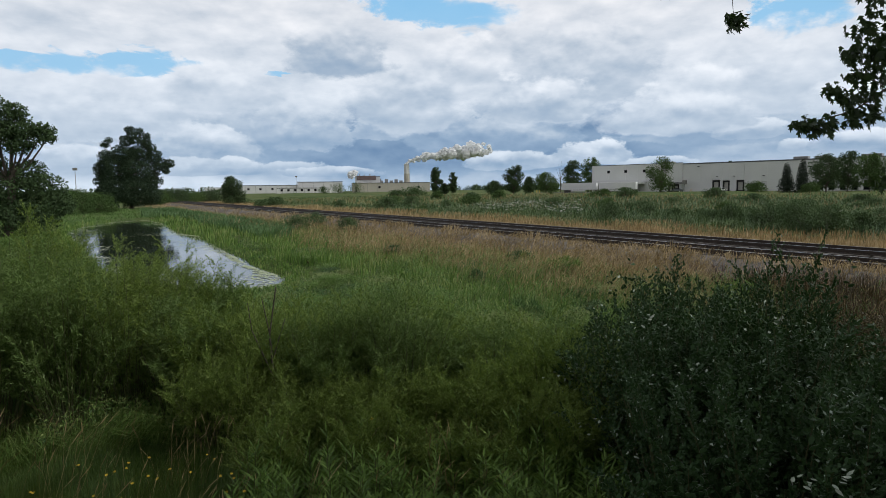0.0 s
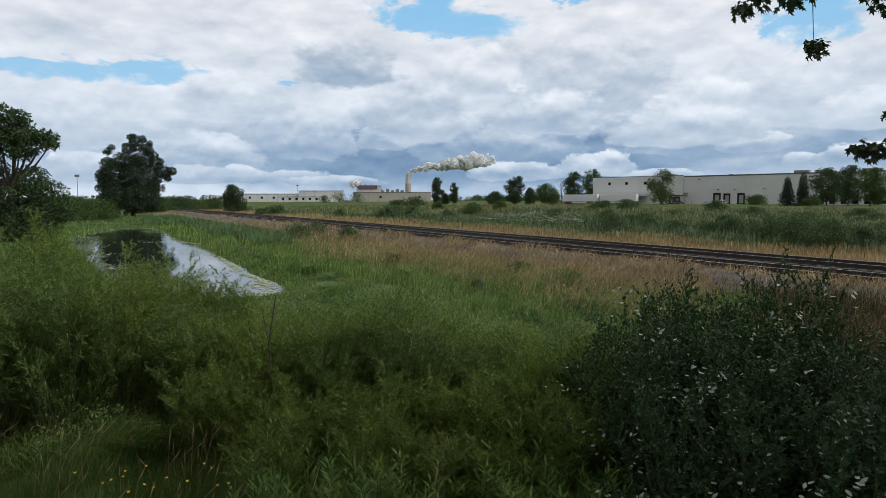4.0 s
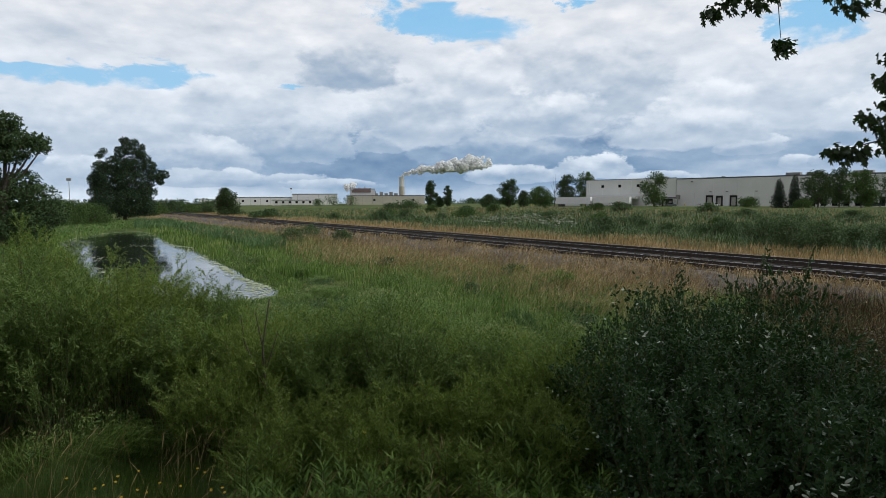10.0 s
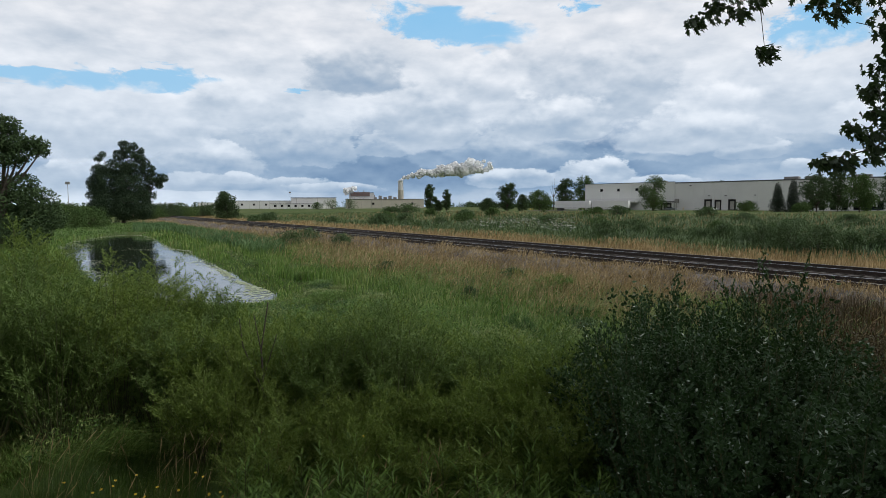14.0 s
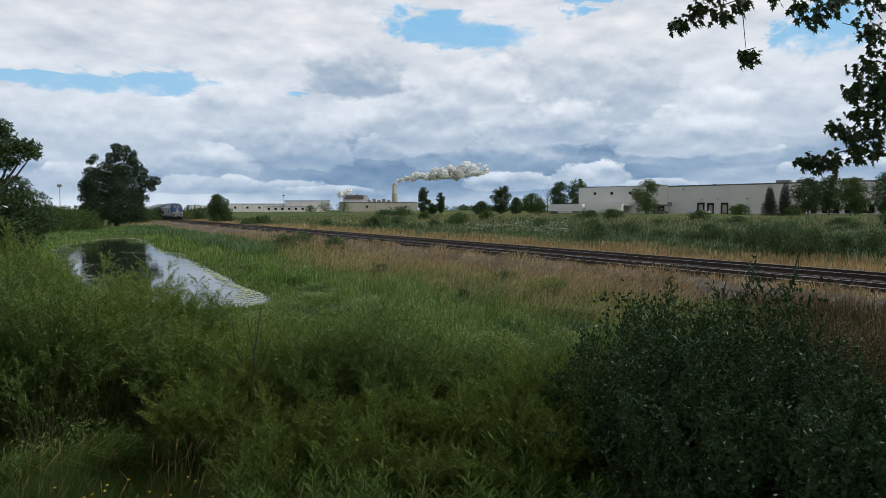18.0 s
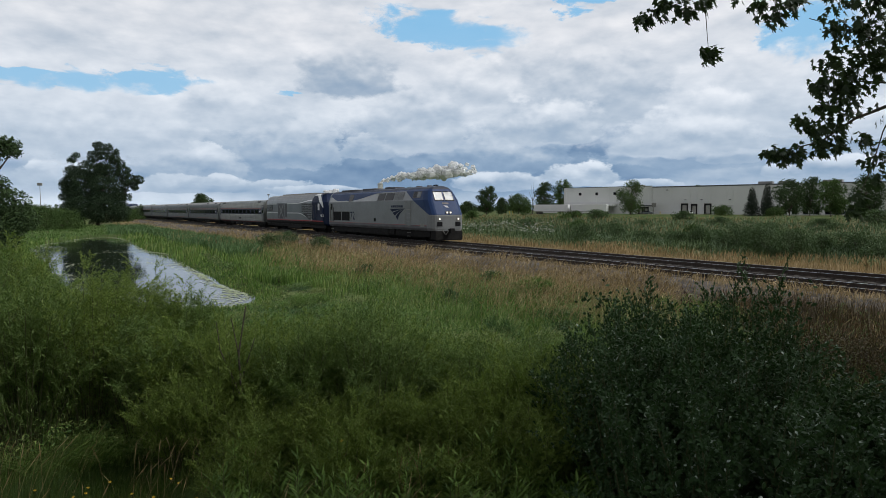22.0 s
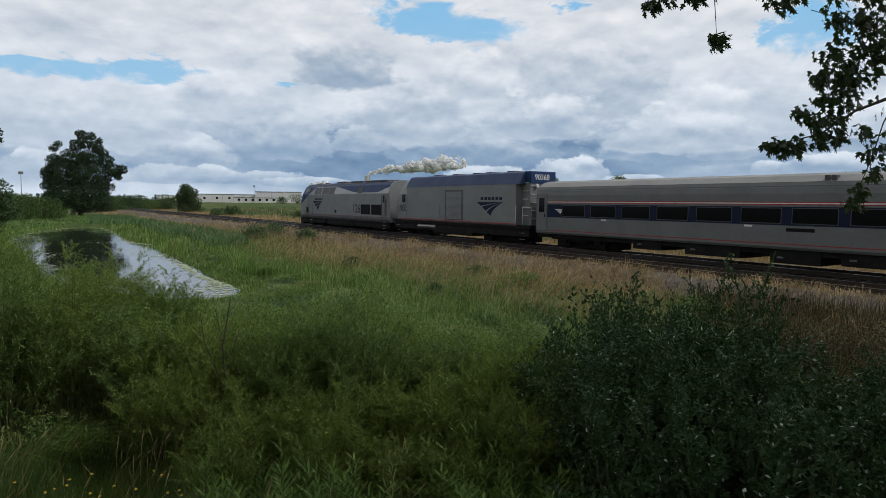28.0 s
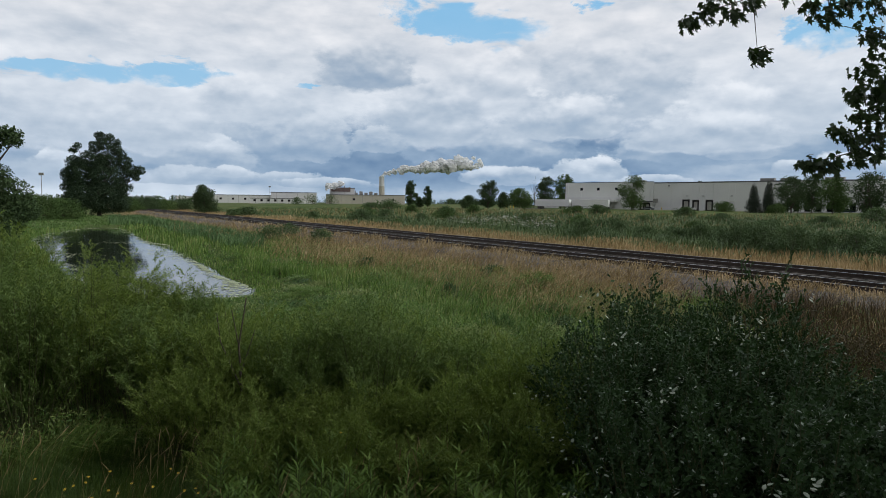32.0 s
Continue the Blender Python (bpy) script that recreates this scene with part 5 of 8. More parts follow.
def warehouse():
    base = 2.1
    t = thing("warehouse", "long pale precast concrete warehouse with loading docks and flat roof", "warehouse", pose(66.7, 282.2, base, 0, 0, -43.2))
    H = 11.1
    # wall panels of the facade, with the dock openings left free
    holes = [(1.4, 21.5, 0.3, 3.2), (34.6, 39.4, 0.0, 3.1), (52.3, 55.2, 0.3, 4.4), (56.2, 58.8, 0.3, 4.2), (61.3, 64.1, 0.3, 4.3), (69.8, 72.0, 0.0, 3.6)]
    edges = sorted({0.0, 40.6, 150.0, *[h[0] for h in holes], *[h[1] for h in holes], *[x for x in range(8, 150, 8)]})
    for x0, x1 in zip(edges, edges[1:]):
        mid = (x0 + x1) / 2
        y0 = 0.0 if mid < 40.6 else 0.4
        top = H + (0.35 if mid < 40.6 else 0.0)
        z0 = 0.0
        for h in holes:
            if h[0] - 0.01 <= mid <= h[1] + 0.01:
                z0 = h[3]
        part("wall_panel", block(x0 + 0.012, x1 - 0.012, y0, y0 + 0.35, z0, top, bevel=0.01), M["concrete"], t)
    part("core", block(0.3, 149.7, 0.9, 80, 0, H - 0.1), M["concrete2"], t)
    part("end_wall", block(0.0, 0.3, 0.36, 80, 0, H + 0.35), M["concrete"], t)
    part("roof", block(0.2, 149.8, 0.3, 80, H - 0.25, H - 0.05), M["trimdark"], t)
    part("parapet_cap", block(-0.1, 40.65, -0.1, 0.5, H + 0.35, H + 0.55), M["trimdark"], t)
    part("parapet_cap", block(40.6, 150.0, 0.3, 0.9, H, H + 0.18), M["trimdark"], t)
    for x in (7.4, 15.4, 23.8):
        w_ = part("window", block(x, x + 1.3, -0.03, 0.02, 8.1, 9.3), M["trimdark"], t)
        part("pane", block(x + 0.12, x + 1.18, -0.05, -0.03, 8.22, 9.18), M["glass"], w_)
    part("dock_canopy", block(0.6, 25.5, -3.6, -0.02, 3.3, 4.2, bevel=0.05), M["metalwall"], t, "white flat dock canopy")
    part("dock_fascia", block(0.5, 33.5, -0.25, -0.02, 4.3, 5.1), M["metalwall"], t)
    for k in range(6):
        x = 1.6 + k * 3.3
        d = part("dock_door", block(x + 0.2, x + 2.7, 0.4, 0.5, 0.3, 3.1), M["doorp"], t)
        part("dock_seal", block(x, x + 0.25, 0.1, 0.5, 0.3, 3.2), M["rubber"], d)
        part("dock_seal", block(x + 2.65, x + 2.95, 0.1, 0.5, 0.3, 3.2), M["rubber"], d)
    for x0, x1, z1 in ((34.8, 36.7, 3.0), (37.0, 39.2, 3.0), (52.4, 55.1, 4.3), (56.3, 58.7, 4.1), (61.4, 64.0, 4.2)):
        d = part("dock_door", block(x0 + 0.45, x1 - 0.45, 0.75, 0.85, 0.4, z1 - 0.7), M["doorp"], t)
        part("dock_seal", block(x0, x0 + 0.42, 0.3, 0.8, 0.3, z1), M["rubber"], d, "black dock seal")
        part("dock_seal", block(x1 - 0.42, x1, 0.3, 0.8, 0.3, z1), M["rubber"], d)
        part("dock_seal", block(x0, x1, 0.3, 0.8, z1 - 0.65, z1), M["rubber"], d)
        part("dock_bumper", block(x0 - 0.2, x1 + 0.2, 0.1, 0.4, 0.0, 0.35), M["black"], t)
    part("side_door", block(69.9, 71.9, 0.5, 0.6, 0.0, 3.5), M["metalwall"], t)
    part("grey_shed", block(65.7, 68.5, -1.2, 0.35, 0.0, 2.9, bevel=0.03), M["roofgrey"], t)
    part("conveyor_arm", block(31.5, 42.5, -2.2, -1.5, 3.2, 3.7), M["trimdark"], t)
    part("conveyor_motor", block(41.6, 43.0, -2.4, -1.2, 3.0, 4.6), M["steel"], t)
    part("conveyor_leg", rod(bmesh.new(), (32.2, -1.9, 0), (32.2, -1.9, 3.2), 0.15), M["steel"], t)
    part("conveyor_leg", rod(bmesh.new(), (42.2, -1.9, 0), (42.2, -1.9, 3.2), 0.15), M["steel"], t)
    for x in (46.5, 53.8, 60.0, 70.5, 84.0):
        part("wall_light", block(x, x + 0.7, 0.05, 0.4, 5.6 if x > 50 and x < 72 else 9.6, 5.85 if x > 50 and x < 72 else 9.95), M["trimdark"], t)
    for x, wx in ((30, 2), (79, 2.4), (86, 2.0), (100, 3), (112, 2.5)):
        part("roof_unit", block(x, x + wx * 2, 6, 9, H, H + 1.3, bevel=0.05), M["roofgrey"], t)
    for k in range(9):
        x = 88.5 + k * 3.4
        w_ = part("window", block(x, x + 1.7, 0.34, 0.42, 0.2, 3.2), M["trimdark"], t)
        part("pane", block(x + 0.1, x + 1.6, 0.32, 0.345, 0.3, 3.1), M["glass"], w_)
    return t


WH = warehouse()


def semi_trailer():
    t = thing("semi_trailer", "white box semi-trailer parked at the warehouse dock", "trailer", group="parked trailers")
    bm = block(0, 16.0, -1.3, 1.3, 1.15, 4.1, bevel=0.05)
    part("box", bm, M["trailer"], t)
    part("bottom_rail", block(0.05, 15.95, -1.32, 1.32, 1.02, 1.15), M["steel"], t)
    part("rear_doors", block(-0.03, 0.0, -1.2, 1.2, 1.25, 4.0), M["metalwall"], t)
    for x in (1.6, 2.9):
        for y in (-1.0, 1.0):
            w_ = part("wheel", rod(bmesh.new(), (x, y - 0.28, 0.52), (x, y + 0.28, 0.52), 0.52, 0.52, 16), M["rubber"], t)
            part("rim", rod(bmesh.new(), (x, y - 0.30, 0.52), (x, y + 0.30, 0.52), 0.28, 0.28, 12), M["steel"], w_)
    for y in (-0.8, 0.8):
        part("landing_leg", block(11.8, 12.0, y - 0.08, y + 0.08, 0.0, 1.1), M["under"], t)
    part("side_skirt", block(4.4, 11.2, -1.25, -1.2, 0.45, 1.05), M["trailer"], t)
    part("underride_guard", block(-0.02, 0.1, -1.1, 1.1, 0.5, 0.65), M["steel"], t)
    return t


def parked_car(name, label, paint):
    t = thing(name, label, "car", group="parked cars")
    prof = [(0.0, 0.35), (0.05, 0.75), (0.75, 0.9), (1.25, 1.42), (2.9, 1.45), (3.7, 0.98), (4.5, 0.85), (4.6, 0.35)]
    part("body", loft([[(x, y * (0.86 if z > 1.0 else 1.0), z) for x, z in prof] for y in (-0.88, 0.88)]), paint, t)
    for y in (-0.90, 0.90):
        for x in (0.85, 3.65):
            w_ = part("wheel", rod(bmesh.new(), (x, y - 0.1, 0.33), (x, y + 0.1, 0.33), 0.33, 0.33, 14), M["rubber"], t)
            part("rim", rod(bmesh.new(), (x, y - 0.12, 0.33), (x, y + 0.12, 0.33), 0.19, 0.19, 10), M["steel"], w_)
        bm = bmesh.new()
        s = 1 if y > 0 else -1
        vs = [bm.verts.new((x, s * yy, z)) for x, yy, z in ((1.0, 0.885, 0.98), (3.5, 0.885, 0.98), (2.8, 0.775, 1.38), (1.35, 0.775, 1.38))]
        bm.faces.new(vs)
        part("side_window", bm, M["glass"], t)
    return t


def by_warehouse(x, y, z=0.0, turn=0.0):
    return pose(66.7, 282.2, 2.1, 0, 0, -43.2) @ pose(x, y, z, 0, 0, turn)


tr = semi_trailer()
tr.matrix_world = by_warehouse(-9.5, -9.0, 0.0, 8)
copy_thing(tr, by_warehouse(7.6, -6.4, 0.0, 6))
c1 = parked_car("car", "dark sedan parked outside the warehouse", M["chargergrey"])
c1.matrix_world = by_warehouse(39.5, -7.0, 0.0, 5)
c2 = parked_car("car", "white-fronted van parked at the dock", M["whitep"])
c2.matrix_world = by_warehouse(57.5, -8.0, 0.0, 80)
c3 = parked_car("car", "dark car parked beside the office trees", M["navy"])
c3.matrix_world = by_warehouse(108.0, -18.0, 0.0, 10)
yard = new("pavement", mesh("pavement", [tuple(by_warehouse(x, y, -0.02 + 0.0).translation) for x, y in ((-34, -16), (150, -24), (150, 0.2), (-34, 0.2))], [(0, 1, 2, 3)], M["asphalt"]))
tagged(yard, "dark asphalt yard along the warehouse", "pavement", kind="structure")
for k, (x, y) in enumerate(((-22, -11), (-20.5, -11), (-25, -10), (46, -4.5))):
    b = thing("bollard", "yellow steel bollard on the yard", "bollard", by_warehouse(x, y), "yard bollards")
    part("post", rod(bmesh.new(), (0, 0, 0), (0, 0, 1.1), 0.12, 0.12, 10), M["yellowp"], b)
    part("cap", rod(bmesh.new(), (0, 0, 1.1), (0, 0, 1.18), 0.12, 0.05, 10), M["yellowp"], b)


def hall(name, label, az, r, width, height, depth, wall, z0=1.5, face=0.0, windows=0, band=None, parapet=True):
    """A large flat-roofed hall far off, seen square on, its middle at az and r."""
    p = polar(az, r)
    t = thing(name, label, "factory building", pose(p.x, p.y, z0, 0, 0, -az + face), "factory halls")
    x = width / 2
    part("wall", block(-x, x, 0, depth, 0, height), wall, t)
    part("roof", block(-x - 0.3, x + 0.3, -0.3, depth, height, height + 0.5), M["trimdark"] if parapet else M["roofgrey"], t)
    if band:
        part("base_band", block(-x, x, -0.15, 0, 0, height * 0.3), band, t)
    for k in range(windows):
        xx = -x + (k + 0.7) * width / windows
        w_ = part("window", block(xx - 1.3, xx + 1.3, -0.2, 0.0, height * 0.45, height * 0.45 + 2.4), M["trimdark"], t)
        part("pane", block(xx - 1.1, xx + 1.1, -0.3, -0.2, height * 0.45 + 0.2, height * 0.45 + 2.2), M["glass"], w_)
    for k in range(int(width / 12)):
        part("panel_joint", block(-x + 12 * k + 6, -x + 12 * k + 6.25, -0.12, 0.0, 0, height), M["roofgrey"], t)
    return t


hall("factory_hall", "long white metal factory hall far away", -15.2, 800, 70, 10.0, 60, M["metalwall"], windows=5)
hall("factory_hall", "white factory hall behind a parking yard", -18.8, 980, 60, 9, 40, M["metalwall"], windows=4)
hall("factory_hall", "pale factory hall with lower loading wing", -10.9, 760, 52, 13.2, 60, M["metalwall"], band=M["concrete"], windows=0)
hall("loading_wing", "low white loading wing of the factory", -12.6, 735, 52, 6.0, 20, M["metalwall"], windows=7)
hall("factory_hall", "low beige concrete factory hall", -4.6, 750, 92, 11.2, 70, M["concrete2"], windows=2)
t_ = hall("factory_tower", "brown-clad process tower above the factory hall", -6.7, 780, 30, 19.5, 30, M["metalwall"])
part("upper_storey", block(-13, 10, -0.5, 28, 15.5, 20.5), M["brown"], t_, "brown metal cladding")
for k, (x, h) in enumerate(((-10, 23), (-4, 22), (3, 22.5), (9, 21), (16, 17), (22, 16.5))):
    part("vent_stack", rod(bmesh.new(), (x, 3, 12), (x, 3, h), 0.7, 0.6, 10), M["roofgrey"], t_)
for k in range(5):
    part("roof_plant", block(15 + 6 * k, 19 + 6 * k, 2, 10, 11, 14.5 + (k % 2) * 1.5), M["roofgrey"], t_)


def chimney():
    p = polar(-3.18, 755)
    t = thing("chimney", "tall pale factory chimney with steam above", "chimney", pose(p.x, p.y, 1.5))
    part("shaft", rod(bmesh.new(), (0, 0, 0), (0, 0, 22), 3.7, 3.3, 24), M["concrete2"], t)
    part("upper_shaft", rod(bmesh.new(), (0, 0, 22), (0, 0, 33), 3.25, 3.0, 24), M["metalwall"], t)
    part("rim", rod(bmesh.new(), (0, 0, 32.2), (0, 0, 33.4), 3.3, 3.3, 24), M["concrete"], t)
    return t


chimney()


def mast(az, r, h):
    p = polar(az, r)
    t = thing("light_mast", "thin floodlight mast above the far trees", "mast", pose(p.x, p.y, 1.0))
    part("pole", rod(bmesh.new(), (0, 0, 0), (0, 0, h), 0.25, 0.12, 8), M["roofgrey"], t)
    part("lamp_head", block(-1.2, 1.2, -0.3, 0.3, h - 0.2, h + 1.2), M["roofgrey"], t)


mast(-30.0, 400, 16)
mast(-12.95, 730, 19)


def plume(name, az, r, z, length, grow, n_, rise, seed, label):
    """A trail of steam puffs drifting off to the right."""
    rng = random.Random(seed)
    p = polar(az, r)
    t = thing(name, label, "steam", pose(p.x, p.y, z, 0, 0, -az))
    puffs = []
    for k in range(n_):
        a = k / (n_ - 1)
        rad = grow[0] + (grow[1] - grow[0]) * a ** 0.8
        spread_ = rad
        rad = max(0.9, rad * rng.uniform(0.42, 0.92) * (1 - 0.55 * smooth(a, 0.65, 1.0)))
        c = Vector((length * a + rng.uniform(-1, 1) * spread_ * 0.8, rng.uniform(-1, 1) * spread_, rise * a ** 0.6 + rng.uniform(-0.55, 1.0) * spread_ * (0.8 + 0.5 * rng.random())))
        bm = bmesh.new()
        bmesh.ops.create_icosphere(bm, subdivisions=3, radius=rad)
        for v in bm.verts:
            q = v.co * (1.1 / rad)
            v.co *= 1 + 0.6 * noise.noise((q.x * 1.3 + 7 * k, q.y * 1.3, q.z * 1.3)) + 0.2 * noise.noise((q.x * 3.1, q.y * 3.1 + 5 * k, q.z * 3.1))
            v.co.x *= 1.25
        ob = part("puff", bm, M["steam"], t, smooth=True)
        ob.location = c
        puffs.append((ob, c, a))
    return puffs


PUFFS = plume("steam_plume", -3.15, 753, 35.5, 104, (1.5, 7.0), 130, 15, 4, "white steam plume drifting from the chimney")
PUFFS += plume("steam_wisp", -8.2, 770, 18, 12, (2.4, 4.8), 14, 9, 8, "thin white steam rising behind the hall")


# ---- growth ----
def mesh_np(name, co, loops, sizes, material):
    me = bpy.data.meshes.new(name)
    co = np.asarray(co, np.float32).reshape(-1, 3)
    me.vertices.add(len(co))
    me.vertices.foreach_set("co", co.ravel())
    loops, sizes = np.asarray(loops, np.int32).ravel(), np.asarray(sizes, np.int32)
    me.loops.add(len(loops))
    me.loops.foreach_set("vertex_index", loops)
    me.polygons.add(len(sizes))
    me.polygons.foreach_set("loop_start", np.concatenate([[0], np.cumsum(sizes)[:-1]]).astype(np.int32))
    me.materials.append(material)
    me.update(calc_edges=True)
    return me


def unit_rows(v):
    return v / (np.linalg.norm(v, axis=1, keepdims=True) + 1e-9)


def leaf_mesh(name, at, way, normal, length, width, material, lobed=False):
    """Pointed leaves: bases, directions, faces and sizes as arrays."""
    k = len(at)
    way, side = unit_rows(way), unit_rows(np.cross(way, normal))
    up = np.cross(side, way)
    L, W = np.broadcast_to(length, k)[:, None], np.broadcast_to(width, k)[:, None]
    if not lobed:
        pts = [at, at + way * L * 0.45 + side * W * 0.5, at + way * L - up * L * 0.12, at + way * L * 0.45 - side * W * 0.5]
        co = np.stack(pts, 1)
        return mesh_np(name, co, np.arange(4 * k), np.full(k, 4), material)
    star = [(0, 0), (0.10, 0.18), (0.30, 0.46), (0.40, 0.17), (0.78, 0.34), (0.66, 0.12), (1.05, 0.0), (0.66, -0.12), (0.78, -0.34), (0.40, -0.17), (0.30, -0.46), (0.10, -0.18)]
    co = np.stack([at + way * L * a + side * W * b - up * L * 0.25 * abs(b) for a, b in star], 1)
    n_ = len(star)
    base = np.arange(k)[:, None] * n_
    loops, sizes = [], []
    for f in ((0, 1, 3, 9, 11), (1, 2, 3), (3, 4, 5), (3, 5, 7, 9), (5, 6, 7), (7, 8, 9), (9, 10, 11)):
        loops.append(base + np.array(f)[None])
        sizes.append(len(f))
    allloops = np.concatenate(loops, 1)
    return mesh_np(name, co, allloops.ravel(), np.tile(sizes, k), material)


def crown_mesh(name, blobs, n_, size, material, rng, droop=0.2):
    """Leaf clumps spread over the skins of many lumps, uneven and with gaps."""
    c, r = np.array([b[0] for b in blobs]), np.array([b[1] for b in blobs])
    area = (r ** 2).sum(1)
    pick = rng.choice(len(blobs), n_, p=area / area.sum())
    d = unit_rows(rng.normal(size=(n_, 3)))
    # gaps: leave bare some patches of each lump
    patchy = np.sin(d[:, 0] * 5 + pick * 1.7) + np.sin(d[:, 1] * 6 + pick * 2.3) + np.sin(d[:, 2] * 5 + pick)
    rad = np.where(patchy > -0.9, rng.uniform(0.72, 1.08, n_), rng.uniform(0.2, 0.7, n_))[:, None]
    at = c[pick] + d * r[pick] * rad
    way = d * 0.6 + rng.normal(size=(n_, 3)) * 0.7 - np.array([0, 0, droop])
    normal = d + rng.normal(size=(n_, 3)) * 0.6
    s = size * rng.uniform(0.6, 1.4, n_)
    return leaf_mesh(name, at, way, normal, s, s * 0.75, material)


def limbs(trunk_h, r0, blobs, rng, lean=(0, 0)):
    """Trunk up to a fork, and a limb to each lump."""
    bm = bmesh.new()
    top = Vector((lean[0], lean[1], trunk_h))
    mid = Vector((lean[0] * 0.4 + r0 * 0.3, lean[1] * 0.4, trunk_h * 0.5))
    rod(bm, (0, 0, -0.4), mid, r0, r0 * 0.8, 9)
    rod(bm, mid, top, r0 * 0.8, r0 * 0.62, 9)
    for c, r in blobs:
        c = Vector(c)
        if c.z < trunk_h * 0.6:
            continue
        s = top.lerp(Vector((0, 0, trunk_h * 0.6)), rng.random() * 0.6)
        k = s.lerp(c, 0.5) + Vector((0, 0, -0.06 * (c - s).length))
        rod(bm, s, k, r0 * 0.38, r0 * 0.24, 6)
        rod(bm, k, c, r0 * 0.24, r0 * 0.07, 5)
    return bm


def tree(name, label, category, at, height, width, leaves, size, material, seed, shape="round", trunk=0.25, lumps=44, group="", lean=(0, 0), radius=None):
    rng = np.random.default_rng(seed)
    rr = random.Random(seed)
    t = thing(name, label, category, pose(*at), group)
    blobs = []
    for k in range(lumps):
        a = rng.random() * 6.28
        h = trunk + (1 - trunk) * ((k + 0.5) / lumps)
        f = (h - trunk) / (1 - trunk)
        if shape == "round":
            wide = math.sqrt(max(0.05, 1 - (2 * f - 0.85) ** 2 / 1.4))
        elif shape == "cone":
            wide = 1.05 - f
        elif shape == "tall":
            wide = 0.55 + 0.55 * math.sin(f * 3.0)
        else:                                  # dome: full to the ground, airy on top
            wide = 1.0 if f < 0.55 else 1.0 - 0.75 * (f - 0.55) / 0.45
        d = wide * width / 2 * rng.uniform(0.25, 0.72)
        rad = width * rng.uniform(0.09, 0.19) * (0.7 if f > 0.8 else 1.0)
        if shape == "cone":
            d, rad = d * 0.5, width * (0.16 + 0.36 * (1 - f))
        c = (d * math.cos(a) + lean[0] * h, d * math.sin(a) + lean[1] * h, min(height * h, height - rad * 0.7))
        blobs.append((c, (rad, rad, rad * (0.8 if shape != "cone" else 1.4))))
    part("trunk", limbs(height * max(0.12, trunk) * 1.4, radius or max(0.06, height * 0.020), blobs, rr, lean), M["bark"], t)
    part("crown", crown_mesh("crown", blobs, int(leaves * 2.2), size * 0.68, material, rng), M["tree"], t)
    return t


def tree_at(az, r, *a, sink=0.05, name="tree", **k):
    p = on_land(az, r, sink)
    return tree(name, a[0], a[1], p, *a[2:], **k)


# the two large trees by the pond
big1 = on_land(-34.6, 70)
rng1 = np.random.default_rng(11)
t1 = thing("tree", "large dark willow leaning over the marsh bank", "tree", pose(*big1))
blobs1 = [((x - 0.9, y, z), (r, r, r * 0.8)) for x, y, z, r in (
    (-3, 0, 3, 3.0), (0.6, 0.5, 2.2, 2.4), (3.6, -0.5, 1.7, 2.1), (4.6, 0.2, 4.3, 1.6), (2.8, 0.6, 5.6, 1.6), (5.9, 0, 2.9, 1.2), (1.8, 0.3, 4.0, 1.9), (-2, 0.4, 6.2, 2.6), (-1, 0, 9.2, 2.6), (1.6, 0.3, 9.8, 1.9),
    (-3.8, 0, 10.6, 2.4), (0.2, 0.2, 11.3, 1.6), (3.4, 0, 9.2, 1.4), (4.6, 0.3, 9.5, 0.9), (2.6, -0.4, 8.1, 1.0), (5.2, 0, 8.9, 0.7), (2.2, 0.2, 11.2, 1.0), (-6, 1, 5, 3.4), (-6, 0, 9, 3))]
part("trunk", limbs(5.5, 0.45, blobs1, random.Random(1), (0.8, 0)), M["bark"], t1)
part("crown", crown_mesh("crown", blobs1, 60000, 0.20, M["tree"], rng1), M["tree"], t1)
big2 = on_land(-26.2, 165)
t2 = thing("tree", "broad dark round-headed tree with an airy top", "tree", pose(*big2))
rng2 = np.random.default_rng(12)
blobs2 = [((x, y, z), (r, r, r * 0.85)) for x, y, z, r in (
    (-5.2, 0, 3.4, 2.8), (-5.9, 0.3, 6.6, 2.4), (-6.0, 0, 9.4, 2.1), (-2, -1, 4, 4.2), (-3.2, 0, 9, 4.0), (2.2, -1, 4.2, 4.0), (2.4, 0, 9, 4.0), (4.9, -0.5, 3.2, 2.5), (5.2, 0, 6.6, 2.3), (7.6, 0.3, 10.2, 1.7), (9.3, 0.3, 10.5, 1.1), (6.2, 0, 12.2, 1.6), (-5.2, 0, 12.2, 1.8), (-1, 0, 12.4, 3.0), (2.6, 0, 12.8, 2.4),
    (-5.4, 0, 15.0, 0.9), (-4.4, 0, 16.0, 0.8), (-0.4, 0, 15.8, 1.5), (1.6, 0, 16.6, 1.6), (0.6, 0, 18.3, 1.1), (3.8, 0, 15.4, 1.5), (5.2, 0, 14.2, 1.2), (2.8, 0.3, 18.0, 0.9), (4.6, 0, 16.8, 0.8), (8.5, 0, 8.8, 0.8))]
part("trunk", limbs(5, 0.5, blobs2, random.Random(2)), M["bark"], t2)
part("crown", crown_mesh("crown", blobs2, 70000, 0.27, M["tree_dark"], rng2), M["tree"], t2)

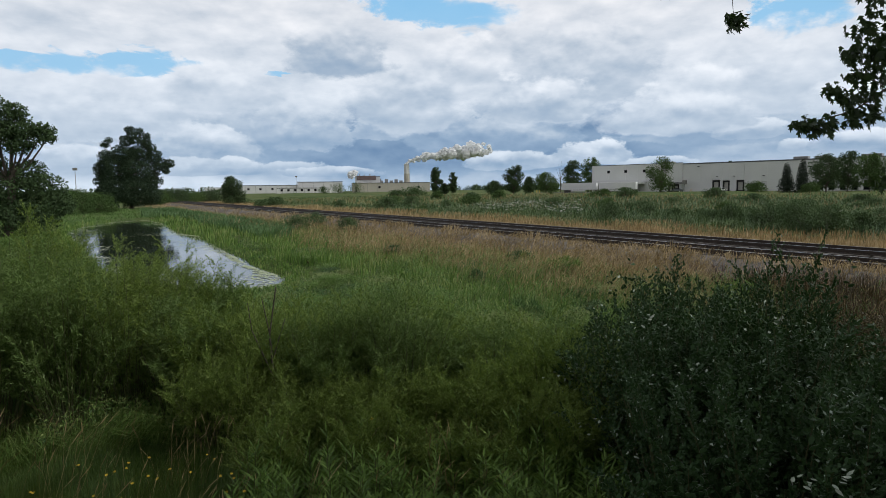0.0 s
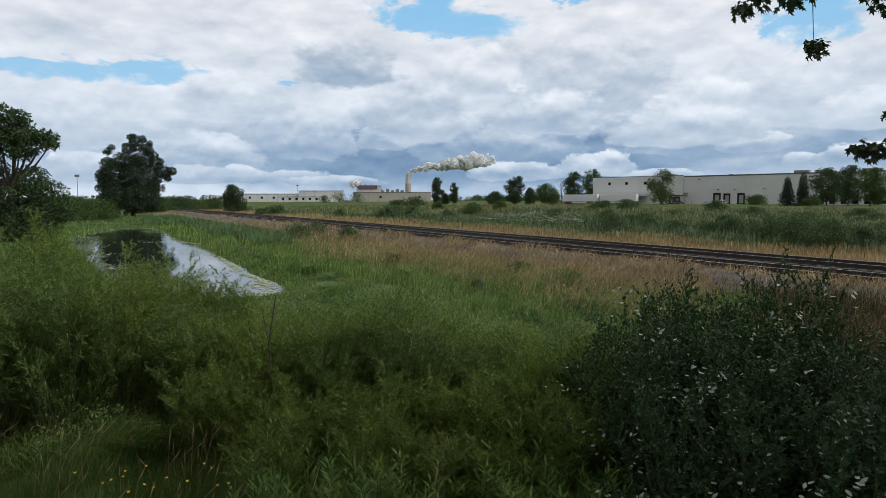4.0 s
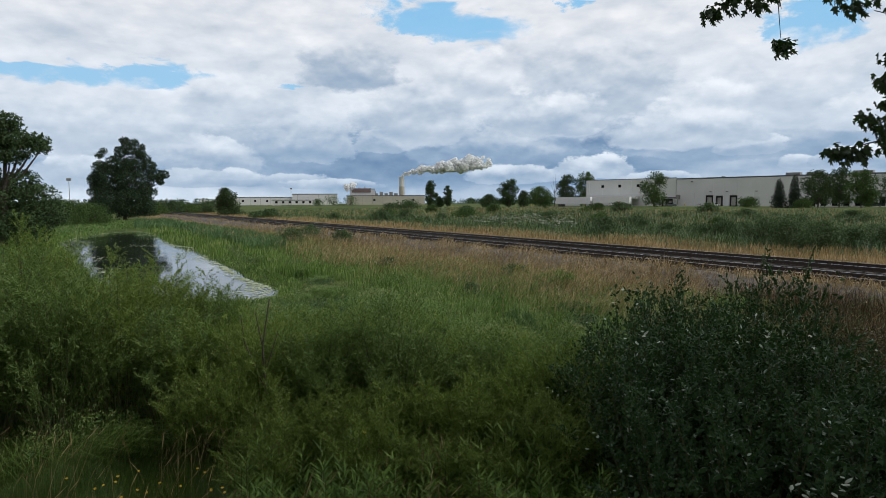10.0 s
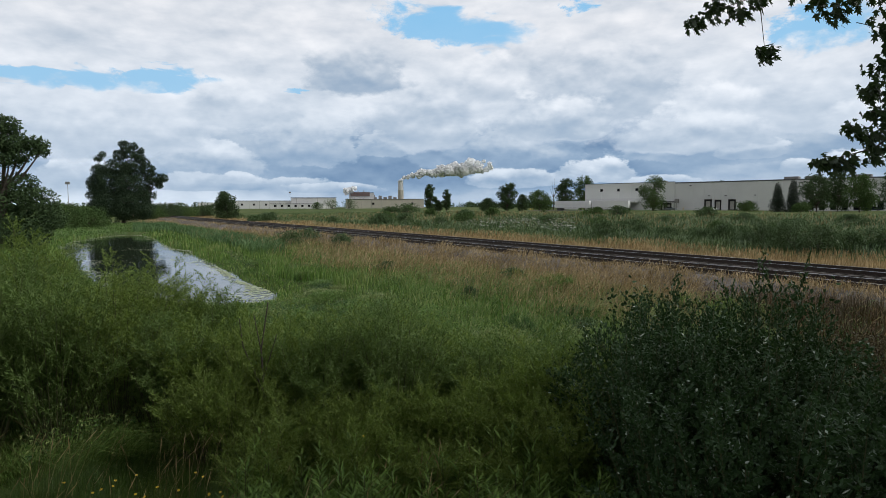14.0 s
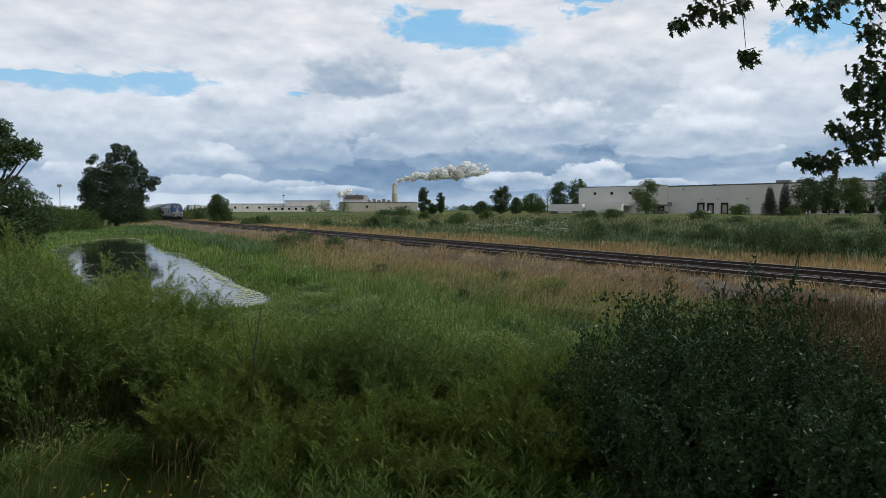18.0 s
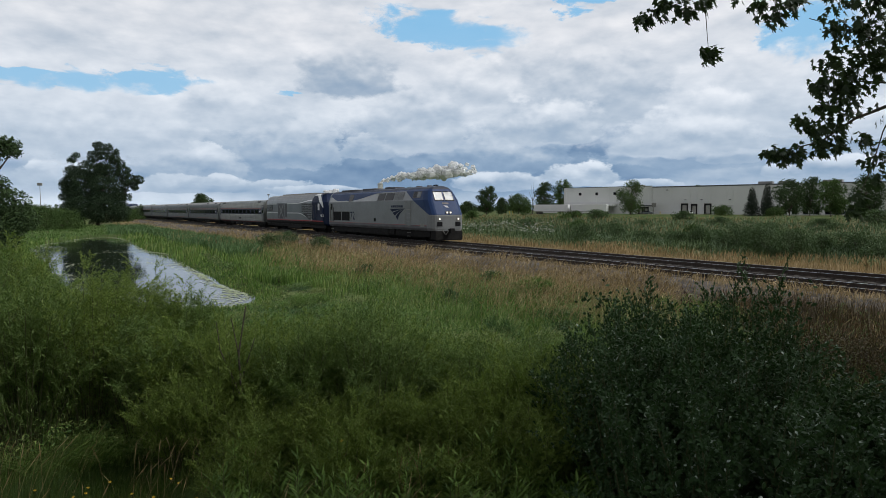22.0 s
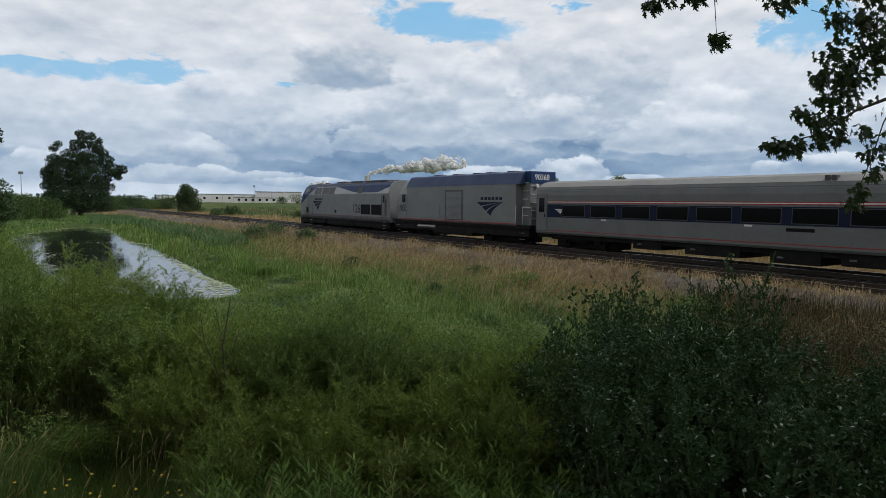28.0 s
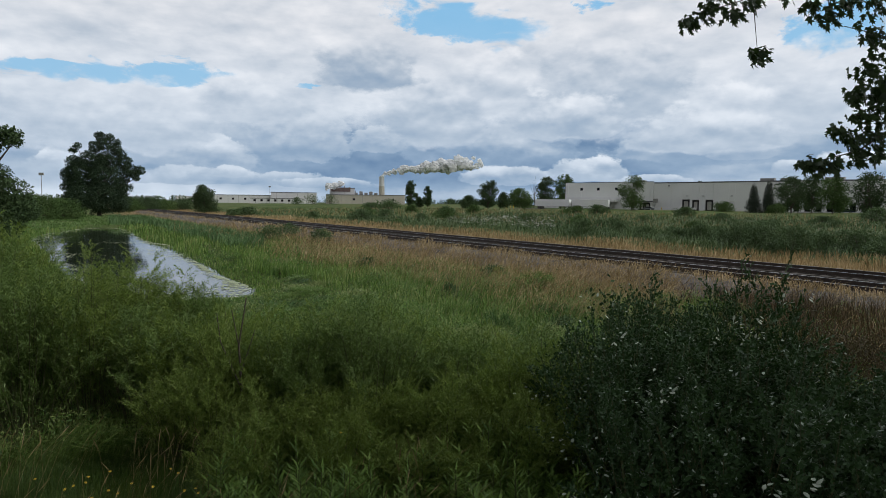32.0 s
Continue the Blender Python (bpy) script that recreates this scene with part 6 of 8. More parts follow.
tree_at(-18.3, 187, "bushy dark tree beside the railway bend", "tree", 7.8, 10.0, 4600, 0.42, M["tree"], 21, shape="dome", trunk=0.1)
tree_at(-0.55, 255, "slim green poplar in the field", "tree", 10.8, 6.0, 3200, 0.5, M["tree"], 22, shape="tall", trunk=0.12)
tree_at(0.95, 255, "slim green poplar in the field", "tree", 8.6, 4.2, 2200, 0.45, M["tree"], 23, shape="tall", trunk=0.12)
tree_at(0.2, 258, "low bush between two poplars", "bush", 4.5, 4.5, 1500, 0.45, M["tree"], 24, shape="dome", trunk=0.08)
tree_at(6.4, 246, "upright dark green field tree", "tree", 11.0, 9.0, 4200, 0.5, M["tree"], 25, shape="tall", trunk=0.1)
tree_at(4.7, 244, "low dark willow bush in the field", "bush", 5.0, 9.0, 2600, 0.45, M["tree"], 26, shape="dome", trunk=0.06)
tree_at(7.8, 250, "small field tree beside a taller one", "tree", 6.5, 6.0, 1900, 0.45, M["tree"], 27, shape="dome", trunk=0.08)
tree_at(9.3, 300, "round green tree near the warehouse", "tree", 9.5, 14.0, 4200, 0.55, M["tree_light"], 28, shape="dome", trunk=0.1)
tree_at(11.6, 318, "tall dark green tree beside the warehouse", "tree", 15.5, 12.0, 4600, 0.6, M["tree"], 29, shape="round", trunk=0.12)
tree_at(13.2, 330, "tall yellowish-green tree beside the warehouse", "tree", 17.2, 13.0, 4800, 0.6, M["tree_light"], 30, shape="round", trunk=0.12)
tree_at(19.0, 232, "light green tree in front of the loading docks", "tree", 12.3, 11.0, 4200, 0.42, M["tree_light"], 31, shape="round", trunk=0.10, lumps=50)
for k, (az, r, h) in enumerate(((28.5, 218, 8.6), (29.6, 216, 9.6))):
    tree_at(az, r, "dark conical thuja by the warehouse wall", "tree", h, 4.2, 3000, 0.4, M["thuja"], 41 + k, shape="cone", trunk=0.03, group="thujas")
for k, (az, r, h, wd, m) in enumerate(((31.2, 212, 11.0, 11, "tree"), (32.6, 222, 11.8, 11, "tree"), (34.0, 196, 10.0, 9.5, "tree_light"), (36.4, 205, 11.5, 13, "tree"), (38.6, 200, 10.8, 10, "tree"), (40.6, 190, 10, 9, "tree"))):
    tree_at(az, r, "leafy shade tree in front of the warehouse office", "tree", h, wd, 4200, 0.45, M[m], 51 + k, shape="round", trunk=0.14, group="office trees")
tree_at(26.3, 225, "low grey-green shrub by the loading docks", "bush", 3.4, 8, 1500, 0.4, M["tree_light"], 61, shape="dome", trunk=0.05)
tree_at(30.2, 206, "low grey-green shrub by the loading docks", "bush", 3.0, 7, 1300, 0.4, M["tree_light"], 62, shape="dome", trunk=0.05)
snag = thing("dead_tree", "bare dead tree among the field trees", "tree", pose(*on_land(10.55, 300)))
part("trunk", limbs(7, 0.25, [((x, 0, z), (1, 1, 1)) for x, z in ((-2, 11), (0.4, 15), (2.2, 12), (-0.8, 13.5), (1.2, 10))], random.Random(5)), M["bark"], snag)
for k, az in enumerate((16.0, 22.6, 24.3, 25.0, 27.6)):
    tree_at(az, 420, "far tree top behind the warehouse roof", "tree", 15.8 + (k % 3) * 0.8, 7, 900, 0.8, M["tree"], 66 + k, shape="tall", trunk=0.1, group="trees behind the warehouse")

# bushes in the field beyond the tracks
for k, (az, r, h, wd) in enumerate(((14.8, 62, 2.3, 3.0), (24.6, 56, 2.2, 2.8), (27.3, 52, 2.4, 3.4), (29.6, 50, 2.6, 3.6), (31.4, 48, 2.4, 3.0), (23.0, 58, 1.6, 2.6), (25.9, 58, 1.8, 3.0), (20.2, 62, 1.5, 2.6), (33.5, 50, 1.8, 3.0), (36.0, 50, 2.1, 3.2), (38.4, 52, 2.0, 3.0),
                                    (-2.5, 190, 3.0, 9), (-4.0, 192, 2.2, 6), (-9.3, 430, 7, 14), (-7.8, 430, 7.5, 13), (-10.6, 440, 5, 9), (-14.8, 150, 2.2, 5), (-15.9, 148, 1.8, 4), (2.6, 120, 2.0, 4.0), (17.6, 75, 1.6, 3.0), (10, 90, 1.6, 3.2))):
    tree_at(az, r, "dense green shrub in the rough field", "bush", h * (0.85 if r < 100 else 1.0), wd * 1.15, 3000 if r < 100 else 1400, 0.13 if r < 100 else 0.4, M["shrub"], 80 + k, shape="dome", trunk=0.05, group="field shrubs", name="shrub")
ROUGH = [tree_at(18.0 + 6 * k, 66 + 5 * k, "low tangled weed bush in the rough field", "bush", 1.5, 2.6, 2200, 0.12, M["shrub" if k != 1 else "tree_light"], 410 + k, shape="dome", trunk=0.04, group="rough field bushes", name="weed_bush") for k in range(3)]
rf = random.Random(17)
for k in range(70):
    az, r = rf.uniform(-12, 42), math.exp(rf.uniform(math.log(46), math.log(170)))
    p = on_land(az, r, 0.05)
    if 43 < offs(p.x, p.y) < 108:
        z_ = rf.uniform(0.45, 1.1) * (1 + 0.4 * (r > 100))
        copy_thing(ROUGH[k % 3], pose(p.x, p.y, p.z, 0, 0, rf.uniform(0, 360)) @ Matrix.Diagonal((z_ * rf.uniform(0.9, 1.7), z_ * rf.uniform(0.9, 1.7), z_, 1)))
# thicket between the two large trees
for k, (az, r, h, wd) in enumerate(((-31.5, 128, 4.2, 10), (-30.0, 135, 4.6, 9), (-28.6, 140, 4.0, 9), (-33.5, 110, 3.2, 8), (-22.8, 210, 4.5, 10), (-21.5, 220, 3.8, 10), (-20.2, 230, 3.8, 10), (-23.9, 190, 3.4, 8), (-38, 90, 4, 8))):
    tree_at(az, r, "green thicket on the marsh edge", "bush", h, wd, 4200, 0.28, M["tree_light"] if k < 4 or k % 2 else M["tree"], 110 + k, shape="dome", trunk=0.04, group="marsh thicket", name="thicket")


def far_woods():
    rng = np.random.default_rng(77)
    blobs = []
    for az0, az1, r, h, n_ in ((-34, -13, 900, 8, 130), (-0.5, 6.5, 1300, 11, 60), (6, 14, 700, 9, 40), (14, 45, 900, 9, 80), (-60, -34, 500, 9, 60)):
        for _ in range(n_):
            az, rr = rng.uniform(az0, az1), r * rng.uniform(0.9, 1.15)
            p = polar(az, rr)
            k = h * rng.uniform(0.35, 0.75)
            blobs.append(((p.x, p.y, land(p.x, p.y) + k * 0.6), (k * 1.3, k * 1.3, k * 0.9)))
    me = crown_mesh("far_woods", blobs, 26000, 2.2, M["tree"], rng)
    tagged(new("far_woods", me), "low dark line of distant trees along the horizon", "woods", kind="stuff")


far_woods()


# ---- grasses ----
def blades(name, at, height, width, bend, material, rng, label, category):
    """Bent tapering blades, five corners each, as one sheet of stuff."""
    k = len(at)
    a = rng.random(k) * 6.283
    side = np.stack([np.cos(a), np.sin(a), np.zeros(k)], 1)
    wind = np.array([0.75, 0.1, 0.0])
    out_ = np.stack([-np.sin(a), np.cos(a), np.zeros(k)], 1) * rng.uniform(-1, 1, (k, 1)) + side * rng.uniform(-0.8, 0.8, (k, 1)) + wind * 0.35
    flow = np.array([noise.noise_vector((x * 1.3, y * 1.3, 3.0)) for x, y, _ in at])
    flow[:, 2] = 0
    out_ = out_ * 0.6 + flow * 1.5
    h, w_, b_ = np.broadcast_to(height, k)[:, None], np.broadcast_to(width, k)[:, None], np.broadcast_to(bend, k)[:, None]
    up = np.array([0.0, 0.0, 1.0])
    p0, p1, p2 = at, at + up * h * 0.62 + out_ * h * b_ * 0.34, at + up * h * np.maximum(0.35, 1 - 0.30 * b_ ** 1.3) + out_ * h * b_
    co = np.stack([p0 - side * w_ * 0.5, p0 + side * w_ * 0.5, p1 + side * w_ * 0.42, p1 - side * w_ * 0.42, p2], 1)
    base = np.arange(k)[:, None] * 5
    loops = np.concatenate([base + np.array([[0, 1, 2, 3]]), base + np.array([[3, 2, 4]])], 1)
    me = mesh_np(name, co, loops.ravel(), np.tile([4, 3], k), material)
    return tagged(new(name, me), label, category, kind="stuff")


def seeds_heads(name, at, height, material, rng, label):
    """Thin stalks with a loose spindle of seeds on top."""
    k = len(at)
    lean = np.stack([rng.normal(0.26, 0.24, k), rng.normal(0, 0.22, k), np.zeros(k)], 1)
    h = np.broadcast_to(height, k)[:, None]
    top = at + np.array([0, 0, 1.0]) * h + lean * h
    neck = at + np.array([0, 0, 0.8]) * h + lean * h * 0.62
    a = rng.random(k) * 6.283
    side = np.stack([np.cos(a), np.sin(a), np.zeros(k)], 1)
    far = np.linalg.norm(at[:, :2], axis=1, keepdims=True)
    fat = (0.0015 + 0.003 * rng.random((k, 1))) + 0.00036 * far
    thin = fat * 0.25
    mid = (top + neck) / 2
    co = np.stack([at - side * thin, at + side * thin, neck + side * thin, neck - side * thin, mid + side * fat, top, mid - side * fat], 1)
    base = np.arange(k)[:, None] * 7
    loops = np.concatenate([base + np.array([[0, 1, 2, 3]]), base + np.array([[3, 2, 4, 5, 6]])], 1)
    me = mesh_np(name, co, loops.ravel(), np.tile([4, 5], k), material)
    return tagged(new(name, me), label, "grass", kind="stuff")


def scatter(rng, n_, az, r, test=None, clump=0.0, seed=0.0):
    """Places on the land, denser near the eye, over a sector; test(x, y, u) keeps or drops."""
    out_ = []
    tries = 0
    while len(out_) < n_ and tries < n_ * 6:
        tries += 1
        a, rr = radians(rng.uniform(*az)), math.exp(rng.uniform(math.log(r[0]), math.log(r[1])))
        x, y = rr * math.sin(a), rr * math.cos(a)
        u = offs(x, y)
        if test and not test(x, y, u):
            continue
        if clump and noise.noise((x * clump, y * clump, seed)) < rng.uniform(-0.7, 0.4):
            continue
        out_.append((x, y, land(x, y) - 0.02))
    return np.array(out_)


def on_bed(p):
    """Lifts places beside the rails on to the ballast's shoulder."""
    u = p[:, 0] * ACROSS.x + p[:, 1] * ACROSS.y
    p = p.copy()
    p[:, 2] = np.maximum(p[:, 2], np.interp(u, [18.9, 19.4, 20.2, 20.9, 28.3, 29.2, 30.6], [0.48, 0.68, 1.08, 1.25, 1.25, 1.05, 0.45]))
    return p


def dry(x, y):
    return not (-60 < x < 5 and 15 < y < 105) or pond_depth(x, y) < -0.1


def edge_wave(x, y):
    return 2.2 * noise.noise((x * 0.10, y * 0.10, 2.0)) + 1.0 * noise.noise((x * 0.45, y * 0.45, 4.0))


def far_size(p, near, per):
    return near + per * np.linalg.norm(p[:, :2], axis=1)


def taper(p):
    """Growth gets shorter towards the ballast."""
    u = p[:, 0] * ACROSS.x + p[:, 1] * ACROSS.y
    return 1.0 - 0.34 * np.clip((u - 13.0) / 6.0, 0, 1)


def shore_low(p):
    """Short growth between the camera and the near end of the pond."""
    near = np.array([1.0 if not (-40 < x < 3 and 15 < y < 60) else min(1.0, max(0.28, -pond_depth(x, y) / 7.0)) for x, y, _ in p])
    return near


def tussock(p):
    """Growth stands in tufts of uneven height."""
    return np.array([0.84 + 0.85 * noise.noise((x * 0.45, y * 0.45, 1.0)) + 0.60 * noise.noise((x * 1.3, y * 1.3, 6.0)) for x, y, _ in p]).clip(0.2, 2.0)


rg = np.random.default_rng(101)
# foreground grass on the bank, its colour darkened for the maple's shade
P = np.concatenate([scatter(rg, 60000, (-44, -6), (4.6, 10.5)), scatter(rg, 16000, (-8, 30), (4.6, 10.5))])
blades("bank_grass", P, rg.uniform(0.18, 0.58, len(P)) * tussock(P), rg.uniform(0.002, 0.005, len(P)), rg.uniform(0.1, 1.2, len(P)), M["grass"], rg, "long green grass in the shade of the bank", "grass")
P = scatter(rg, 420, (-44, 4), (6.0, 10.0))
seeds_heads("seeding_grass", P, rg.uniform(0.7, 1.05, len(P)), M["tan"], rg, "pale seed heads above the bank's grass")
# wet green meadow
P = scatter(rg, 70000, (-40, 42), (10.0, 95.0), lambda x, y, u: u + edge_wave(x, y) < rg.uniform(13.5, 20.0) and u < 19.5 and dry(x, y))
s = far_size(P, 0.004, 0.00058)
blades("meadow_grass", P, rg.uniform(0.28, 0.66, len(P)) * shore_low(P) * tussock(P), s * rg.uniform(0.7, 1.3, len(P)), rg.uniform(0.8, 2.1, len(P)), M["grass_mid"], rg, "lush green meadow grass bent by the wind", "grass")
P = scatter(rg, 17000, (-36, 42), (12.0, 60.0), lambda x, y, u: u + edge_wave(x, y) < rg.uniform(14, 19.5) and dry(x, y), 0.28, 7.0)
s = far_size(P, 0.006, 0.0009)
blades("tall_sedge", P, rg.uniform(0.45, 0.8, len(P)) * shore_low(P), s * 0.8, rg.uniform(0.8, 1.8, len(P)), M["sedge"], rg, "dark green sedge clumps in the meadow", "grass")
P = scatter(rg, 10000, (-30, 42), (11.0, 60.0), lambda x, y, u: u + edge_wave(x, y) < 18 and dry(x, y), 0.15, 9.0)
seeds_heads("meadow_seed_heads", P, rg.uniform(0.4, 0.7, len(P)) * shore_low(P), M["weedgreen"], rg, "pale green seed heads over the meadow grass")
# close lawn-like growth behind the pond
P = scatter(rg, 24000, (-40, -15), (56.0, 170.0), lambda x, y, u: u < 14 and dry(x, y) and pond_depth(x, y) < -0.4)
s = far_size(P, 0.006, 0.0007)
blades("shore_lawn", P, rg.uniform(0.15, 0.36, len(P)), s, rg.uniform(0.6, 1.8, len(P)), M["lush"], rg, "short bright green growth behind the pond", "grass")
# leafy growth between the blades
P = scatter(rg, 110000, (-34, 44), (10.0, 75.0), lambda x, y, u: u + edge_wave(x, y) < rg.uniform(13.5, 23.0) and u < 20.6 and dry(x, y), 0.5, 13.0)
k = len(P)
s = far_size(P, 0.020, 0.0013) * rg.uniform(0.6, 1.4, k)
P[:, 2] += rg.random(k) ** 0.6 * 0.60 * tussock(P) * shore_low(P) * taper(P)
for name, label, paint, lo, hi in (("meadow_herbs", "small-leaved green herbs in the meadow", "grass_mid", 0, k // 2), ("meadow_leaves", "darker leafy tufts in the meadow", "sedge", k // 2, k * 4 // 5), ("pale_herbs", "pale yellow-green herbs in the meadow", "weedgreen", k * 4 // 5, k)):
    q = slice(lo, hi)
    me = leaf_mesh(name, P[q], rg.normal(size=(hi - lo, 3)) + np.array([0.45, 0, 0.2]), rg.normal(size=(hi - lo, 3)) + np.array([0, -0.4, 0.9]), s[q] * 1.8, s[q] * 0.42, M[paint])
    tagged(new(name, me), label, "herbs", kind="stuff")
# dry strip before the tracks
P = scatter(rg, 46000, (-30, 46), (13.0, 190.0), lambda x, y, u: rg.uniform(13.5, 20.5) < u + 1.2 * edge_wave(x, y) and u < 21.45 and not (x > 0.42 * y and u < 20.6 and rg.random() < 0.9))
P = on_bed(P)
s = far_size(P, 0.003, 0.0006)
blades("dry_grass", P, rg.uniform(0.45, 0.95, len(P)) * taper(P) * tussock(P), s * rg.uniform(0.7, 1.3, len(P)), rg.uniform(0.6, 1.9, len(P)), M["tan"], rg, "straw-coloured tall grass beside the tracks", "grass")
P = scatter(rg, 22000, (-28, 46), (13.0, 90.0), lambda x, y, u: rg.uniform(11.5, 20.5) < u + 1.2 * edge_wave(x, y) and u < 21.3 and not (x > 0.42 * y and rg.random() < 0.9))
seeds_heads("dry_seed_heads", P, rg.uniform(0.65, 1.1, len(P)) * taper(P), M["tan"], rg, "feathery tan seed heads beside the tracks")
P = scatter(rg, 30000, (-28, 46), (13.0, 110.0), lambda x, y, u: 10.0 < u + edge_wave(x, y) and u < rg.uniform(13.5, 19.5), 0.22, 3.0)
s = far_size(P, 0.005, 0.0009)
blades("mixed_grass", P, rg.uniform(0.4, 0.8, len(P)) * taper(P), s, rg.uniform(0.2, 0.6, len(P)), M["grass_mid"], rg, "green tufts among the dry grass", "grass")
P = scatter(rg, 26000, (20, 48), (10.0, 27.0), lambda x, y, u: 8.0 < u < 20.4, 0.3, 11.0)
blades("rusty_weeds", P, rg.uniform(0.4, 0.95, len(P)), rg.uniform(0.005, 0.014, len(P)), rg.uniform(0.3, 1.4, len(P)), M["rust"], rg, "reddish-brown dying weeds in the dry grass", "weeds")
P = scatter(rg, 11000, (26, 48), (11.5, 22.0), lambda x, y, u: 8.5 < u < 19.8, 0.5, 15.0)
blades("brown_stalks", P, rg.uniform(0.6, 1.15, len(P)), rg.uniform(0.005, 0.016, len(P)), rg.uniform(0.1, 0.8, len(P)), M["dock"], rg, "dark brown dead stalks in the dry grass", "weeds")
P = scatter(rg, 6000, (24, 48), (10.5, 17.0), lambda x, y, u: 7.5 < u < 15.5, 0.4, 21.0)
blades("golden_grass", P, rg.uniform(0.4, 0.8, len(P)), rg.uniform(0.004, 0.009, len(P)), rg.uniform(0.7, 1.8, len(P)), M["rust"], rg, "golden-brown bent grass behind the thicket", "grass")
# strip and field beyond the tracks
P = scatter(rg, 26000, (-27, 46), (30.0, 260.0), lambda x, y, u: 29.4 < u < 41.5 + 1.6 * edge_wave(x, y))
P = on_bed(P)
s = far_size(P, 0.004, 0.0009)
blades("dry_grass_far", P, rg.uniform(0.4, 0.8, len(P)), s, rg.uniform(0.1, 0.5, len(P)), M["tan"], rg, "straw-coloured grass beyond the tracks", "grass")
P = scatter(rg, 62000, (-20, 46), (40.0, 240.0), lambda x, y, u: 38.5 + 1.6 * edge_wave(x, y) < u < 116)
s = far_size(P, 0.008, 0.0008)
blades("field_growth", P, rg.uniform(0.35, 0.85, len(P)) * (0.6 + 0.5 * tussock(P * 0.3)), s * rg.uniform(0.7, 1.5, len(P)), rg.uniform(0.7, 2.0, len(P)), M["field"], rg, "rough green field growth", "grass")
P = scatter(rg, 24000, (-10, 46), (42.0, 120.0), lambda x, y, u: 41.0 + edge_wave(x, y) < u < 95, 0.08, 1.0)
s = far_size(P, 0.010, 0.0008)
blades("tall_weeds", P, rg.uniform(0.6, 1.4, len(P)), s, rg.uniform(0.6, 1.8, len(P)), M["field_deep"], rg, "tall dark green weeds in the field", "weeds")
P = scatter(rg, 5000, (-15, 46), (50.0, 200.0), lambda x, y, u: 50 < u < 110)
s = far_size(P, 0.004, 0.0006)
blades("field_straw", P, rg.uniform(0.6, 1.2, len(P)), s, rg.uniform(0.1, 0.5, len(P)), M["tan"], rg, "scattered straw-coloured stalks in the field", "grass")
# reeds on the far shore and between pond and tracks
P = scatter(rg, 18000, (-25.5, -13.5), (50.0, 140.0), lambda x, y, u: 3 < u < 16 and dry(x, y) and pond_depth(x, y) < -3, 0.05, 5.0)
s = far_size(P, 0.006, 0.00055)
blades("reeds", P, rg.uniform(0.6, 1.25, len(P)), s, rg.uniform(0.3, 1.2, len(P)), M["reed"], rg, "blue-green reeds round the pond", "reeds")
P = scatter(rg, 5000, (-36, -12), (24.0, 100.0), lambda x, y, u: -1.3 < pond_depth(x, y) < 0.3)
blades("shore_sedge", P, rg.uniform(0.3, 0.7, len(P)) * np.where(P[:, 1] < 45, 0.4, 1.0), far_size(P, 0.006, 0.0011), rg.uniform(0.1, 0.5, len(P)), M["grass_mid"], rg, "short sedge along the pond's edge", "reeds")
# grass that leans over the ballast
P = scatter(rg, 7000, (-15, 46), (19.0, 110.0), lambda x, y, u: 19.2 < u < 21.3)
seeds_heads("trackside_grass", on_bed(P), rg.uniform(0.2, 0.45, len(P)), M["tan"], rg, "thin dry stalks at the edge of the ballast")


def white_flowers():
    rng = np.random.default_rng(8)
    P = scatter(rng, 420, (2.5, 12.5), (58.0, 100.0), lambda x, y, u: 44 < u < 75, 0.15, 2.0)
    verts, faces = [], []
    for x, y, z in P:
        h, r, base = rng.uniform(0.6, 1.0), rng.uniform(0.07, 0.15), len(verts)
        for j in range(7):
            verts.append((x + r * math.cos(j * 0.9), y + r * math.sin(j * 0.9) - 0.0, z + h + rng.uniform(-0.02, 0.02)))
        verts.append((x, y, z + h - 0.06))
        faces += [(base + j, base + (j + 1) % 7, base + 7) for j in range(7)]
        faces.append(tuple(base + j for j in range(7)))
    tagged(new("white_flowers", mesh("white_flowers", verts, faces, M["lace"])), "white umbel flowers scattered in the field", "flowers", kind="stuff")


white_flowers()


